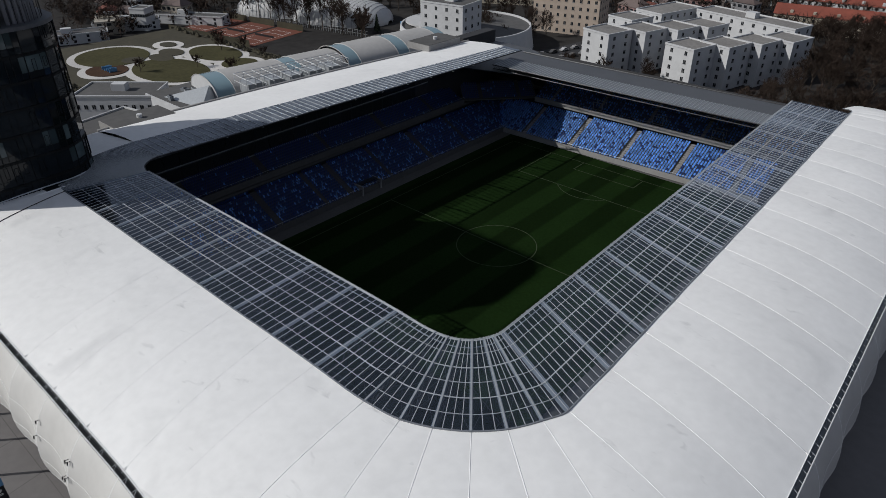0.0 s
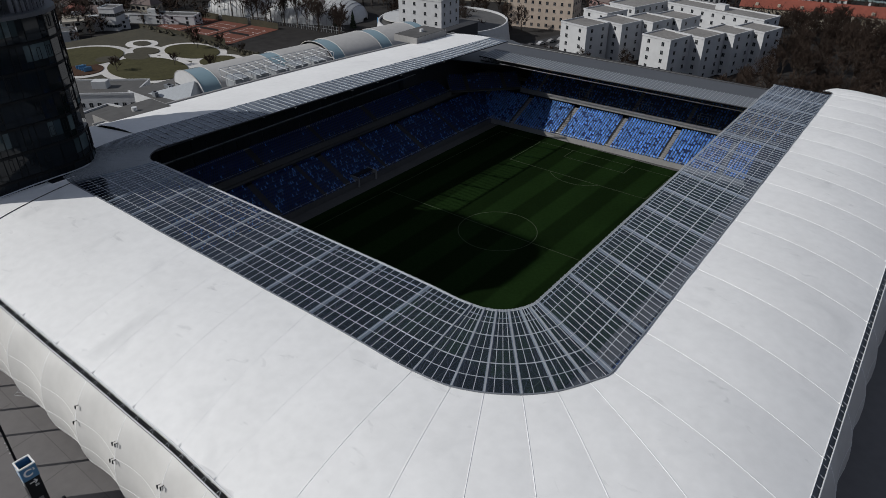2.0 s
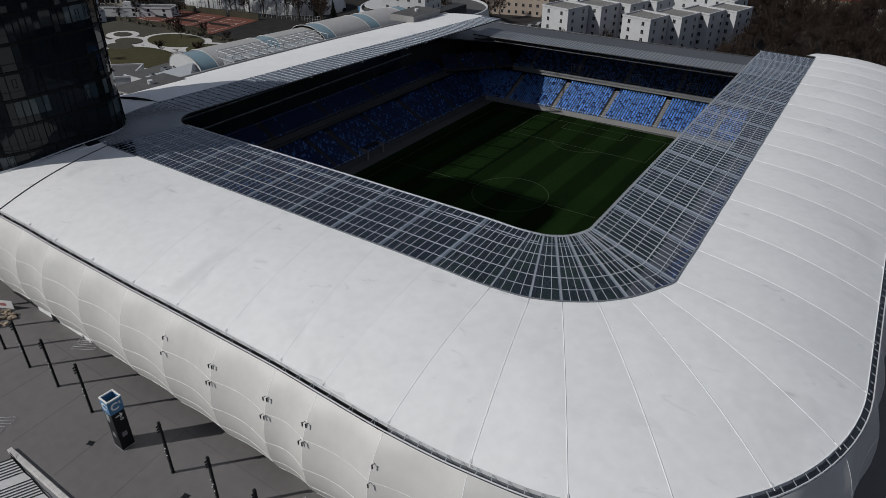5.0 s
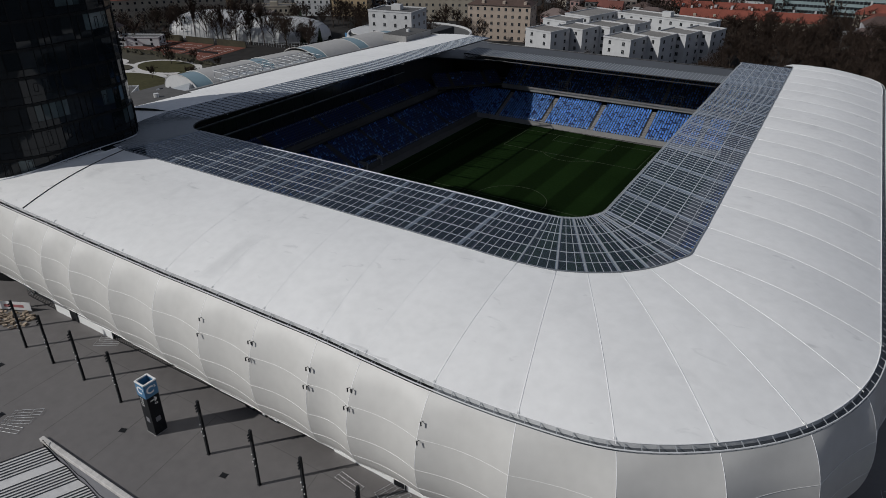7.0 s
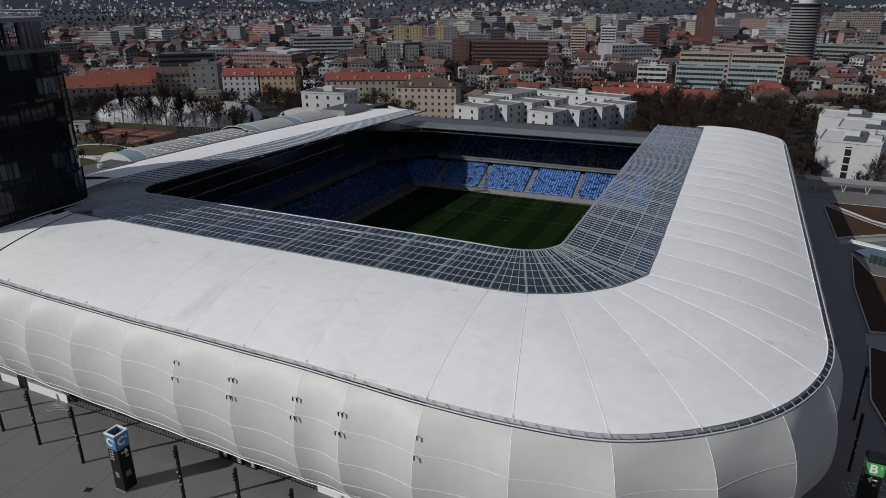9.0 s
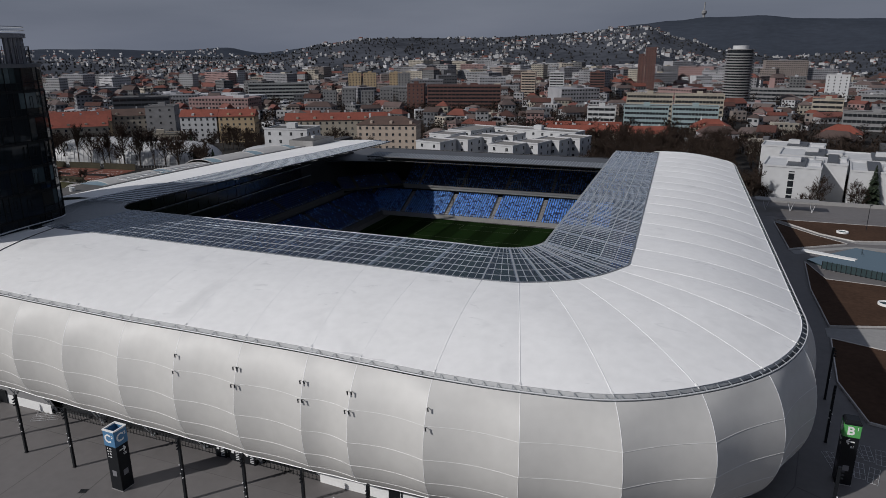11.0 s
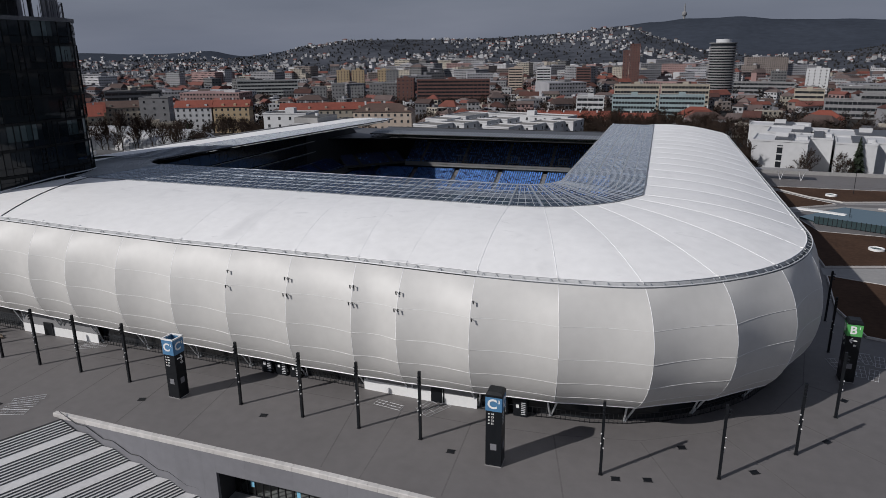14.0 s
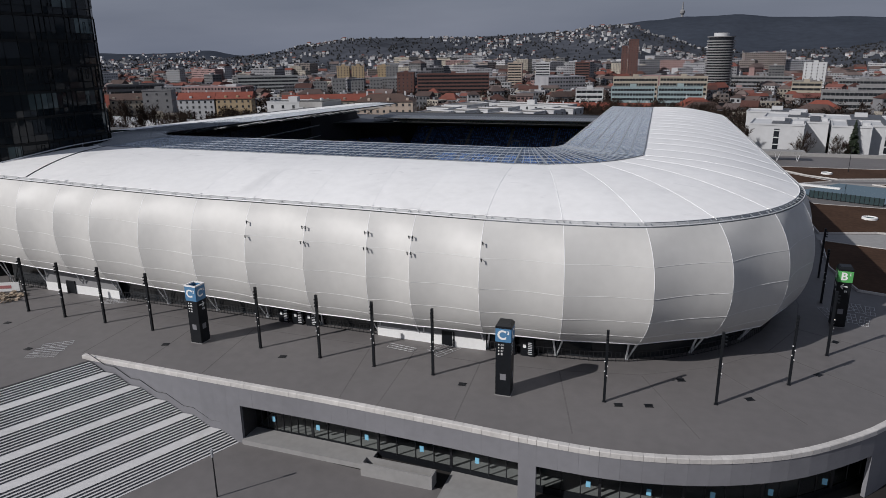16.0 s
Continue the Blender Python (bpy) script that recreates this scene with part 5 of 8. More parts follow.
# spotlights on the facade's seams, upper and lower pairs
def facade_spot(i, v, pair):
    p = facade_point(i, v)
    d = away(i)[0]
    ob = tagged(empty("facade_spotlight", *p), "small dark spotlight on an arm fixed to the facade seam", "spotlight", "spotlights on the facade")
    side = Vector((-d.y, d.x, 0))
    for s in ((-1, 1) if pair else (1,)):
        o = side * 0.22 * s
        part("arm", Build().tube([o, o + d * 0.42 + Vector((0, 0, 0.10))], 0.035, 5).mesh("arm", "steel_dark"), ob)
        part("lamp", Build().tube([o + d * 0.38 + Vector((0, 0, 0.2)), o + d * 0.5 + side * 0.10 + Vector((0, 0, -0.16))], 0.075, 8).mesh("lamp", "steel_dark"), ob)
        part("lens", Build().tube([o + d * 0.5 + side * 0.10 + Vector((0, 0, -0.16)), o + d * 0.51 + side * 0.11 + Vector((0, 0, -0.2))], 0.065, 8).mesh("lens", "white"), ob)
    return ob


for i in (8, 9, 10, 11, 12):
    facade_spot(i, 0.185, i not in (8, 12))
    facade_spot(i, 0.305, i not in (8, 12))

# columns below the facade's hem: raking pale steel legs
for i in range(2, NB - 5):
    d, p = under(i)
    side = Vector((-d.y, d.x, 0))
    base = p - d * 2.0
    ob = tagged(empty("facade_support", base.x, base.y, PLAZA), "pale steel raking struts below the facade hem", "column", "struts under the facade")
    for s in (-0.5, 0.5):
        b = Build().tube([(side * 0.12 * s), (d * 1.9 + side * s * 1.3 + Vector((0, 0, hem_z(i) - PLAZA + 0.1)))], 0.12 if 11 < i < 20 else 0.09, 6)
        part("strut", b.mesh("strut", "steel_white"), ob)
    part("foot", Build().box(-0.2, 0.2, -0.2, 0.2, 0, 0.12).mesh("foot", "steel"), ob)

# the wall line under the facade: dark glazed gates, turnstiles and pale panels
base_wall = tagged(empty("concourse_front", 0, 0, PLAZA), "dark glazed concourse front with steel fence bars", "concourse wall")
fence_bars = Build()
for i in range(2, NB - 5):
    for h in (0.0, 0.5):
        (d0, p0), (d1, p1) = under(i, h), (under(i, 0.5) if h == 0 else under(i + 1))
        a, c = p0 - d0 * 1.25, p1 - d1 * 1.25
        a.z = c.z = 0
        pale = (i, h) in ((10, 0.0), (10, 0.5), (11, 0.0), (11, 0.5), (3, 0.0), (3, 0.5), (4, 0.0), (4, 0.5))
        if pale:
            part("pale_panel", Build().beam(a + Vector((0, 0, 0.7)), c + Vector((0, 0, 0.7)), 0.2, 1.4).mesh("pale_panel", "white"), base_wall, "white wall panel")
            part("upper_panel", Build().beam(a + Vector((0, 0, 2.4)), c + Vector((0, 0, 2.4)), 0.2, 2.0).mesh("upper_panel", "render_grey"), base_wall)
        else:
            part("glazing", Build().beam(a - d0 * 1.0 + Vector((0, 0, 1.6)), c - d1 * 1.0 + Vector((0, 0, 1.6)), 0.12, 3.2).mesh("glazing", "window"), base_wall)
            for z in (0.12, 1.25):
                part("fence_rail", Build().beam(a + Vector((0, 0, z)), c + Vector((0, 0, z)), 0.06, 0.06).mesh("fence_rail", "steel_dark"), base_wall)
            for k in range(8):
                q = a.lerp(c, k / 8)
                fence_bars.beam(q, q + Vector((0, 0, 1.25)), 0.05, 0.05, up=(1, 0, 0))
tagged(part("fence_infill", fence_bars.mesh("fence_infill", "steel_dark"), base_wall), "thin upright steel fence bars", kind="stuff")
for x, y in ((9.0, -91.9), (11.3, -92.0), (13.4, -92.0), (41.0, -92.4), (43.3, -92.3)):
    ob = tagged(empty("turnstile", x, y, PLAZA), "black turnstile gate with pale rotor bars", "turnstile", "turnstiles under the facade")
    part("frame", Build().box(-0.8, 0.8, -0.5, -0.42, 0, 2.1).box(-0.8, 0.8, -0.5, 0.5, 2.1, 2.3).mesh("frame", "black"), ob)
    for k in range(7):
        part("bar", Build().box(0.1, 0.6, -0.56, -0.5, 0.3 + 0.24 * k, 0.38 + 0.24 * k).mesh("bar", "steel_white"), ob)
    part("display", Build().box(-0.5, -0.15, -0.56, -0.5, 1.1, 1.5).mesh("display", "white"), ob)
for x, y in ((33.2, -92.75), (-29.4, -92.2)):
    ob = tagged(empty("service_door", x, y, PLAZA), "black steel service door in the pale wall", "door")
    part("leaf", Build().box(-0.75, 0.75, -0.12, 0.0, 0.02, 1.95).mesh("leaf", "black"), ob)
    part("frame", Build().box(-0.85, -0.75, -0.15, 0.02, 0, 2.05).box(0.75, 0.85, -0.15, 0.02, 0, 2.05).box(-0.75, 0.75, -0.15, 0.02, 1.95, 2.05).mesh("frame", "steel_dark"), ob)

# small dark floor lights and drain covers in the plaza
for x, y, t in ((14.9, -102.1, 10), (-17.4, -110.1, 0), (54.9, -101.4, 12), (57.9, -100.6, 15), (38.0, -102.1, 5), (67.9, -95.9, 30), (75.7, -87.5, 50), (-28.0, -104.5, 0), (-1.5, -103.6, 20), (79.2, -77.0, 60), (61.0, -93.6, 20), (-40.0, -106.0, 0)):
    ob = tagged(empty("floor_light", x, y, PLAZA, t), "small square dark floor light on the plaza", "floor light", "floor lights on the plaza")
    part("cover", Build().box(-0.4, 0.4, -0.28, 0.28, 0.004, 0.05).mesh("cover", "black"), ob)
    part("rim", Build().box(-0.46, 0.46, -0.34, -0.28, 0.004, 0.06).box(-0.46, 0.46, 0.28, 0.34, 0.004, 0.06).mesh("rim", "steel_dark"), ob)


def bike_rack(x, y, turn, n):
    ob = tagged(empty("barrier_stack", x, y, PLAZA, turn), "crowd barriers of galvanised tube lying on the plaza", "barrier", "loose barriers")
    for k in range(n):
        b = Build()
        for q in range(3):
            b.tube([(0, q * 0.55, 0.08 + 0.05 * k), (3.6, q * 0.55 + 0.1 * k, 0.08 + 0.05 * k)], 0.022, 4)
        for q in range(4):
            b.tube([(q * 1.2, 0, 0.1 + 0.05 * k), (q * 1.2, 1.2, 0.1 + 0.05 * k)], 0.018, 4)
        part("barrier", b.mesh("barrier", "steel_white"), ob, "", pose(0.3 * k, 1.25 * k, 0, 0, 0, 7 * k))
    return ob


bike_rack(-15.5, -112.2, 20, 3)
bike_rack(33.2, -96.4, 60, 2)
bike_rack(-21.0, -94.8, 30, 2)
bike_rack(26.0, -95.6, -8, 1)
bike_rack(84.2, -70.5, 75, 4)
bike_rack(86.0, -66.0, 80, 3)

# paving joints: thin scored lines across the deck
joints = Build()
for i in range(4, 18):
    if i == 9:
        continue
    d, p = under(i)
    joints.beam((p + d * 2.4).xy.to_3d() + Vector((0, 0, PLAZA + 0.004)), (p + d * 15.6).xy.to_3d() + Vector((0, 0, PLAZA + 0.004)), 0.16, 0.004)
for i in range(4, 20):
    (d0, p0), (d1, p1) = under(i), under(i + 1)
    joints.beam((p0 + d0 * 2.2).xy.to_3d() + Vector((0, 0, PLAZA + 0.004)), (p1 + d1 * 2.2).xy.to_3d() + Vector((0, 0, PLAZA + 0.004)), 0.12, 0.004)
tagged(part("paving_joints", joints.mesh("paving_joints", "joint")), "scored joints in the asphalt deck", "joints", kind="structure")

# ---- podium edge: capping stones, panelled wall, recessed entrance ----
edge = []
for k in range(len(SOUTH_EDGE) - 1):
    p0, p1, p2, p3 = (Vector(SOUTH_EDGE[min(max(j, 0), len(SOUTH_EDGE) - 1)]) for j in (k - 1, k, k + 1, k + 2))
    m = max(1, round((p2 - p1).length / 2.0))
    for j in range(m):
        w = j / m
        q = p1 + 0.5 * w * ((p2 - p0) + w * ((2 * p0 - 5 * p1 + 4 * p2 - p3) + w * (3 * (p1 - p2) + p3 - p0)))
        edge.append((q.x, q.y))
edge.append(SOUTH_EDGE[-1])
coping = tagged(empty("coping", 0, 0, 0), "pale concrete coping stones along the plaza edge", "coping")
wall = tagged(empty("podium_wall", 0, 0, 0), "grey concrete panel wall below the plaza edge", "podium wall")
for k, ((x0, y0), (x1, y1)) in enumerate(zip(edge, edge[1:])):
    a, c = Vector((x0, y0, 0)), Vector((x1, y1, 0))
    along = (c - a).normalized()
    out = Vector((along.y, -along.x, 0))
    half = 2
    for j in range(half):
        p, q = a.lerp(c, j / half) + along * 0.012, a.lerp(c, (j + 1) / half) - along * 0.012
        b = Build()
        prof = [(-0.5, PLAZA - 0.1), (0.12, PLAZA - 0.1), (0.12, PLAZA + 0.36), (0.06, PLAZA + 0.43), (-0.42, PLAZA + 0.46), (-0.5, PLAZA + 0.39)]
        vs = [(*(e + out * o).xy, z) for e in (p, q) for o, z in prof]
        n6 = len(prof)
        b.add(vs, [(i, (i + 1) % n6, n6 + (i + 1) % n6, n6 + i) for i in range(n6)] + [tuple(range(n6 - 1, -1, -1)), tuple(range(n6, 2 * n6))])
        part("coping_stone", b.mesh("coping_stone", "kerb"), coping)
    mid = (a + c) / 2
    low = 4.75 if 14.0 < mid.x and mid.y < -100 else -0.04
    if 38.4 < mid.x < 39.6 or 46.2 < mid.x < 47.6:
        low = -0.04
    g2 = 0.003
    b = Build().beam(a + along * g2 + Vector((0, 0, (low + PLAZA - 0.1) / 2)) - out * 0.15, c - along * g2 + Vector((0, 0, (low + PLAZA - 0.1) / 2)) - out * 0.15, 0.4, PLAZA - 0.1 - low)
    part("wall_panel", b.mesh("wall_panel", "wall_grey"), wall)
# the recess behind: ceiling, glazed shop front, platform
# ceiling and side wall take a near-black colour for the recess's shade
b = Build()
inner = [(x, y + 2.7) for x, y in edge if x > 13.9 and y < -96]
outer = [(x, y + 0.15) for x, y in edge if x > 13.9 and y < -96]
b.grid([[(x, y, 4.75) for x, y in outer], [(x, y, 4.75) for x, y in inner]])
tagged(part("recess_ceiling", b.mesh("recess_ceiling", "dark")), "ceiling of the recessed entrance, near black for shade", "ceiling", kind="structure")
front = tagged(empty("shop_front", 0, 0, 0), "dark framed glazed shop front under the plaza", "shop front")
for k, ((x0, y0), (x1, y1)) in enumerate(zip(inner, inner[1:])):
    a, c = Vector((x0, y0, 0)), Vector((x1, y1, 0))
    part("pane", mesh_of("pane", [a + Vector((0, 0, 0.72)), c + Vector((0, 0, 0.72)), c + Vector((0, 0, 4.2)), a + Vector((0, 0, 4.2))], [(0, 1, 2, 3)], "shop_glass"), front).visible_shadow = False
    part("plinth", Build().beam(a + Vector((0, 0, 0.34)), c + Vector((0, 0, 0.34)), 0.16, 0.76).mesh("plinth", "black"), front)
    part("head_beam", Build().beam(a + Vector((0, 0, 4.5)), c + Vector((0, 0, 4.5)), 0.25, 0.6).mesh("head_beam", "black"), front)
    for f, wd in ((0, 0.14 if k % 4 == 0 else 0.045),) if x0 > 21 else ((0, 0.05), (0.5, 0.04)):
        q = a.lerp(c, f)
        part("mullion", Build().box(q.x - wd, q.x + wd, q.y - 0.1, q.y + 0.08, 0.5, 4.75).mesh("mullion", "steel_dark"), front)
    part("transom", Build().beam(a + Vector((0, -0.04, 3.3)), c + Vector((0, -0.04, 3.3)), 0.1, 0.07).mesh("transom", "steel_dark"), front)
    if k % 3 == 1:
        part("sticker", Build().box(x0 + 0.5, x0 + 0.95, y0 - 0.08, y0 - 0.05, 1.7, 2.4).mesh("sticker", "sticker"), front, "pale blue window sticker")
# hall interior added; back wall and ceiling near black for the shade inside
b = Build()
deep = [(x, y + 9.0) for x, y in edge if x > 13.9 and y < -96]
b.grid([[(x, y, 0.6) for x, y in inner], [(x, y, 0.6) for x, y in deep]])
tagged(part("shop_floor", b.mesh("shop_floor", "paving")), "pale floor of the hall behind the glass", "floor", kind="structure")
b = Build()
b.grid([[(x, y, 0.0) for x, y in deep], [(x, y, 4.75) for x, y in deep]])
tagged(part("shop_back_wall", b.mesh("shop_back_wall", "dark")), "back wall of the hall behind the glass, near black for shade", "wall", kind="structure")
b = Build()
b.grid([[(x, y, 4.8) for x, y in inner], [(x, y, 4.8) for x, y in deep]])
tagged(part("shop_ceiling", b.mesh("shop_ceiling", "dark")), "ceiling of the hall behind the glass, near black for shade", "ceiling", kind="structure")
tagged(part("recess_side", Build().box(13.9, 14.3, -109.9, -106.0, -0.04, 4.75).mesh("recess_side", "dark")), "side wall of the entrance recess, near black for shade", "wall", kind="structure")
b = Build().box(14.3, 30.0, -110.6, -106.2, -0.04, 0.55)
tagged(part("entrance_platform", b.mesh("entrance_platform", "paving")), "pale concrete platform before the shop front", "platform", kind="structure")
pl = tagged(empty("planter", 33.8, -111.0, 0), "long pale concrete planter trough", "planter")
part("trough", Build().box(-4.0, 4.0, -0.7, -0.5, -0.04, 1.5).box(-4.0, 4.0, 0.5, 0.7, -0.04, 1.5).box(-4.0, -3.8, -0.5, 0.5, -0.04, 1.5).box(3.8, 4.0, -0.5, 0.5, -0.04, 1.5).mesh("trough", "paving"), pl)
part("soil", Build().box(-3.8, 3.8, -0.5, 0.5, -0.04, 0.5).mesh("soil", "soil"), pl)
tagged(part("ramp_slab", Build().box(38.8, 47.6, -113.2, -106.6, -0.04, 0.2).mesh("ramp_slab", "paving")), "pale concrete slab at the side entrance", "pavement", kind="structure")
lower = Build().prism([(-40, -122), (-12, -122), (13.7, -110.2), (60, -112), (90, -95), (120, -80), (150, -120), (150, -260), (-80, -260)], -0.045, -0.02)
tagged(part("lower_pavement", lower.mesh("lower_pavement", "plaza")), "grey lower street paving", "pavement", kind="structure")
sl = tagged(empty("street_light", 17.6, -119.5, 0), "slim dark street light mast", "street light")
part("mast", Build().tube([(0, 0, -0.02), (0, 0, 4.6)], 0.09, 8, radius_end=0.06).mesh("mast", "steel_dark"), sl)
part("lamp", Build().tube([(0, 0, 4.6), (0, 0, 5.4)], 0.13, 8).mesh("lamp", "steel"), sl)

# ---- the broad stair: six flights with landings ----
stair = tagged(empty("stair", -7.2, -110.32, 0), "broad concrete stair in six flights with landings", "stair")
along = Vector((-0.41, -0.91, 0)).normalized()          # along each step, away from the wall
down_d = Vector((1.0, 0.0, 0))
z, s = PLAZA, 0.0
W_ST = 46.0


def tread(b, s0, s1, z_top, key):
    a = Vector((s0, 0, 0)); c = Vector((s1, 0, 0))
    p = [a, a + along * W_ST, c + along * W_ST, c]
    # sides take the shaded riser colour, only the top stays pale
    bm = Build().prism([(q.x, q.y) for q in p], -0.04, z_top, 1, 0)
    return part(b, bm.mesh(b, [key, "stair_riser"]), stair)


RISE = PLAZA / 42
for flight in range(6):
    for k in range(7):
        z -= RISE
        tread("step", s, s + 0.335, z, "stair")
        s += 0.335
    if flight < 5:
        tread("landing", s, s + 1.37, z, "stair")
        s += 1.37
# handrail on the wall
b = Build()
pts = []
z, s = PLAZA + 0.95, 0.0
for flight in range(6):
    pts += [(s, 0.05, z), (s + 2.345, 0.05, z - PLAZA / 6)]
    z -= PLAZA / 6
    s += 3.715
part("handrail", Build().tube(pts, 0.045, 6).mesh("handrail", "steel_dark"), stair)

# ---- east gardens on the deck ----
def bed(pts, label):
    ob = tagged(empty("planting_bed", 0, 0, PLAZA), label, "planting bed", "planting beds")
    part("earth", Build().prism(pts, 0.004, 0.28).mesh("earth", "soil"), ob)
    b = Build()
    for p, q in zip(pts, pts[1:] + pts[:1]):
        b.beam((*p, 0.18), (*q, 0.18), 0.18, 0.36)
    part("kerb", b.mesh("kerb", "kerb"), ob)
    return ob


bed([(83.2, 59.5), (84.5, 31.0), (98.8, 40.8), (92.6, 47.0)], "brown mulched planting bed in a triangle")
bed([(83.6, 63.0), (93.8, 49.4), (101.0, 44.2), (150, 60.0), (150, 66.0), (105.0, 63.5)], "brown mulched planting bed beside the path")
bed([(86.8, 20.6), (89.6, 8.2), (150, 2.0), (150, -22.0), (97.0, -17.0), (86.2, -20.5), (85.6, 0.0)], "wide brown mulched planting bed with a round skylight")
bed([(85.6, -26.5), (96.0, -30.0), (150, -38.0), (150, -56.0), (89.5, -56.5), (86.0, -55.5), (84.0, -44.0)], "brown mulched planting bed near the plaza")
bed([(108.0, 38.0), (150, 47.0), (150, 30.0), (118.0, 31.0)], "small brown planting bed")
for pts, nm in (([(83.4, 61.4), (101.6, 42.2), (150, 53.0), (150, 57.0), (101.8, 43.8), (84.6, 61.8)], "path"), ([(85.4, -21.2), (97, -18.0), (150, -23.0), (150, -28.0), (96, -29.2), (85.2, -25.6)], "path"), ([(84.6, 30.4), (100.5, 39.4), (150, 40), (150, 29.0), (108, 36.0), (100.5, 37.8), (85.4, 27.0)], "path")):
    tagged(part("garden_path", Build().prism(pts, PLAZA + 0.004, PLAZA + 0.07).mesh("garden_path", "paving")), "pale concrete garden path", "path", kind="structure")
tagged(part("promenade", Build().prism([(80, 68), (150, 72), (150, 90), (70, 88)], PLAZA + 0.004, PLAZA + 0.06).mesh("promenade", "plaza")), "pale paved promenade beyond the gardens", "pavement", kind="structure")
b = Build().box(64, 150, 89.0, 89.6, PLAZA, PLAZA + 1.2)
tagged(part("garden_wall", b.mesh("garden_wall", "paving")), "low pale wall along the promenade", "wall", kind="structure")
sk = tagged(empty("skylight", 0, 0, PLAZA), "sunken glass skylight with a fenced edge", "skylight")
part("glass", Build().prism([(87.5, 22.5), (100.0, 37.0), (118.0, 29.0), (104.0, 10.5), (91.0, 17.0)], 0.05, 0.35).mesh("glass", "pool_glass"), sk)
post_mesh = Build().box(-0.06, 0.06, -0.06, 0.06, 0, 2.0).mesh("fence_post", "steel_dark")
for k in range(17):
    part("fence_post", post_mesh, sk, "", pose(*lerp((89.8, 16.6), (104.2, 10.0), k / 16), 0))
part("fence_glass", mesh_of("fence_glass", [(89.8, 16.6, 0.2), (104.2, 10.0, 0.2), (104.2, 10.0, 1.9), (89.8, 16.6, 1.9)], [(0, 1, 2, 3)], "pool_glass"), sk)
part("canopy", Build().prism([(86.0, 23.0), (96.5, 18.4), (97.2, 19.6), (86.6, 24.6)], 2.0, 2.3).mesh("canopy", "white"), sk, "thin white canopy slab")
for x, y in ((98.2, -5.0), (99.5, 52.5)):
    ob = tagged(empty("round_skylight", x, y, PLAZA + 0.28), "round white-rimmed skylight in the bed", "skylight", "round skylights")
    part("rim", Build().lathe([(1.5, 0), (1.5, 0.4), (1.25, 0.45), (1.1, 0.3), (1.1, 0)], 24).mesh("rim", "white"), ob)
    part("glass", Build().lathe([(1.15, 0.25), (0.05, 0.3)], 24).mesh("glass", "pool_glass"), ob)
ob = tagged(empty("pergola", 88.0, 78.0, PLAZA), "flat pale canopy on V-shaped posts", "canopy")
part("roof", Build().box(-9, 9, -2.5, 2.5, 3.0, 3.3).mesh("roof", "paving"), ob)
for x in (-6, 1, 7):
    for s in (-0.9, 0.9):
        part("post", Build().tube([(x, -1.5, 0), (x + s, -1.5, 3.0)], 0.08, 6).mesh("post", "steel_white"), ob)
ob = tagged(empty("garden_lamp", 106.0, 57.5, PLAZA + 0.28), "slim dark garden lamp mast", "lamp")
part("mast", Build().tube([(0, 0, 0), (0, 0, 7)], 0.08, 6).mesh("mast", "steel_dark"), ob)
part("lamp_head", Build().box(-0.1, 0.6, -0.12, 0.12, 6.9, 7.1).mesh("lamp_head", "steel_dark"), ob)
# building rubble and a fenced banner at the south-west corner of the deck
rub = Build()
rr = random.Random(3)
for k in range(160):
    x, y = -40 + rr.uniform(-5, 5), -97 + rr.uniform(-2, 2)
    s = rr.uniform(0.1, 0.42)
    rub.box(-s, s, -s * 0.6, s * 0.6, 0, s * rr.uniform(0.4, 1.2), 0, pose(x, y, PLAZA, 0, 0, rr.uniform(0, 180)))
tagged(part("building_rubble", rub.mesh("building_rubble", "ply")), "heap of building material and pallets on the plaza", "rubble", kind="stuff")
ob = tagged(empty("banner_fence", -42.3, -96.5, PLAZA, 25), "site fence with white and red banners", "fence")
part("sheet", Build().box(-5, 5, -0.03, 0.03, 0.2, 1.7).mesh("sheet", "white"), ob)
for x in (-4.2, 0.4):
    part("stripe", Build().box(x, x + 3.4, -0.05, -0.03, 0.7, 1.2).mesh("stripe", "banner"), ob, "faded red stripe")
for x in (-5, -1.7, 1.7, 5):
    part("post", Build().tube([(x, 0, 0), (x, 0, 1.9)], 0.04, 5).mesh("post", "steel"), ob)

# ---- inside the bowl: tunnel, platforms, lettering bars ----
ob = tagged(empty("players_tunnel", -42.6, 0.0, 0), "dark players' tunnel mouth with pale side walls in the stand", "tunnel")
for s in (-1, 1):
    part("side_wall", Build().box(-4.0, 1.8, s * 3.2 - 0.15, s * 3.2 + 0.15, 0, 2.6).mesh("side_wall", "paving"), ob)
part("roof", Build().box(-4.0, 0.6, -3.05, 3.05, 2.45, 2.6).mesh("roof", "steel_dark"), ob)
# near-black sheet standing for the shade inside the tunnel
part("mouth", Build().box(-4.0, -3.9, -3.05, 3.05, 0, 2.45).mesh("mouth", "dark"), ob)
for x in (-16.0, 3.0, 20.0):
    ob = tagged(empty("camera_platform", x, 69.8 + 0.03 * x, 8.4), "dark platform with broadcast scaffolding on the upper tier", "platform", "platforms on the upper tier")
    for q in (-1.5, 1.5):
        for r2 in (0, 2.2):
            part("standard", Build().tube([(q, r2, 0), (q, r2, 3.4)], 0.07, 5).mesh("standard", "bar"), ob)
    for h in (1.2, 3.3):
        for r2 in (0, 2.2):
            part("ledger", Build().tube([(-1.5, r2, h), (1.5, r2, h)], 0.06, 5).mesh("ledger", "bar"), ob)
    part("deck", Build().box(-1.8, 1.8, -0.2, 2.6, 1.0, 1.12).mesh("deck", "concrete"), ob)
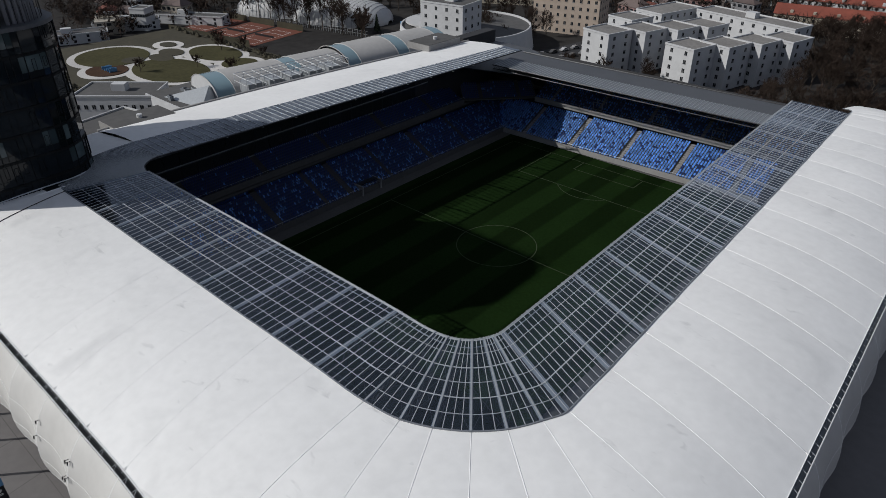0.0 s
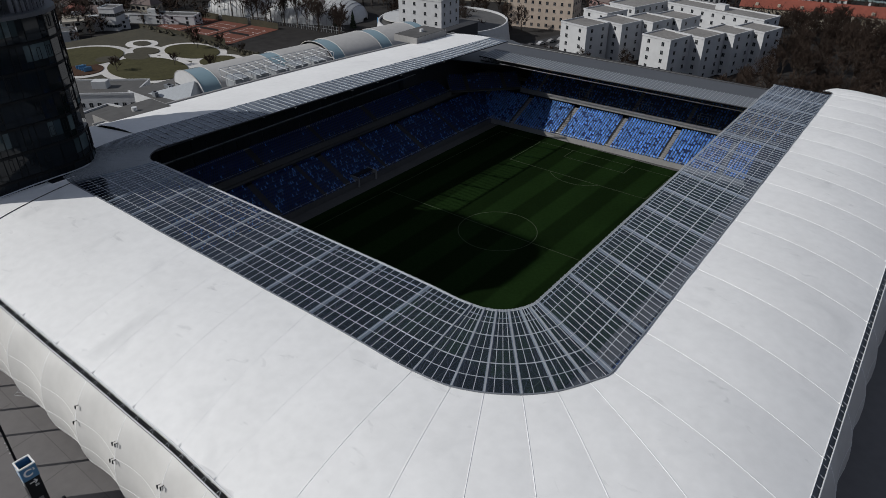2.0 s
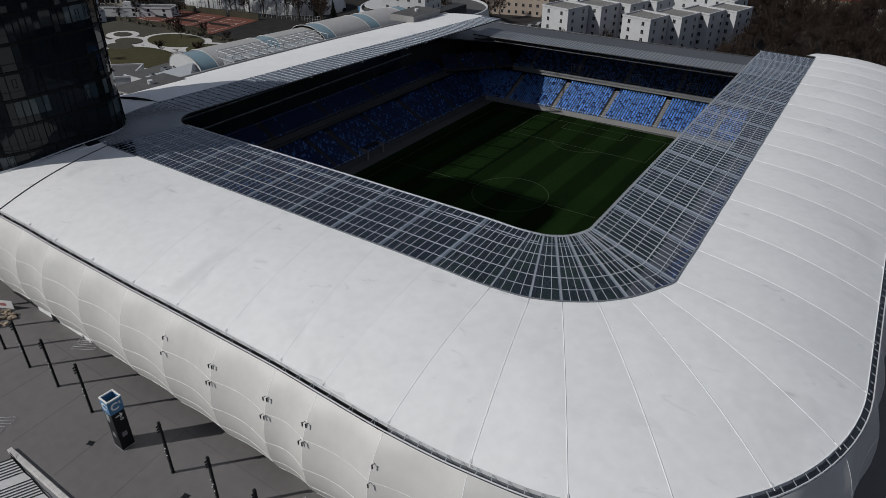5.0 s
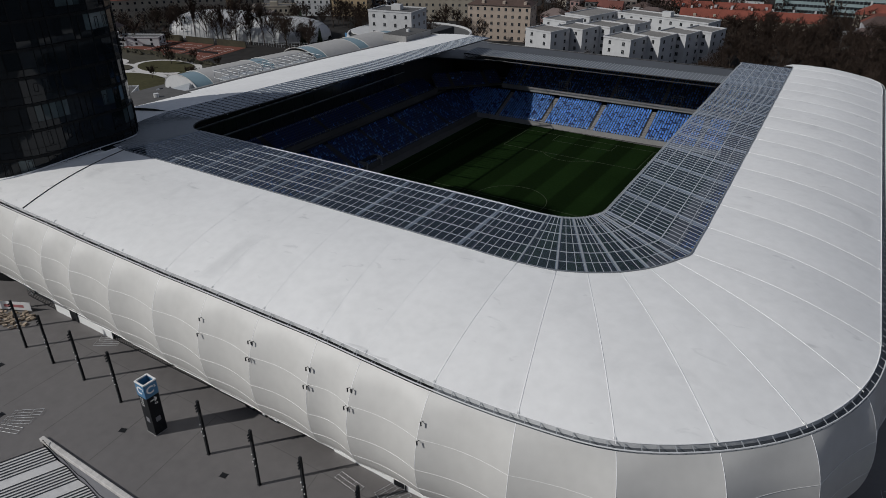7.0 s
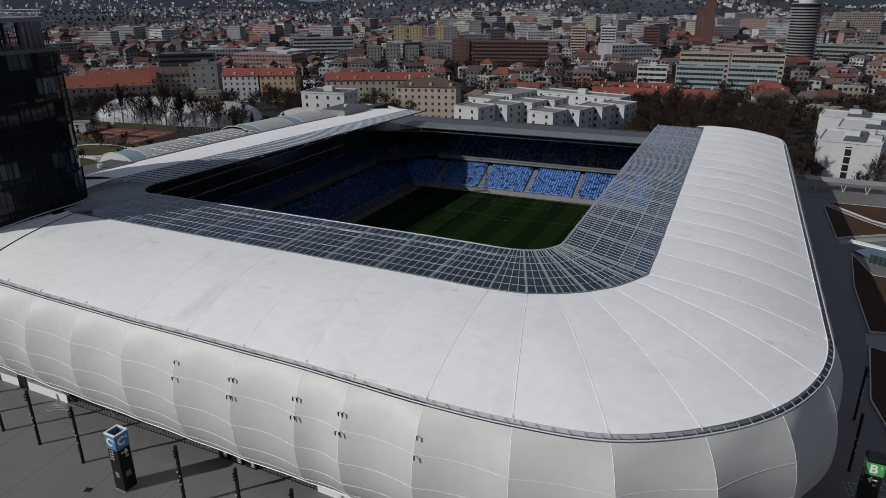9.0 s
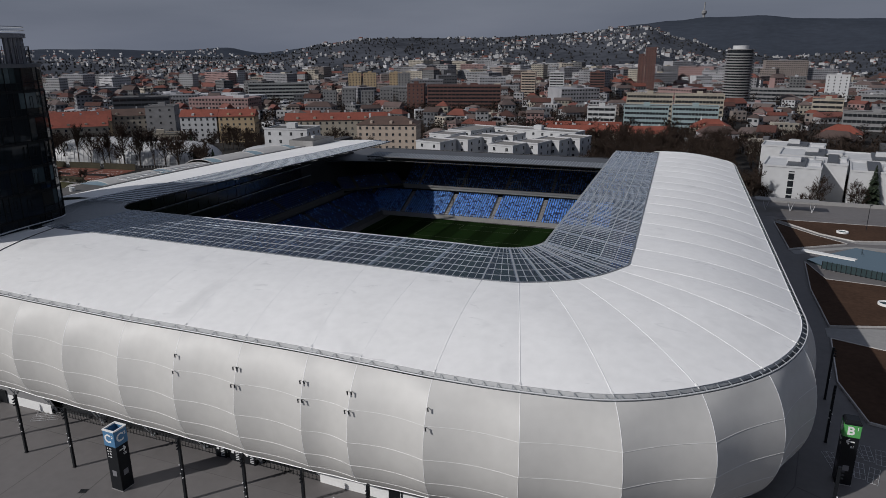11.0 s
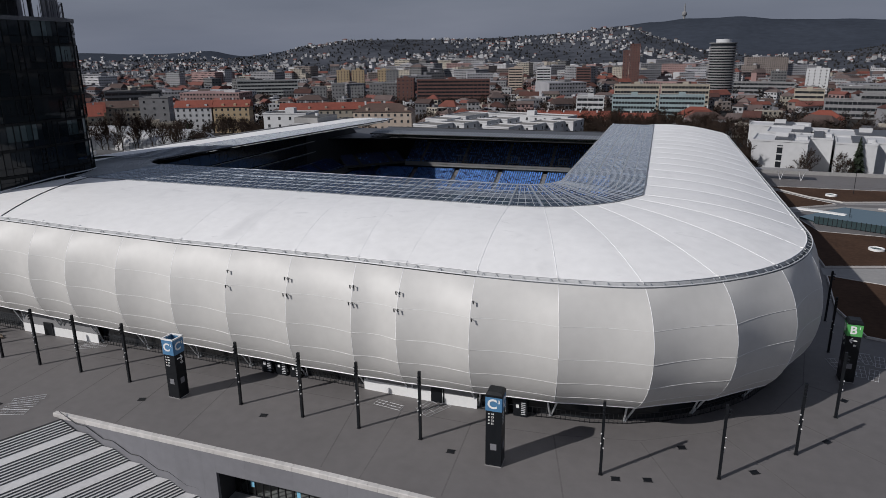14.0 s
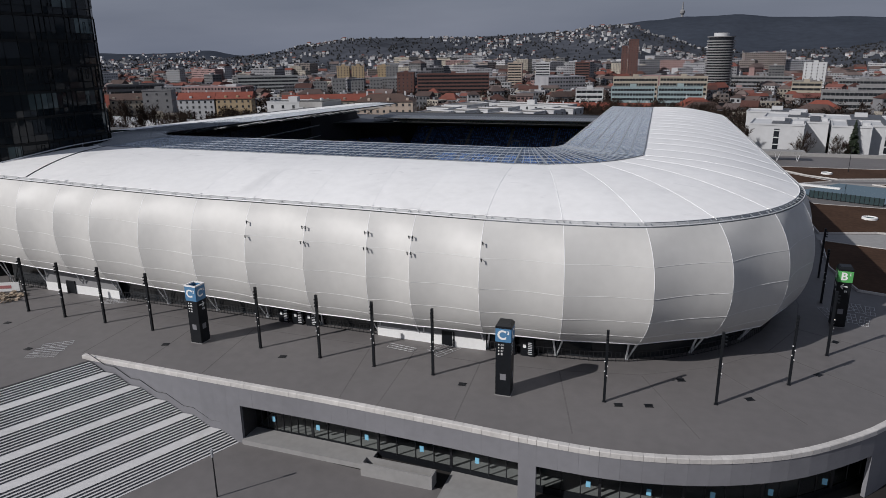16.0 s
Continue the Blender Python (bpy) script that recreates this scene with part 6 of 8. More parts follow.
# pale row of lettering bars on the west gallery front
ob = tagged(empty("gallery_sign", -60.5, 4.0, 11.1), "pale row of sign letters on the gallery front", "sign")
for k in range(11):
    part("letter_bar", Build().box(0.0, 0.1, k * 1.3 - 8, k * 1.3 - 7.6, -0.1, 0.4).mesh("letter_bar", "steel"), ob)


# ---- buildings ----
WINDOW_MESH = {}


def window_mesh(w, h):
    key = (round(w, 2), round(h, 2))
    if key not in WINDOW_MESH:
        b = Build().box(-w / 2, w / 2, -0.04, 0.05, 0, h, 0)
        b.box(-w / 2 - 0.1, w / 2 + 0.1, -0.12, 0.0, -0.12, 0.0, 1)
        b.box(-0.04, 0.04, -0.07, -0.04, 0, h, 1)
        WINDOW_MESH[key] = b.mesh("window", ["window", "render_grey"])
    return WINDOW_MESH[key]


def gable(b, w, d, h, rise, slot=0, over=0.5, hip=0.0):
    """A pitched roof over w x d with its ridge along x."""
    x, y = w / 2 + over, d / 2 + over
    r = x - hip
    v = [(-x, -y, h), (x, -y, h), (x, y, h), (-x, y, h), (-r, 0, h + rise), (r, 0, h + rise)]
    return b.add(v, [(0, 1, 5, 4), (2, 3, 4, 5), (1, 2, 5), (3, 0, 4), (3, 2, 1, 0)], slot)


def building(name, label, x, y, w, d, h, turn, wall, roof="flat", roof_key="roof_flat", floors=4, bays=6, single=False, rise=4.0, strips=False, category="building", chimneys=0, base=0.0, win=(1.15, 1.35), sides=("s", "e", "w")):
    """A block with walls, roof and windows on the faces that are seen. single: every window is a part of its own."""
    ob = tagged(empty(name, x, y, base - 0.05, turn), label, category)
    b = Build().box(-w / 2, w / 2, -d / 2, d / 2, 0, h)
    part("wall", b.mesh("wall", wall), ob)
    if roof == "flat":
        b = Build()
        for s in (-1, 1):
            b.box(-w / 2 - 0.1, w / 2 + 0.1, s * d / 2 - 0.2, s * d / 2 + 0.2, h, h + 0.6)
            b.box(s * w / 2 - 0.2, s * w / 2 + 0.2, -d / 2 + 0.2, d / 2 - 0.2, h, h + 0.6)
        part("parapet", b.mesh("parapet", wall), ob)
        rf = part("roof", Build().box(-w / 2 + 0.2, w / 2 - 0.2, -d / 2 + 0.2, d / 2 - 0.2, h, h + 0.15).mesh("roof", roof_key), ob)
        if w > 14:
            part("roof_hut", Build().box(-2.2, 2.2, -1.6, 1.6, h + 0.15, h + 2.4).mesh("roof_hut", wall), rf)
    else:
        b = gable(Build(), w, d, h, rise, hip=(d / 2 if roof == "hip" else 0.0))
        rf = part("roof", b.mesh("roof", roof_key), ob)
        for k in range(chimneys):
            cx = -w / 2 + w * (k + 0.5) / chimneys
            part("chimney", Build().box(cx - 0.45, cx + 0.45, 0.4, 1.3, h + rise * 0.55, h + rise + 1.2).mesh("chimney", "render_white"), rf)
            part("dormer", Build().box(cx + 1.6, cx + 3.0, -d / 2 + 0.8, -d / 4, h + 0.3, h + 1.9).mesh("dormer", wall), rf)
    fh = h / floors
    bars_b, wins_b = Build(), Build()
    for side in sides:
        n = bays if side == "s" else max(2, round(bays * d / w))
        span = w if side == "s" else d
        for f in range(floors):
            z = f * fh + fh * 0.30
            if strips:
                b = Build()
                m = {"s": pose(0, -d / 2, 0), "e": pose(w / 2, 0, 0, 0, 0, 90), "w": pose(-w / 2, 0, 0, 0, 0, -90)}[side]
                b.box(-span / 2 + 0.6, span / 2 - 0.6, -0.06, 0.05, z, z + fh * 0.48, 0, m)
                part("window_band", b.mesh("window_band", "window"), ob)
                for k in range(1, n):
                    q = -span / 2 + span * k / n
                    bars_b.box(q - 0.1, q + 0.1, -0.12, 0.0, z, z + fh * 0.48, 0, m)
            elif single:
                for k in range(n):
                    q = -span / 2 + span * (k + 0.5) / n
                    m = {"s": pose(q, -d / 2, z), "e": pose(w / 2, q, z, 0, 0, 90), "w": pose(-w / 2, -q, z, 0, 0, -90)}[side]
                    part("window", window_mesh(*win), ob, "", m)
            else:
                for k in range(n):
                    q = -span / 2 + span * (k + 0.5) / n
                    m = {"s": pose(q, -d / 2, z), "e": pose(w / 2, q, z, 0, 0, 90), "w": pose(-w / 2, -q, z, 0, 0, -90)}[side]
                    wins_b.box(-win[0] / 2, win[0] / 2, -0.06, 0.05, 0, min(win[1], fh * 0.6), 0, m)
    if bars_b.v:
        tagged(part("mullions", bars_b.mesh("mullions", wall), ob), "mullions between the window panes", kind="stuff")
    if wins_b.v:
        tagged(part("window_field", wins_b.mesh("window_field", "window"), ob), "small far windows", kind="stuff")
    return ob


HOUSING = "white rendered cubic housing block with small windows"
# stepped white housing north of the stadium: two chains and a bar behind
for x, y in ((-52.5, 138.0), (-43.5, 150.0), (-35.5, 161.0), (-28.5, 173.0)):
    building("housing_block", HOUSING, x, y, 13.5, 13.0, 15.2, -14, "render_white", roof_key="roof_gravel", floors=5, bays=2, single=True, category="apartment block")
for x, y in ((-18.5, 138.0), (-10.0, 148.5), (-3.0, 160.5), (4.5, 171.0)):
    building("housing_block", HOUSING, x, y, 12.5, 13.0, 15.2, -14, "render_white", roof_key="roof_gravel", floors=5, bays=2, single=True, category="apartment block")
building("housing_block", HOUSING, -57.0, 165.0, 13, 13.0, 15.2, -14, "render_white", roof_key="roof_gravel", floors=5, bays=2, single=True, category="apartment block")
building("housing_block", "long white housing bar joining the stepped blocks", -18.0, 196.0, 46, 12.0, 15.2, -14, "render_white", roof_key="roof_gravel", floors=5, bays=9, single=True, category="apartment block")
building("housing_block", "long white housing bar joining the stepped blocks", -52.0, 190.0, 14, 26.0, 15.2, -14, "render_white", roof_key="roof_gravel", floors=5, bays=3, single=True, category="apartment block")
# white housing north-east of the gardens: staggered wings with white roofs and dark walkways along them
NE_TURN = -9


def ne_wing(x, y, w, d, h=15.0, slit=False):
    ob = building("housing_block", "white housing wing with a dark walkway on its flat roof", x, y, w, d, h, NE_TURN, "render_white", roof_key="render_white", floors=5, bays=2, single=True, category="apartment block", sides=("e",), win=(0.9, 1.2))
    part("walkway", Build().box(-w * 0.1, w * 0.22, -d / 2 + 0.6, d / 2 - 0.6, h + 0.16, h + 0.9).mesh("walkway", "sheet_dark"), ob, "dark roof walkway")
    part("roof_upstand", Build().box(w * 0.28, w / 2 - 0.4, -d * 0.2, d * 0.1, h + 0.16, h + 1.3).mesh("roof_upstand", "render_white"), ob)
    if slit:
        part("stair_window", Build().box(-w * 0.04, w * 0.06, -d / 2 - 0.08, -d / 2 + 0.1, 1.0, h - 1.2).mesh("stair_window", "window"), ob, "tall dark stairwell window")
        for k in range(5):
            part("stair_landing", Build().box(-w * 0.05, w * 0.07, -d / 2 - 0.12, -d / 2 - 0.07, 2.6 + 2.6 * k, 3.0 + 2.6 * k).mesh("stair_landing", "render_white"), ob)
    return ob


for x, y, w, d, slit in ((93.8, 124.0, 18.5, 22, True), (107.5, 136.0, 11, 24, False), (103.0, 152.0, 22, 22, False), (118.0, 121.5, 12.5, 22, False), (130.0, 124.0, 13, 20, True), (143.0, 122.0, 14, 22, False), (126.0, 146.0, 34, 22, False), (157.0, 124.0, 15, 22, False), (158.0, 148.0, 30, 20, False), (99.0, 176.0, 24, 16, False)):
    ne_wing(x, y, w, d, 15.0, slit)

# office and the round hall to the north-west
building("office_block", "white six-storey office block with window bands", -115.5, 117.0, 21, 15, 21.0, 8, "render_white", floors=6, bays=4, strips=False, single=True, category="office")
hall = tagged(empty("round_hall", -119.0, 131.0, -0.05), "round hall with sloping white wall and dark flat roof", "hall")
part("wall", Build().lathe([(30.5, 0), (29.0, 9.2), (28.4, 9.2), (28.4, 8.4)], 64).mesh("wall", "render_white"), hall)
part("roof", Build().lathe([(28.4, 8.4), (0.05, 8.8)], 64).mesh("roof", "roof_flat"), hall)
part("canopy", Build().lathe([(14, 9.4), (14, 9.8), (0.1, 10.4)], 32, (-12, -6)).mesh("canopy", "dome"), hall, "pale dished roof light")
part("sign", Build().box(-28.0, -26.4, -13.2, -12.8, 5.0, 8.2).mesh("sign", "sign_blue"), hall, "blue and red logo shape on the wall")
building("apartment_house", "cream five-storey apartment house with balconies", -98.0, 184.0, 32, 16, 17.0, 14, "render_pink", "hip", "roof_brown", 5, 9, single=True, category="apartment block", chimneys=3)
building("apartment_house", "orange rendered apartment row under red tiles", -152.0, 222.0, 62, 13, 14.0, 26, "render_cream", "gable", "roof_red", 4, 16, single=True, category="apartment block", chimneys=6)
building("apartment_house", "yellow apartment house with a red tiled roof", -212.0, 204.0, 22, 13, 16.0, 24, "render_yellow", "gable", "roof_red", 5, 6, single=True, category="apartment block", chimneys=3)
building("apartment_house", "white apartment house with a red tiled roof", -233.0, 194.0, 22, 13, 16.0, 26, "render_white", "gable", "roof_red", 5, 6, single=True, category="apartment block", chimneys=2)
building("school", "grey and white town building with a tall plain gable", -272.0, 204.0, 18, 16, 20.5, 30, "render_grey", floors=5, bays=3, single=True)
building("apartment_house", "beige apartment house with brown tiles", -292.0, 192.0, 28, 14, 15.0, 40, "render_cream", "gable", "roof_brown", 5, 8, single=True, category="apartment block", chimneys=2)
building("low_office", "pale yellow low office with dark windows", -240.0, 166.0, 24, 10, 8.0, 34, "render_cream", floors=2, bays=8, single=True, category="office")
building("apartment_house", "long apartment house with a steep red roof", -285.0, 128.0, 62, 15, 14.0, 46, "render_cream", "gable", "roof_red", 4, 16, category="apartment block", chimneys=7, rise=6.0)
building("apartment_house", "apartment house with a steep red roof", -306.0, 166.0, 40, 14, 13.0, 44, "render_yellow", "gable", "roof_red", 4, 11, category="apartment block", chimneys=5, rise=6.0)
building("glass_office", "dark glazed office with a square frame grid", -345.0, 262.0, 40, 22, 21.0, 40, "sheet_dark", floors=6, bays=8, strips=True, category="office")
building("brick_apartments", "long red-brown brick slab block", -150.0, 458.0, 68, 14, 22.5, 16, "brick", floors=7, bays=18, strips=True, category="apartment block")
building("brick_apartments", "red brick slab block end", -196.0, 452.0, 16, 14, 23.5, 16, "brick", floors=7, bays=4, single=True, sides=("s", "e"), category="apartment block")
for x, y, key, lab in ((-338, 596, "render_yellow", "yellow apartment tower"), (-322, 604, "render_yellow", "yellow apartment tower"), (-294, 618, "render_yellow", "ochre apartment tower"), (-280, 612, "render_grey", "grey apartment tower")):
    building("apartment_tower", lab + " with window rows", x, y, 15, 15, 27.0, 24, key, floors=9, bays=4, single=True, sides=("s", "e"), category="tower block")
building("white_slab", "long white office slab", -387.0, 507.0, 66, 14, 18.7, 32, "render_pale", floors=5, bays=18, strips=True, category="office")
for k in range(5):
    building("grey_block", "grey panel apartment block", -290 + 17 * k, 452 + 8 * k, 13, 14, 15.0 + (k % 2) * 2.5, 26, "render_grey", floors=5, bays=4, category="apartment block")
for x, y, key in ((-129, 622, "render_pink"), (-98, 629, "render_white"), (-54, 636, "brick")):
    building("apartment_tower", "slim tower block with balcony bands", x, y, 16, 14, 29.0, 8, key, floors=10, bays=4, strips=True, category="tower block")
building("red_tower", "tall dark red brick tower", -10.0, 792.0, 13, 14, 55.0, 4, "brick", floors=18, bays=4, single=True, sides=("s",), category="tower block")
part_ob = building("red_tower", "tall dark red brick tower, lower shaft", -21.0, 792.0, 8, 14, 47.0, 4, "brick", floors=14, bays=2, single=True, sides=("s",), category="tower block")
building("glass_office", "pale teal office block with dark window bands", 23.0, 353.0, 30, 14, 16.4, 3, "render_teal", floors=5, bays=14, strips=True, category="office")
building("glass_office", "pale teal office block with dark window bands", 55.5, 354.0, 30, 14, 16.6, 1, "render_teal", floors=5, bays=14, strips=True, category="office")
building("glass_office", "cream office slab behind the pale offices", 21.0, 403.0, 34, 12, 21.4, 3, "render_cream", floors=6, bays=14, strips=True, category="office")
building("glass_office", "pale yellow office slab", 57.0, 404.0, 35, 12, 21.6, 0, "render_cream", floors=6, bays=14, strips=True, category="office")
building("white_office", "white office with dark corner glazing", -9.0, 360.0, 20, 14, 14.6, 6, "render_white", floors=4, bays=5, strips=True, category="office")
building("long_school", "long low school under a red tiled roof", -18.0, 316.0, 56, 13, 4.6, 8, "render_white", "gable", "roof_red", 2, 16, rise=3.2, category="school", chimneys=6)
building("mansard_house", "large house with a red mansard roof", 66.0, 322.0, 24, 16, 6.5, -2, "render_cream", "hip", "roof_red", 2, 7, rise=5.0, category="house", chimneys=2)
building("red_roof_hall", "low hall with a red tiled hip roof", 140.0, 316.0, 22, 16, 6.0, -10, "render_white", "hip", "roof_red", 2, 6, rise=5.0, category="hall")
building("barracks", "long building with a red tiled roof", 8.0, 262.0, 70, 12, 7.5, 10, "render_cream", "gable", "roof_red", 2, 18, rise=4.0, category="building", chimneys=7)
for x, y, w in ((172, 392, 40), (216, 578, 40), (137, 670, 62), (210, 460, 44), (250, 520, 50)):
    building("low_slab", "long pale low office slab", x, y, w, 14, 12.5, -8, "render_grey", floors=3, bays=14, strips=True, category="office")
building("white_tower", "white slab office tower", 191.0, 684.0, 22, 14, 26.5, -12, "render_white", floors=8, bays=4, category="office")
building("beige_block", "beige windowless civic block", 154.0, 477.0, 22, 18, 15.0, -8, "render_cream", floors=4, bays=4, strips=True)


def round_tower(x, y, r, h):
    ob = tagged(empty("round_tower", x, y, -0.05), "tall round apartment tower with balcony rings", "tower block")
    part("core", Build().lathe([(r - 1.2, 0), (r - 1.2, h)], 40).mesh("core", "window"), ob)
    for k in range(20):
        z = 2.5 + k * (h - 4) / 20
        part("balcony_ring", Build().lathe([(r - 1.3, z), (r, z), (r, z + 1.15), (r - 0.15, z + 1.15), (r - 0.15, z + 0.15), (r - 1.3, z + 0.15)], 40).mesh("balcony_ring", "render_grey"), ob)
    part("roof", Build().lathe([(r, h), (r, h + 0.8), (0.1, h + 0.9)], 40).mesh("roof", "render_grey"), ob)
    part("roof_drum", Build().lathe([(r * 0.55, h + 0.8), (r * 0.55, h + 4.0), (0.1, h + 4.1)], 32).mesh("roof_drum", "render_white"), ob)


round_tower(88.0, 565.0, 12.8, 53.0)

# ---- west of the stadium: service block, vaulted hall, park, tennis, domes ----
blk = tagged(empty("service_block", -97.0, 35.0, -0.05), "low grey service block with plant on its roof", "building")
part("wall", Build().box(-30, 26, -50, 50, 0, 11.5).mesh("wall", "render_white"), blk)
part("roof", Build().box(-29.5, 25.5, -49.5, 49.5, 11.5, 11.7).mesh("roof", "roof_flat"), blk)
building("service_wing", "white low wing with a row of windows", -137.5, -17.7, 25, 14, 11.0, 41, "render_white", floors=2, bays=10, single=True, category="building")
building("service_wing", "white low wing with a flat roof", -100.0, -36.0, 30, 26, 12.0, 12, "render_white", floors=3, bays=7, single=True, category="building")
vault = tagged(empty("vaulted_hall", -107.0, 41.0, 11.65, -8), "long barrel-vaulted hall roof with pale blue glass bands", "hall")


def arch_strip(y0, y1, r_add=0.0):
    rows = []
    for k in range(17):
        a = math.pi * k / 16
        rows.append([(-(10.0 + r_add) * math.cos(a), y, (5.2 + r_add) * math.sin(a) ** 0.9) for y in (y0, y1)])
    return Build().grid([r[::-1] for r in rows])


segs = [(-44, -38, "arch_glass"), (-38, -18, "arch_roof"), (-18, -13, "arch_glass"), (-13, 3, "arch_roof"), (3, 8, "arch_glass"), (8, 24, "arch_roof"), (24, 29, "arch_glass"), (29, 44, "arch_roof"), (44, 48, "arch_glass")]
for y0, y1, key in segs:
    part("roof_bay" if key == "arch_roof" else "glass_band", arch_strip(y0, y1, (0.12 if key == "arch_roof" else 0) + (0.8 if y0 >= 3 else 0)).mesh("roof_bay", key, True), vault, "" if key == "arch_roof" else "pale blue glass band")
    grow_r = 0.8 if y0 >= 3 else 0.0
    part("rib", Build().tube([(-(10.12 + grow_r) * math.cos(math.pi * k / 16), y0, (5.3 + grow_r) * math.sin(math.pi * k / 16) ** 0.9) for k in range(17)], 0.13, 6).mesh("rib", "arch_roof"), vault)
for y in (-44, 48):
    pts = [(-10 * math.cos(math.pi * k / 16), y, 5.2 * math.sin(math.pi * k / 16) ** 0.9) for k in range(17)]
    part("end_wall", mesh_of("end_wall", pts, [tuple(range(17))], "render_white"), vault)
rack = tagged(empty("pipe_rack", -97.0, 20.0, 11.65, -8), "galvanised steel frames carrying plant on the roof", "pipe rack")
for k in range(13):
    y = -18 + 3.0 * k
    b = Build()
    for x in (-4, 0, 4):
        b.tube([(x, y, 0), (x, y, 6.6)], 0.09, 5)
    b.tube([(-4.4, y, 6.6), (4.4, y, 6.6)], 0.10, 5).tube([(-4.4, y, 4.6), (4.4, y, 4.6)], 0.08, 5)
    part("frame", b.mesh("frame", "steel_white"), rack)
for x in (-4, -1.5, 1.5, 4):
    part("long_rail", Build().tube([(x, -18, 6.7), (x, 18, 6.7)], 0.09, 5).mesh("long_rail", "steel_white"), rack)
for k in range(5):
    part("plant_unit", Build().box(-3.4, 3.0, -17 + 7 * k, -12.4 + 7 * k, 0, 4.6).mesh("plant_unit", "steel"), rack)
ob = tagged(empty("roof_pyramid", -110.0, -8.0, 11.65), "low triangular pale roof light at the hall's end", "roof light")
part("glass", mesh_of("roof_light", [(-9, -5, 0), (9, -3, 0), (4, 7, 0), (3, 4, 4.0)], [(0, 1, 3), (1, 2, 3), (2, 0, 3)], "steel"), ob)
for x, y in ((-62.5, 48.0), (-67.5, -44.0)):
    ob = tagged(empty("plant_box", x, y, 24.9 if y > 0 else 24.2), "pale flat-roofed plant box on the stadium roof edge", "plant box")
    part("wall", Build().box(-4.5, 4.5, -7, 7, 0, 1.9).mesh("walls", "paving"), ob)
    part("lid", Build().box(-4.3, 4.3, -6.8, 6.8, 1.9, 2.0).mesh("lid", "roof_flat"), ob)
    part("vent", Build().tube([(0.5, 0, 2.0), (0.5, 0, 2.8)], 0.6, 10).mesh("vent", "steel_white"), ob)

ru = random.Random(14)
for k in range(14):                      # plant and stored material on the low roofs
    x, y = ru.uniform(-122, -96), ru.uniform(-14, -2) if k < 9 else ru.uniform(70, 82)
    ob = tagged(empty("roof_unit", x, y, 11.65, ru.uniform(-30, 30)), "grey ventilation unit on the service roof", "roof unit", "roof units")
    w, h = ru.uniform(0.5, 1.4), ru.uniform(0.6, 1.6)
    part("casing", Build().box(-w, w, -w * 0.6, w * 0.6, 0, h).mesh("casing", ru.choice(("steel", "sheet", "paving"))), ob)
    part("fan_cowl", Build().lathe([(w * 0.4, h), (w * 0.4, h + 0.25), (0.05, h + 0.25)], 12).mesh("fan_cowl", "steel_dark"), ob)
park = Build().prism([(-238, -22), (-150, -22), (-140, 20), (-152, 58), (-235, 55)], -0.04, 2.9)
tagged(part("park_ground", park.mesh("park_ground", "shrub")), "dark planted ground of the roof park", "park", kind="structure")


def oval(name, cx, cy, rx, ry, key, label, z=2.9):
    ob = tagged(empty(name, cx, cy, z), label, "lawn", "round lawns in the park")
    pts = [(rx * math.cos(2 * math.pi * k / 40), ry * math.sin(2 * math.pi * k / 40)) for k in range(40)]
    part("turf", Build().prism(pts, 0.124, 0.35).mesh("turf", key), ob)
    wide = [(x * (1 + 3.0 / rx), y * (1 + 3.0 / ry)) for x, y in pts]
    part("path_ring", Build().prism(wide, 0.0, 0.12).mesh("path_ring", "kerb"), ob, "pale paved ring path")


for k, (cx, cy, rx, ry) in enumerate(((-207.5, 11.0, 15.5, 14.0), (-172.0, 17.0, 19.0, 12.5), (-180.5, 42.0, 14.0, 9.0), (-195.5, 30.5, 6.5, 4.6), (-191.0, 23.5, 6.5, 4.2), (-196.0, 14.0, 4.6, 4.4), (-208.0, 36.0, 4.5, 3.2), (-160.0, 40.0, 7.0, 7.0))):
    planted = rx < 7.0
    oval("round_lawn", cx, cy, rx, ry, "shrub" if planted else "lawn", "small round planted bed ringed by pale paving" if planted else "round winter lawn ringed by pale paving in the park", 2.904 + 0.006 * k)
oval("play_area", -190.0, 0.5, 8.5, 7.5, "soil", "round play area with a blue climbing frame")
ob = tagged(empty("climbing_frame", -189.0, 1.0, 3.25), "blue climbing frame on the play area", "climbing frame")
for k in range(4):
    part("beam", Build().box(-3 + 2 * k, -2.7 + 2 * k, -1.5, 1.5, 0, 1.2 + 0.3 * (k % 2)).mesh("beam", "sign_blue"), ob)
for x, y, w, d, h, t in ((-258, 14, 34, 10, 4, 68), (-262, 44, 30, 10, 4, 62), (-254, 70, 46, 8, 4, 30), (-256, 50, 8, 8, 10, 30)):
    building("low_building", "low white flat-roofed building beyond the park", x, y, w, d, h, t, "render_white", floors=2, bays=6)


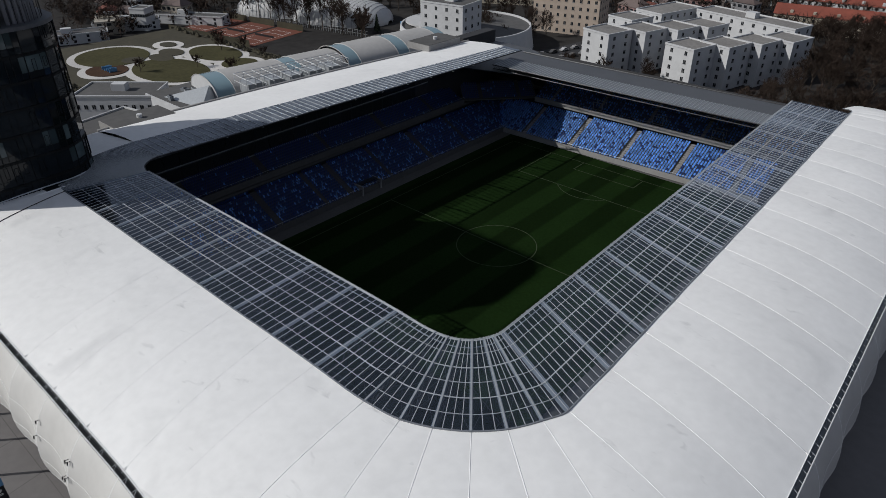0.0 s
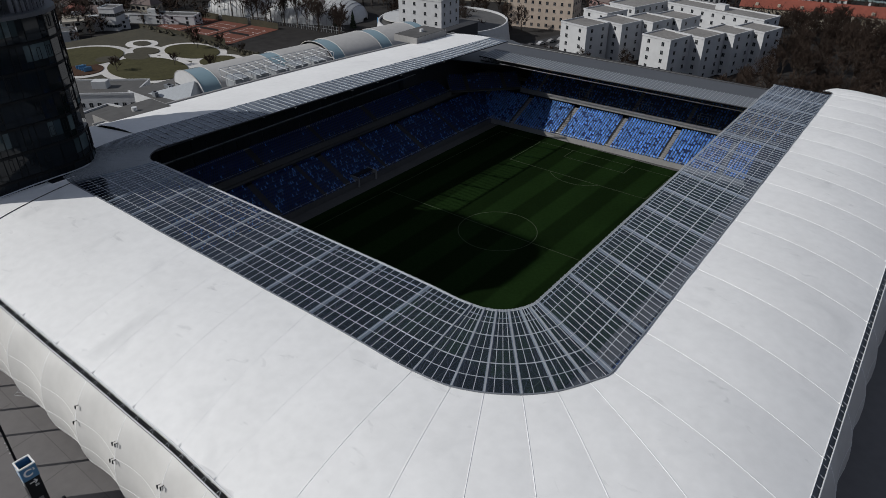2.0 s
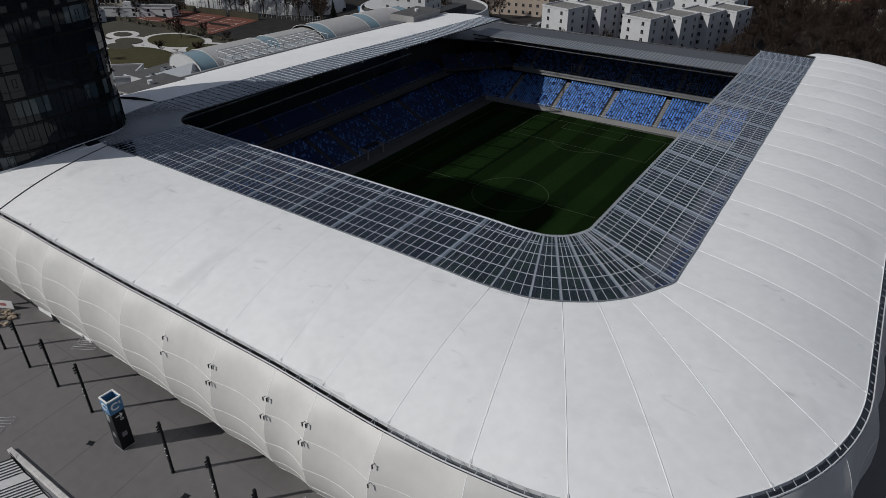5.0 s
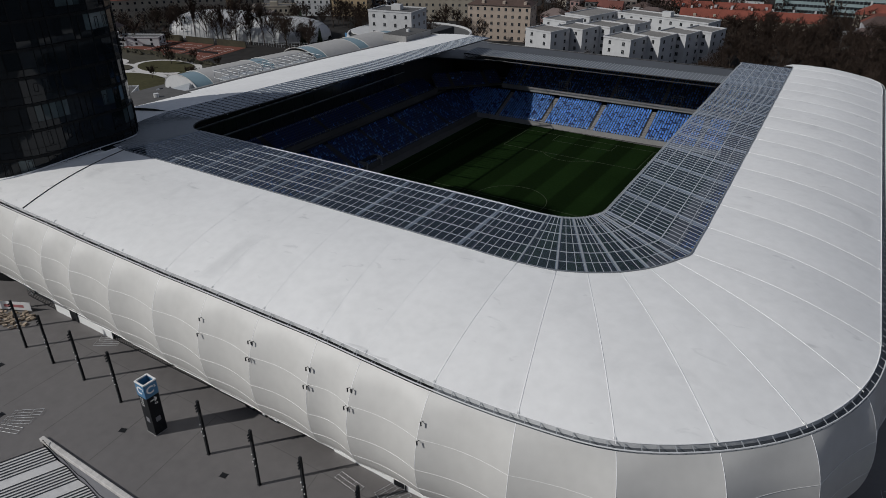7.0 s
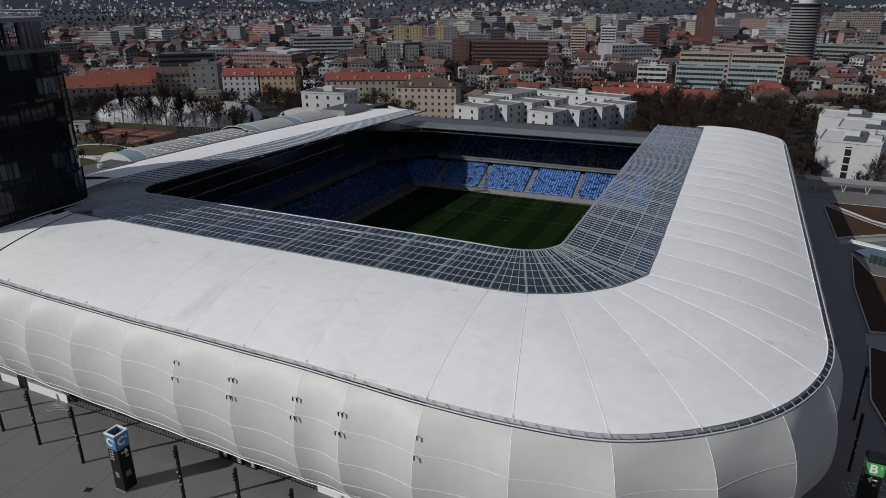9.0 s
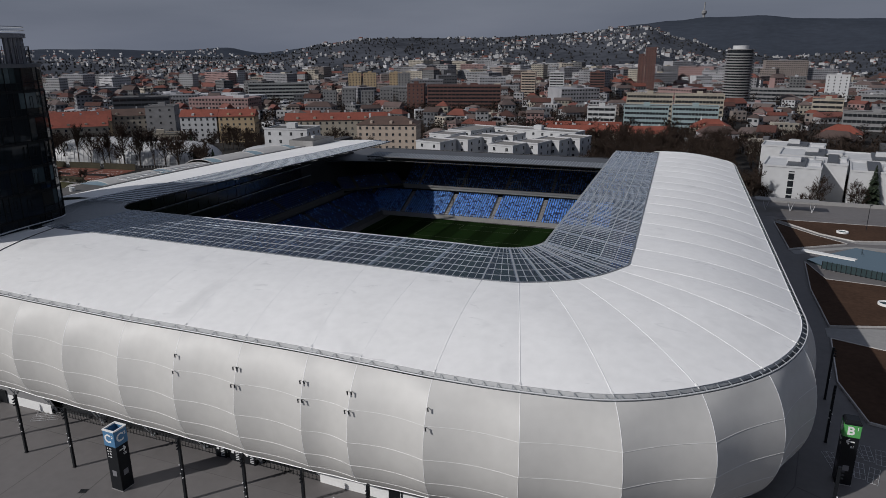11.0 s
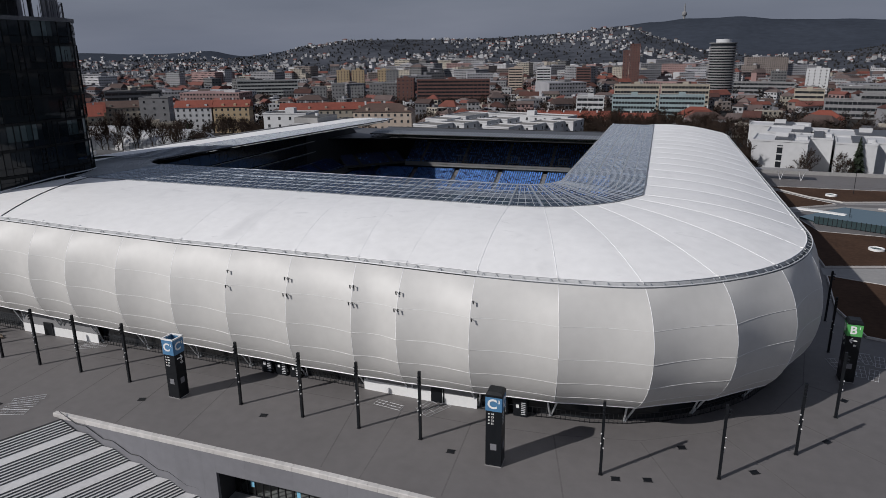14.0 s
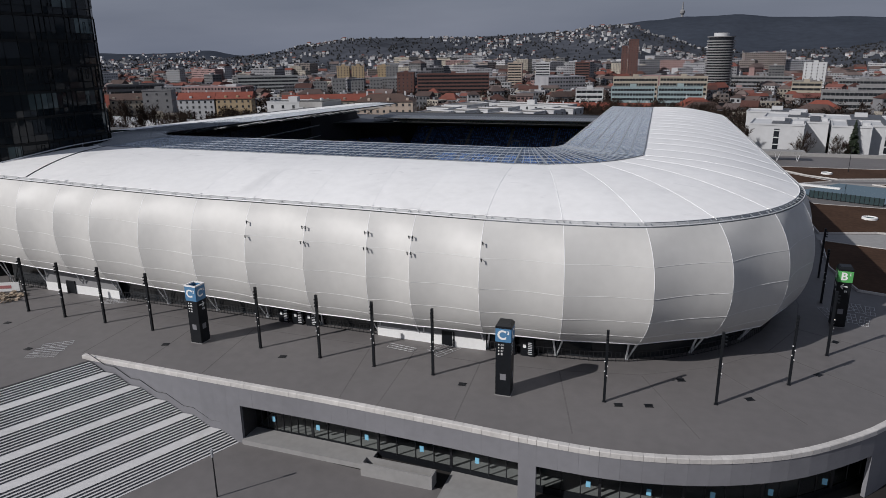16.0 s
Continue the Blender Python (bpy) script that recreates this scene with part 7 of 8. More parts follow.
def court(x, y, w, d, turn):
    ob = tagged(empty("tennis_court", x, y, 0.0, turn), "red clay tennis court with white lines", "tennis court", "tennis courts")
    part("clay", Build().box(-w / 2, w / 2, -d / 2, d / 2, -0.05, 0.05).mesh("clay", "clay"), ob)
    b = Build()
    for lx in (-5.5, 5.5):
        b.box(lx - 0.08, lx + 0.08, -12, 12, 0.054, 0.06)
    for ly in (-12, -6.4, 6.4, 12):
        b.box(-5.42, 5.42, ly - 0.08, ly + 0.08, 0.054, 0.06)
    part("lines", b.mesh("lines", "white"), ob)
    part("net", Build().box(-6.2, 6.2, -0.03, 0.03, 0.05, 1.0).mesh("net", "steel_dark"), ob)
    for s in (-1, 1):
        b = Build().box(-w / 2, w / 2, s * d / 2 - 0.04, s * d / 2 + 0.04, 0, 3.0)
        part("fence", b.mesh("fence", "shrub"), ob, "dark green screen fence")


for k in range(3):
    court(-238 + 19.5 * k, 74 + 2.6 * k, 17.5, 34, 8)


def air_dome(x, y, l, w, h, turn):
    ob = tagged(empty("air_dome", x, y, -0.05, turn), "white ribbed air dome over tennis courts", "air dome", "air domes")
    rows = []
    for i in range(25):
        u = -1 + 2 * i / 24
        s = max(0.02, (1 - abs(u) ** 3.2)) ** 0.5
        rows.append([(u * l / 2, -w / 2 * s * math.cos(math.pi * k / 16), h * s * math.sin(math.pi * k / 16) ** 0.75 + 0.0) for k in range(17)])
    part("skin", Build().grid(rows).mesh("skin", "dome", True), ob)
    for i in range(2, 23, 1):
        part("rib", Build().tube([Vector(p) * 1.003 for p in rows[i]], 0.09, 4).mesh("rib", "render_grey"), ob)


air_dome(-236, 120, 54, 34, 11.5, 28)
air_dome(-199, 128, 54, 34, 10.0, 20)
fence = Build()
for k in range(60):
    x, y = -250 + 1.5 * k, 96 + 0.22 * k
    fence.box(x - 0.05, x + 0.05, y - 0.05, y + 0.05, 0, 3.2)
fence.beam((-250, 96, 3.1), (-160, 109.2, 3.1), 0.06, 0.08).beam((-250, 96, 1.6), (-160, 109.2, 1.6), 0.06, 0.08)
tagged(part("court_fence", fence.mesh("court_fence", "steel")), "tall wire court fence with many posts", "fence", kind="stuff")

# ---- roads and parked cars north of the stadium ----
tagged(part("road_north", Build().prism([(-90, 96), (160, 96), (160, 108), (-90, 112)], -0.045, -0.02).mesh("road_north", "road")), "dark asphalt street behind the stadium", "road", kind="structure")
tagged(part("road_west", Build().prism([(-92, 110), (-78, 110), (-60, 230), (-72, 230)], -0.045, -0.015).mesh("road_west", "road")), "dark asphalt side street", "road", kind="structure")


def car():
    ob = tagged(empty("parked_car"), "parked car with dark windows", "car", "parked cars")
    prof = [(-2.1, 0.35), (-2.1, 0.85), (-1.2, 0.95), (-0.7, 1.42), (0.9, 1.45), (1.5, 0.98), (2.1, 0.8), (2.1, 0.35)]
    b = Build()
    n8 = len(prof)
    b.add([(x, s * 0.86, z) for s in (-1, 1) for x, z in prof], [(i, (i + 1) % n8, n8 + (i + 1) % n8, n8 + i) for i in range(n8)] + [tuple(range(n8 - 1, -1, -1)), tuple(range(n8, 2 * n8))])
    part("body", b.mesh("body", "car"), ob)
    for s in (-1, 1):
        part("side_window", Build().box(-0.75, 0.95, s * 0.87 - 0.01, s * 0.87 + 0.01, 1.0, 1.36).mesh("side_window", "window"), ob)
        for x in (-1.3, 1.35):
            part("wheel", Build().tube([(x, s * 0.7, 0.33), (x, s * 0.9, 0.33)], 0.33, 12).mesh("wheel", "tyre"), ob)
    return ob


car_proto = car()
car_at = [(-84 + 1.6 * k, 132 + 6.2 * k, 78) for k in range(9)] + [(-76 + 1.4 * k, 126 + 6.4 * k, 78) for k in range(8)] + [(-262 + 4.2 * k, 84 - 0.5 * k, 60) for k in range(8)] + [(160 + 5 * k, 300 + 3 * k, 10) for k in range(8)] + [(-74 + 3 * k, 118, 0) for k in range(4)]
for k, (x, y, t) in enumerate(car_at):
    m = pose(x, y, -0.02 if y > 0 else 0, 0, 0, t + random.uniform(-4, 4))
    if k == 0:
        car_proto.matrix_basis = m
    else:
        copy_thing(car_proto, m)


# ---- trees ----
def bare_tree(seed, h, spread, slim=1.0):
    """Meshes of a leafless tree: trunk with limbs, and a crown of fine twigs."""
    rng = random.Random(seed)
    t, c = Build(), Build()
    trunk = [Vector((0, 0, -0.1))]
    for k in range(1, 5):
        trunk.append(Vector((rng.uniform(-0.25, 0.25) * k * 0.5, rng.uniform(-0.25, 0.25) * k * 0.5, h * 0.62 * k / 4)))
    t.tube(trunk, 0.028 * h * slim, 6, radius_end=0.010 * h * slim)

    def grow(b, p, d, length, r, level):
        pts = [p]
        segs = (3, 2, 1)[level]
        for k in range(segs):
            d = (d + Vector((rng.uniform(-0.25, 0.25), rng.uniform(-0.25, 0.25), rng.uniform(-0.05, 0.22)))).normalized()
            pts.append(pts[-1] + d * length / segs)
        b.tube(pts, r, 4 if level == 0 else 3, radius_end=r * 0.45, cap=False)
        n = (5, 5, 7)[level]
        for k in range(n):
            f = (0.3 + 0.7 * (k + rng.random()) / n) * segs
            i = min(segs - 1, int(f))
            q = pts[i].lerp(pts[i + 1], min(1.0, f - i))
            side = Vector((rng.uniform(-1, 1), rng.uniform(-1, 1), rng.uniform(-0.1, 0.7))).normalized()
            nd = (d * 0.6 + side * 0.75 * (spread if level < 2 else 1)).normalized()
            nl = length * rng.uniform(0.45, 0.65)
            if level < 2:
                grow(t if level == 0 and k < 2 else c, q, nd, nl, max(0.035, r * 0.5), level + 1)
            else:                        # a tapered twig
                e = nd.cross(Vector((rng.uniform(-1, 1), rng.uniform(-1, 1), rng.uniform(-1, 1)))).normalized() * 0.065
                c.add([q - e, q + e, q + nd * nl * 1.25], [(0, 1, 2)])

    n_limb = 8
    for k in range(n_limb):
        f = 0.30 + 0.70 * k / n_limb
        i, w = int(f * 3.999), f * 4 - int(f * 3.999)
        p = trunk[i].lerp(trunk[i + 1], min(1, w))
        a = 2.4 * k + rng.uniform(-0.4, 0.4)
        d = Vector((math.cos(a) * spread, math.sin(a) * spread, 0.9 + 0.5 * f)).normalized()
        grow(t, p, d, h * rng.uniform(0.34, 0.46) * (1.15 - 0.35 * f), 0.010 * h * slim, 0)
    return t.mesh("trunk", "bark"), c.mesh("crown", "twig")


TREES = [bare_tree(1, 12, 0.85), bare_tree(2, 14, 0.7), bare_tree(3, 10, 1.0), bare_tree(4, 18, 0.22, 0.7), bare_tree(5, 8, 1.0)]
TREE_LABEL = ["bare winter tree with a spreading brown crown", "tall bare winter tree", "small bare tree with a broad crown", "tall slim bare poplar", "low bare garden tree"]


def plant(x, y, kind, s=1.0, z=-0.05):
    ob = tagged(empty("bare_tree", x, y, z), TREE_LABEL[kind], "tree", "bare trees")
    ob.matrix_basis = pose(x, y, z, 0, 0, random.uniform(0, 360)) @ Matrix.Scale(s, 4)
    part("trunk", TREES[kind][0], ob)
    part("crown", TREES[kind][1], ob)


rt = random.Random(21)


FAR_WOOD = []


def wood(x0, x1, y0, y1, step, kinds=(0, 1, 2), skip=lambda x, y: False, s=(0.8, 1.2), far=False):
    y = y0
    while y < y1:
        x = x0
        while x < x1:
            px, py = x + rt.uniform(-step, step) * 0.45, y + rt.uniform(-step, step) * 0.45
            if not skip(px, py):
                if far:
                    FAR_WOOD.append((px, py, 11.5 * rt.uniform(*s)))
                else:
                    plant(px, py, rt.choice(kinds), rt.uniform(*s))
            x += step
        y += step


near_white = lambda x, y: x < 14 and y < 215
wood(0, 82, 118, 250, 9.2, (0, 1, 2, 1), lambda x, y: near_white(x, y) and x < 14 + (y - 170) * 0.05 or (y > 250), (0.75, 1.15))
wood(14, 80, 108, 118, 8.0, (0, 2, 4))
for x, y, k in ((-232, 100, 3), (-228, 104, 1), (-212, 101, 3), (-206, 104, 3), (-200, 106, 1), (-196, 104, 3), (-190, 107, 3), (-184, 108, 1), (-178, 110, 0), (-170, 112, 0), (-163, 110, 2), (-245, 100, 1), (-252, 104, 0), (-258, 96, 1), (-215, 100, 0), (-205, 100, 0), (-158, 104, 0), (-174, 106, 1)):
    plant(x, y, k, rt.uniform(0.9, 1.2))
wood(-300, -232, 110, 150, 8.0, s=(0.9, 1.25), far=True)
wood(-205, -95, 140, 205, 13.0, (0, 2, 2, 1), lambda x, y: (x + 87) ** 2 + (y - 184) ** 2 < 400 or (x + 186) ** 2 + (y - 128) ** 2 < 900 or y > 195 + 0.3 * (x + 100) + 20, s=(0.7, 1.0))
wood(-100, 75, 222, 254, 9.0, s=(0.7, 1.05), far=True)
wood(-110, 120, 276, 308, 9.0, s=(0.7, 1.05), far=True)
wood(70, 140, 240, 300, 9.0, s=(0.6, 1.0), far=True)
wood(-200, 10, 325, 440, 13.0, s=(0.6, 0.95), far=True)
wood(-250, -165, 148, 186, 11.0, (0, 1, 2), lambda x, y: abs(x + 240) < 14 and y > 158 or (x + 186) ** 2 + (y - 128) ** 2 < 700, s=(0.6, 0.9))
wood(86, 180, 180, 290, 10.0, s=(0.7, 1.1), far=True)
wood(-320, -262, 30, 100, 9.0, s=(0.9, 1.3), far=True)
for x, y in ((-62, 126), (-46, 126), (-31, 132), (-28, 128), (84, 112), (97, 108), (101, 110), (112, 106), (136, 106), (140, 108), (-66, 150), (-70, 170), (113, 130), (117, 140), (80, 130), (84, 140), (86, 155)):
    plant(x, y, rt.choice((0, 2, 4)), rt.uniform(0.7, 1.0))
for x, y in ((-168, 26), (-178, 8), (-150, 30), (-182, 46), (-160, 52), (-176, 53), (-192, 52), (-200, 54)):
    plant(x, y, 4, rt.uniform(0.5, 0.8), 2.85)


def conifer(x, y, h):
    ob = tagged(empty("conifer", x, y, -0.05), "tall dark green spruce with drooping branches", "tree")
    part("trunk", Build().tube([(0, 0, 0), (0, 0, h)], 0.22, 6, radius_end=0.03).mesh("trunk", "bark"), ob)
    b = Build()
    rng = random.Random(int(h * 7))
    for k in range(420):
        f = (k + 0.5) / 420
        z = 1.2 + (h - 1.2) * f
        r = (h * 0.22) * (1 - f) ** 0.85 * rng.uniform(0.55, 1.1) + 0.12
        a = rng.uniform(0, 2 * math.pi)
        d = Vector((math.cos(a), math.sin(a), 0))
        s = Vector((-d.y, d.x, 0)) * (0.14 + 0.22 * r)
        tip = d * r + Vector((0, 0, z - 0.28 * r))
        m1 = d * r * 0.55 + Vector((0, 0, z + 0.02))
        b.add([Vector((0, 0, z)), m1 + s, tip, m1 - s, m1 + Vector((0, 0, -0.25))], [(0, 1, 2, 3), (0, 4, 2), (1, 4, 3)])
    part("crown", b.mesh("crown", "needle"), ob, "dark green needles")


conifer(117.0, 109.0, 18.0)
conifer(-172.0, 116.0, 11.0)
conifer(-164.0, 119.0, 9.0)
conifer(-196.0, 141.0, 12.0)
conifer(40.0, 236.0, 12.0)

# hedges and shrubs along the park
b = Build()
for k in range(900):
    x, y = rt.uniform(-235, -150), rt.uniform(52, 60) if k % 2 else rt.uniform(-24, -16)
    s = rt.uniform(0.5, 1.3)
    a = rt.uniform(0, 3.1)
    z = 2.85 if y < 55 else 0
    v = [Vector((math.cos(a + q * 1.57) * s, math.sin(a + q * 1.57) * s, z + rt.uniform(0.2, 0.7))) + Vector((x, y, 0)) for q in range(4)]
    b.add(v + [Vector((x, y, z + s * 1.5))], [(0, 1, 4), (1, 2, 4), (2, 3, 4), (3, 0, 4)])
tagged(part("shrubs", b.mesh("shrubs", "shrub")), "low brown winter shrubs in long beds", "shrubs", kind="stuff")


# ---- the far city and the hills ----
def bearing_dir(deg):
    """A level direction; degrees left of north."""
    return Vector((-math.sin(radians(deg)), math.cos(radians(deg)), 0))


EYE0 = Vector((60.0, -156.0, 51.0))


def profile(table, deg):
    for (a, va), (c, vc) in zip(table, table[1:]):
        if a >= deg >= c:
            f = (a - deg) / (a - c)
            f = f * f * (3 - 2 * f)
            return va + (vc - va) * f
    return table[0][1] if deg > table[0][0] else table[-1][1]


# elevation of the ridge over the eye's level, in degrees, by bearing
FAR_RIDGE = [(80, 0.3), (55, 0.1), (46, 0.09), (43, -0.03), (40, 0.05), (38, 0.2), (35.4, -0.25), (31, 0.2), (25, 0.6), (18, 0.8), (13, 1.0), (9.6, 1.2), (5.3, 1.75), (3, 2.0), (0.5, 2.21), (-3, 2.28), (-6.7, 2.0), (-10, 1.93), (-13, 1.75), (-25, 1.5), (-45, 1.0), (-70, 0.5)]
NEAR_RIDGE = [(80, -0.4), (55, -0.6), (45, -0.5), (38, -0.5), (34, -0.35), (30.6, 0.45), (27, 0.85), (22, 0.9), (17, 0.9), (13, 1.0), (9.6, 1.2), (6.5, 1.6), (4.5, 1.65), (2, 0.7), (-1, -0.2), (-5, -0.6), (-10, -0.3), (-14, 0.2), (-18, 0.4), (-30, 0.2), (-60, 0.0)]


def hill(name, table, r0, r1, r2, key, label, rough, degs=(80, -70)):
    rows = []
    n = 260
    for k in range(n + 1):
        deg = degs[0] + (degs[1] - degs[0]) * k / n
        d = bearing_dir(deg)
        top = EYE0.z + r1 * math.tan(radians(profile(table, deg)))
        row = []
        for j in range(15):
            f = j / 10
            if f <= 1:
                r = r0 + (r1 - r0) * f
                z = -1 + (top + 1) * (0.25 * f + 0.75 * f * f * (3 - 2 * f) * 1.0)
            else:
                r = r1 + (r2 - r1) * (f - 1) / 0.4
                z = top - (top * 0.8) * ((f - 1) / 0.4) ** 1.5
            p = Vector((EYE0.x, EYE0.y, 0)) + d * r
            z += rough * f * (noise.noise(p * 0.006) * 1.0 + noise.noise(p * 0.02) * 0.45) * (1 if f < 1 else 0.5)
            row.append(Vector((p.x, p.y, z)))
        rows.append(row)
    tagged(part(name, Build().grid([r[::-1] for r in rows]).mesh(name, key, True)), label, "hill", kind="structure")
    return rows


far_rows = hill("hill_far", FAR_RIDGE, 2600, 3700, 4300, "hill_far", "far wooded ridge under the sky, tinted blue-grey with haze", 9)
near_rows = hill("hill_near", NEAR_RIDGE, 1250, 2300, 2900, "hill", "hillside with scattered houses, tinted blue-grey with haze", 6)


def house_cloud(name, label, places, seed, wall_key="far_wall", glaze_share=1.0, tiled=0.6):
    """Many small gabled and flat houses: walls with single windows, roofs apart."""
    rng = random.Random(seed)
    wb, rb = Build(), Build()
    for p, size, tall in places:
        w, d, h = size * rng.uniform(0.7, 1.6), size * rng.uniform(0.6, 0.9), tall * rng.uniform(0.7, 1.4)
        m = Matrix.Translation(p) @ pose(0, 0, 0, 0, 0, rng.uniform(-40, 40))
        wb.box(-w / 2, w / 2, -d / 2, d / 2, -4, h, 0, m)
        if size < 20 and rng.random() < tiled:
            o = len(rb.v)
            gable(rb, w, d, h, size * rng.uniform(0.2, 0.32), 0, 0.5, hip=rng.choice((0.0, d / 2)))
            for i in range(o, len(rb.v)):
                rb.v[i] = tuple(m @ Vector(rb.v[i]))
        else:                            # stair head and low upstand on a flat roof
            o = rng.uniform(-0.3, 0.2) * w
            wb.box(o, o + w * 0.18, -d * 0.2, d * 0.2, h, h + 1.8, 0, m)
        if rng.random() > glaze_share:
            continue
        nf, nb = max(1, int(h / 3)), max(2, int(w / 2.9))
        ns = max(1, int(d / 3.2))
        fh = h / nf
        for f in range(nf):
            z = f * fh + fh * 0.32
            for k in range(nb):
                q = -w / 2 + w * (k + 0.5) / nb
                hw = w / nb * rng.choice((0.22, 0.26, 0.34))
                wb.add([m @ Vector(v) for v in ((q - hw, -d / 2 - 0.06, z), (q + hw, -d / 2 - 0.06, z), (q + hw, -d / 2 - 0.06, z + fh * 0.42), (q - hw, -d / 2 - 0.06, z + fh * 0.42))], [(0, 1, 2, 3)], 1)
            for k in range(ns):
                q, hw = -d / 2 + d * (k + 0.5) / ns, d / ns * 0.24
                wb.add([m @ Vector(v) for v in ((w / 2 + 0.06, q - hw, z), (w / 2 + 0.06, q + hw, z), (w / 2 + 0.06, q + hw, z + fh * 0.42), (w / 2 + 0.06, q - hw, z + fh * 0.42))], [(0, 1, 2, 3)], 1)
    tagged(part(name + "_walls", wb.mesh(name + "_walls", [wall_key, "window"])), label, "houses", kind="stuff")
    if rb.v:
        tagged(part(name + "_roofs", rb.mesh(name + "_roofs", "far_roof")), "brown and red tiled roofs of far houses", "roofs", kind="stuff")


rh = random.Random(8)
places = []
while len(places) < 3300:
    k, j = rh.uniform(0, 259.9), min(9.2, abs(rh.gauss(0.0, 4.6)) + 0.2)
    a, f = near_rows[int(k)], k - int(k)
    p = a[int(j)].lerp(a[int(j) + 1], j - int(j))
    q = near_rows[int(k) + 1][int(j)].lerp(near_rows[int(k) + 1][int(j) + 1], j - int(j))
    p = p.lerp(q, f)
    if noise.noise(p * 0.0035) * 1.3 + noise.noise(p * 0.011) * 0.5 + 0.12 < rh.random() * 0.75:
        continue
    places.append((p, rh.choice((4.5, 6, 7, 9)), rh.choice((3.5, 4, 5, 6))))
house_cloud("hillside_houses", "pale villas scattered over the hillside", places, 2, "villa_wall", 0.35, 0.4)
far_places = []
while len(far_places) < 450:
    k, j = rh.uniform(30, 110), rh.uniform(0.5, 8.0)
    p = far_rows[int(k)][int(j)].lerp(far_rows[int(k) + 1][int(j) + 1], j - int(j))
    if noise.noise(p * 0.003) > -0.1:
        far_places.append((p, rh.choice((7, 9, 12)), rh.choice((5, 6, 7))))
house_cloud("ridge_houses", "pale villas on the far slopes", far_places, 6, "villa_wall", 0.0, 0.3)
# terraces of flats low on the slope
places = []
for k in range(150):
    deg = rh.uniform(-6, 24)
    p = Vector((EYE0.x, EYE0.y, 0)) + bearing_dir(deg) * rh.uniform(1150, 1480)
    places.append((Vector((p.x, p.y, rh.uniform(0, 12))), rh.choice((24, 30, 40)), rh.choice((12, 14, 18))))
house_cloud("terrace_flats", "white stepped terraces of flats below the hill", places, 3)
# the plain of roofs between the near buildings and the hills
clear = [(-150, 458, 50), (-196, 452, 20), (-330, 600, 40), (-290, 618, 40), (-387, 507, 45), (-260, 467, 50), (-129, 622, 22), (-98, 629, 22), (-54, 636, 22), (-12, 792, 28), (23, 353, 30), (56, 354, 30), (21, 403, 30), (57, 404, 30), (88, 565, 30), (-9, 360, 24), (-18, 316, 34), (66, 322, 24), (140, 316, 28), (8, 262, 40), (172, 392, 34), (216, 578, 34), (191, 684, 26), (154, 477, 24), (-152, 222, 42), (-87, 184, 24), (-212, 204, 18), (-233, 194, 18), (-272, 204, 18), (-292, 192, 22), (-306, 166, 26), (-262, 186, 28), (-285, 128, 40), (137, 670, 36), (210, 460, 30), (250, 520, 32)]
places = []
tries = 0
while len(places) < 2300 and tries < 30000:
    tries += 1
    deg, r = rh.uniform(-34, 62), 380 + 1000 * rh.random() ** 0.8
    p = Vector((EYE0.x, EYE0.y, 0)) + bearing_dir(deg) * r
    if p.y < 225 and p.x > -235 or any((p.x - x) ** 2 + (p.y - y) ** 2 < (q + 8) ** 2 for x, y, q in clear):
        continue
    if any((p.x - x) ** 2 + (p.y - y) ** 2 < (q * 0.6) ** 2 and y > p.y for x, y, q in clear):
        continue
    big = rh.random() < 0.08 and r > 620
    places.append((Vector((p.x, p.y, 0)), rh.choice((16, 22, 30, 40)) if big else rh.choice((8, 10, 12, 15)), rh.choice((9, 13, 17, 21)) if big else rh.choice((5, 6, 7, 9))))
house_cloud("town_houses", "dense town houses and flats across the plain", places, 4)

# clumps of bare street trees across the plain and on the slopes
tc = Build()


def bare_crown(x, y, z, h, n, thin):
    """A leafless far tree: a trunk and many tapered twigs fanning from it."""
    e = Vector((h * 0.03, 0, 0))
    o = Vector((x, y, z))
    tc.add([o - e, o + e, o + Vector((0, 0, h * 0.7))], [(0, 1, 2)])
    w = h * thin
    for k in range(n):
        f = rh.uniform(0.25, 0.75)
        q = o + Vector((rh.gauss(0, h * 0.12), rh.gauss(0, h * 0.12), h * f))
        a2 = rh.uniform(0, 6.283)
        d2 = Vector((math.cos(a2), math.sin(a2), rh.uniform(0.1, 1.1))).normalized()
        s2 = Vector((-d2.y, d2.x, rh.uniform(-0.6, 0.6))).normalized() * w
        tc.add([q - s2, q + s2, q + d2 * h * rh.uniform(0.2, 0.42)], [(0, 1, 2)])


scrub = Build()


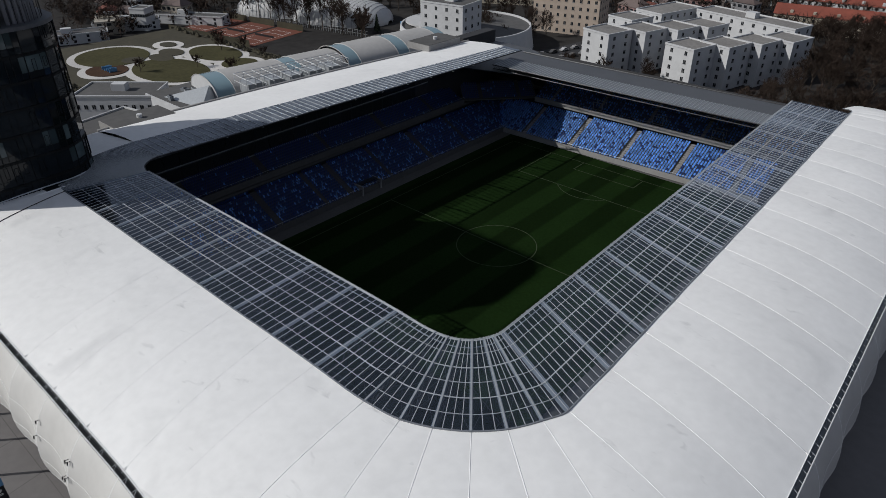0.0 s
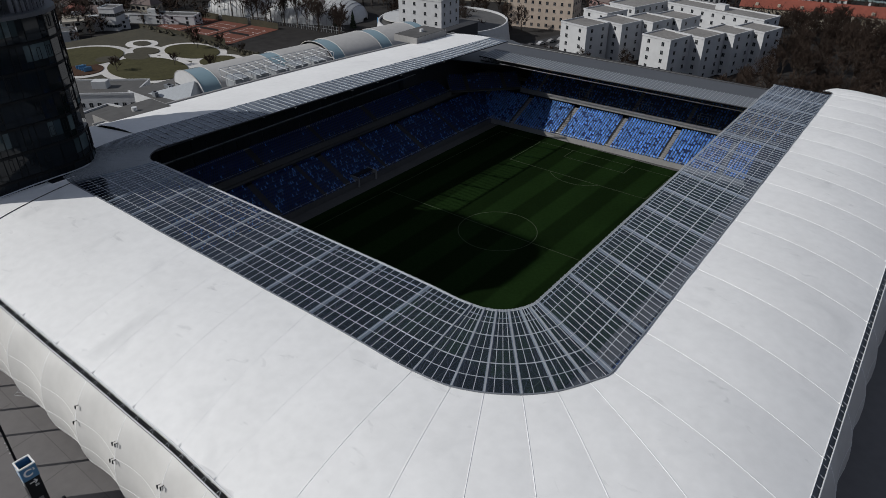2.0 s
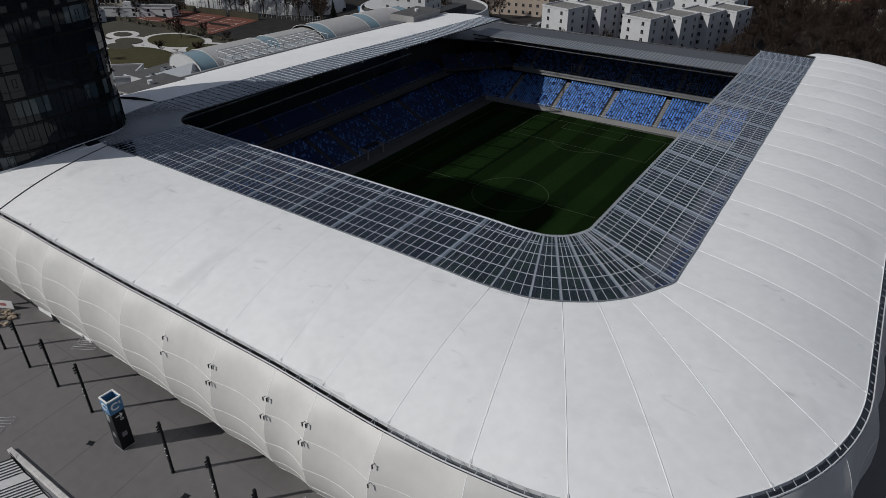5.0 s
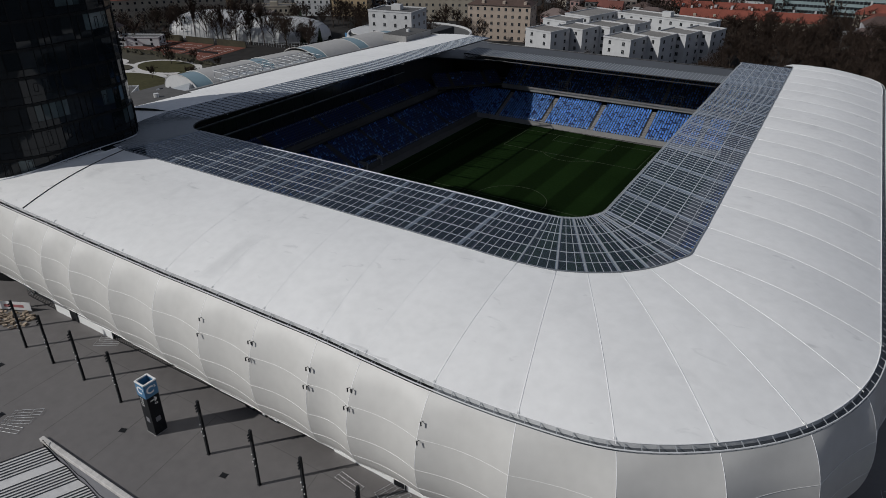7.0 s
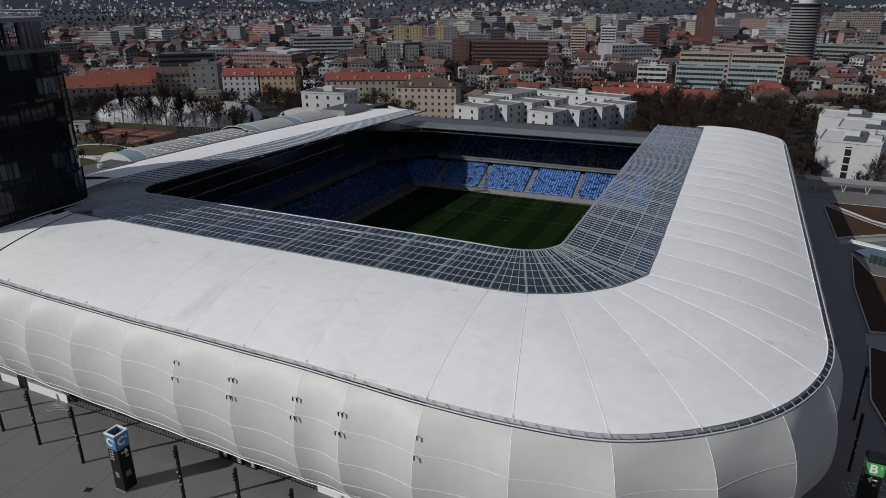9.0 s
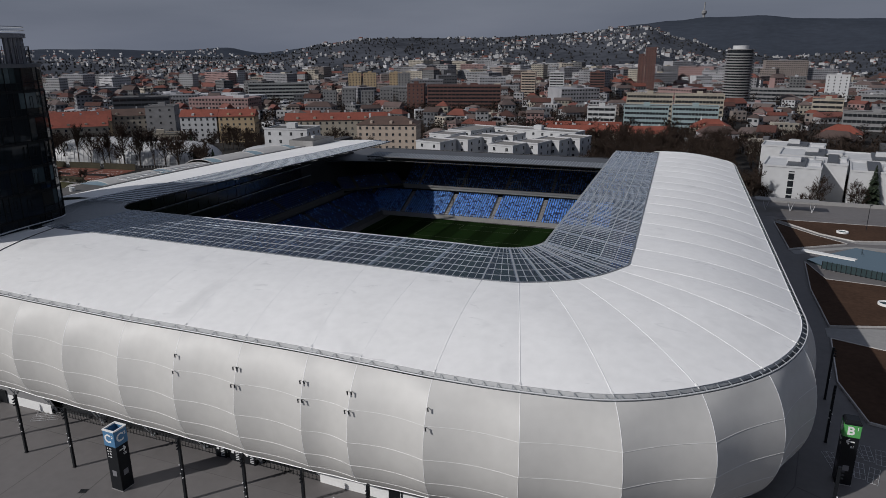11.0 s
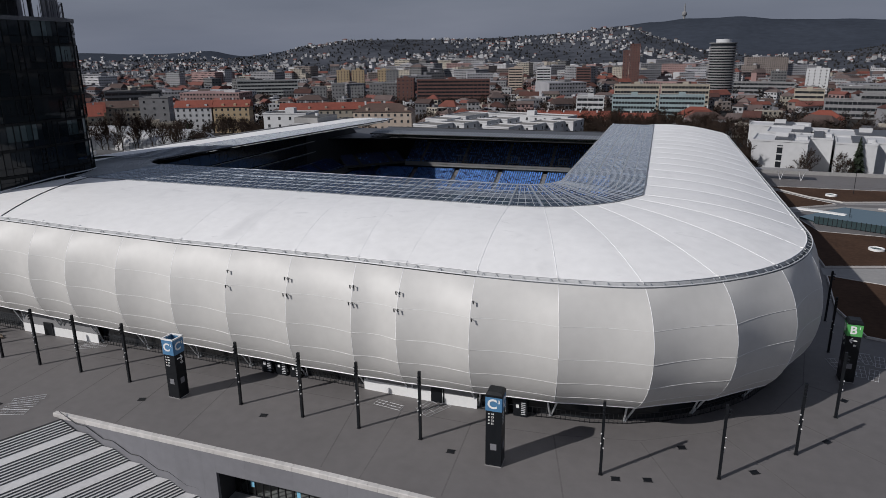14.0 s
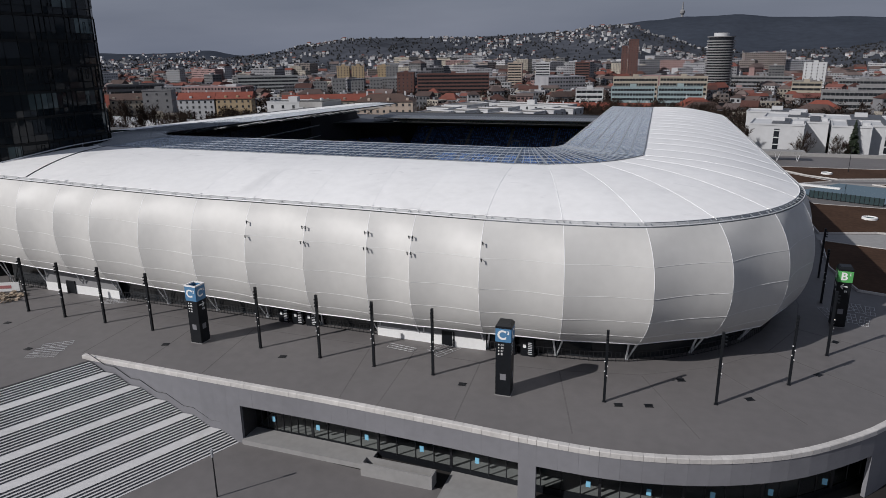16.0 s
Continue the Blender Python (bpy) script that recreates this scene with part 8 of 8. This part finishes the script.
def bush(x, y, z, h):
    """A far tree on the slope: overlapping upright sprays round a stem, ragged at the top."""
    o = Vector((x, y, z))
    for k in range(7):
        a2 = k * 0.9 + rh.uniform(-0.4, 0.4)
        d2 = Vector((math.cos(a2), math.sin(a2), 0))
        s2 = Vector((-d2.y, d2.x, 0)) * h * rh.uniform(0.16, 0.28)
        q = o + d2 * h * rh.uniform(0.05, 0.3)
        top = q + d2 * h * rh.uniform(0.0, 0.15) + Vector((0, 0, h * rh.uniform(0.5, 1.0)))
        mid = Vector((0, 0, h * rh.uniform(0.3, 0.5)))
        scrub.add([q - s2 * 0.4, q + s2 * 0.4, q + s2 + mid, top, q - s2 + mid], [(0, 1, 2, 3, 4)])


for k in range(4400):
    deg, r = rh.uniform(-34, 62), 330 + 1050 * rh.random() ** (0.8 if k < 2800 else 1.7)
    p = Vector((EYE0.x, EYE0.y, 0)) + bearing_dir(deg) * r
    if p.y < 225 and p.x > -235:
        continue
    bare_crown(p.x, p.y, 0.0, rh.uniform(3.0, 6.5) * 1.8, 24, 0.05)
for k in range(9000):
    q, j = rh.uniform(0, 259.9), rh.uniform(0, 9.9)
    p = near_rows[int(q)][int(j)].lerp(near_rows[int(q)][int(j) + 1], j - int(j))
    p = p.lerp(near_rows[int(q) + 1][int(j)].lerp(near_rows[int(q) + 1][int(j) + 1], j - int(j)), q - int(q))
    bush(p.x, p.y, p.z - 1.0, rh.uniform(3.5, 8.0))
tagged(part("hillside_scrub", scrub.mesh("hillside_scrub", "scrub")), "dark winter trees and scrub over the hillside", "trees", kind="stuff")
for x, y, h in FAR_WOOD:
    bare_crown(x, y, -0.05, h, 90, 0.016)
tagged(part("far_trees", tc.mesh("far_trees", "twig")), "bare brown street trees and copses of the far city", "trees", kind="stuff")

# the mast on the ridge
ob = tagged(empty("television_mast", 15.0, 3560.0, 183.0), "slim television tower on the far ridge", "tower")
part("shaft", Build().tube([(0, 0, -10), (0, 0, 30), (0, 0, 45), (0, 0, 82)], 7.0, 8, radius_end=2.2).mesh("shaft", "render_grey"), ob)
part("pod", Build().lathe([(6, 22), (12, 30), (12, 40), (5, 46)], 16).mesh("pod", "render_grey"), ob)
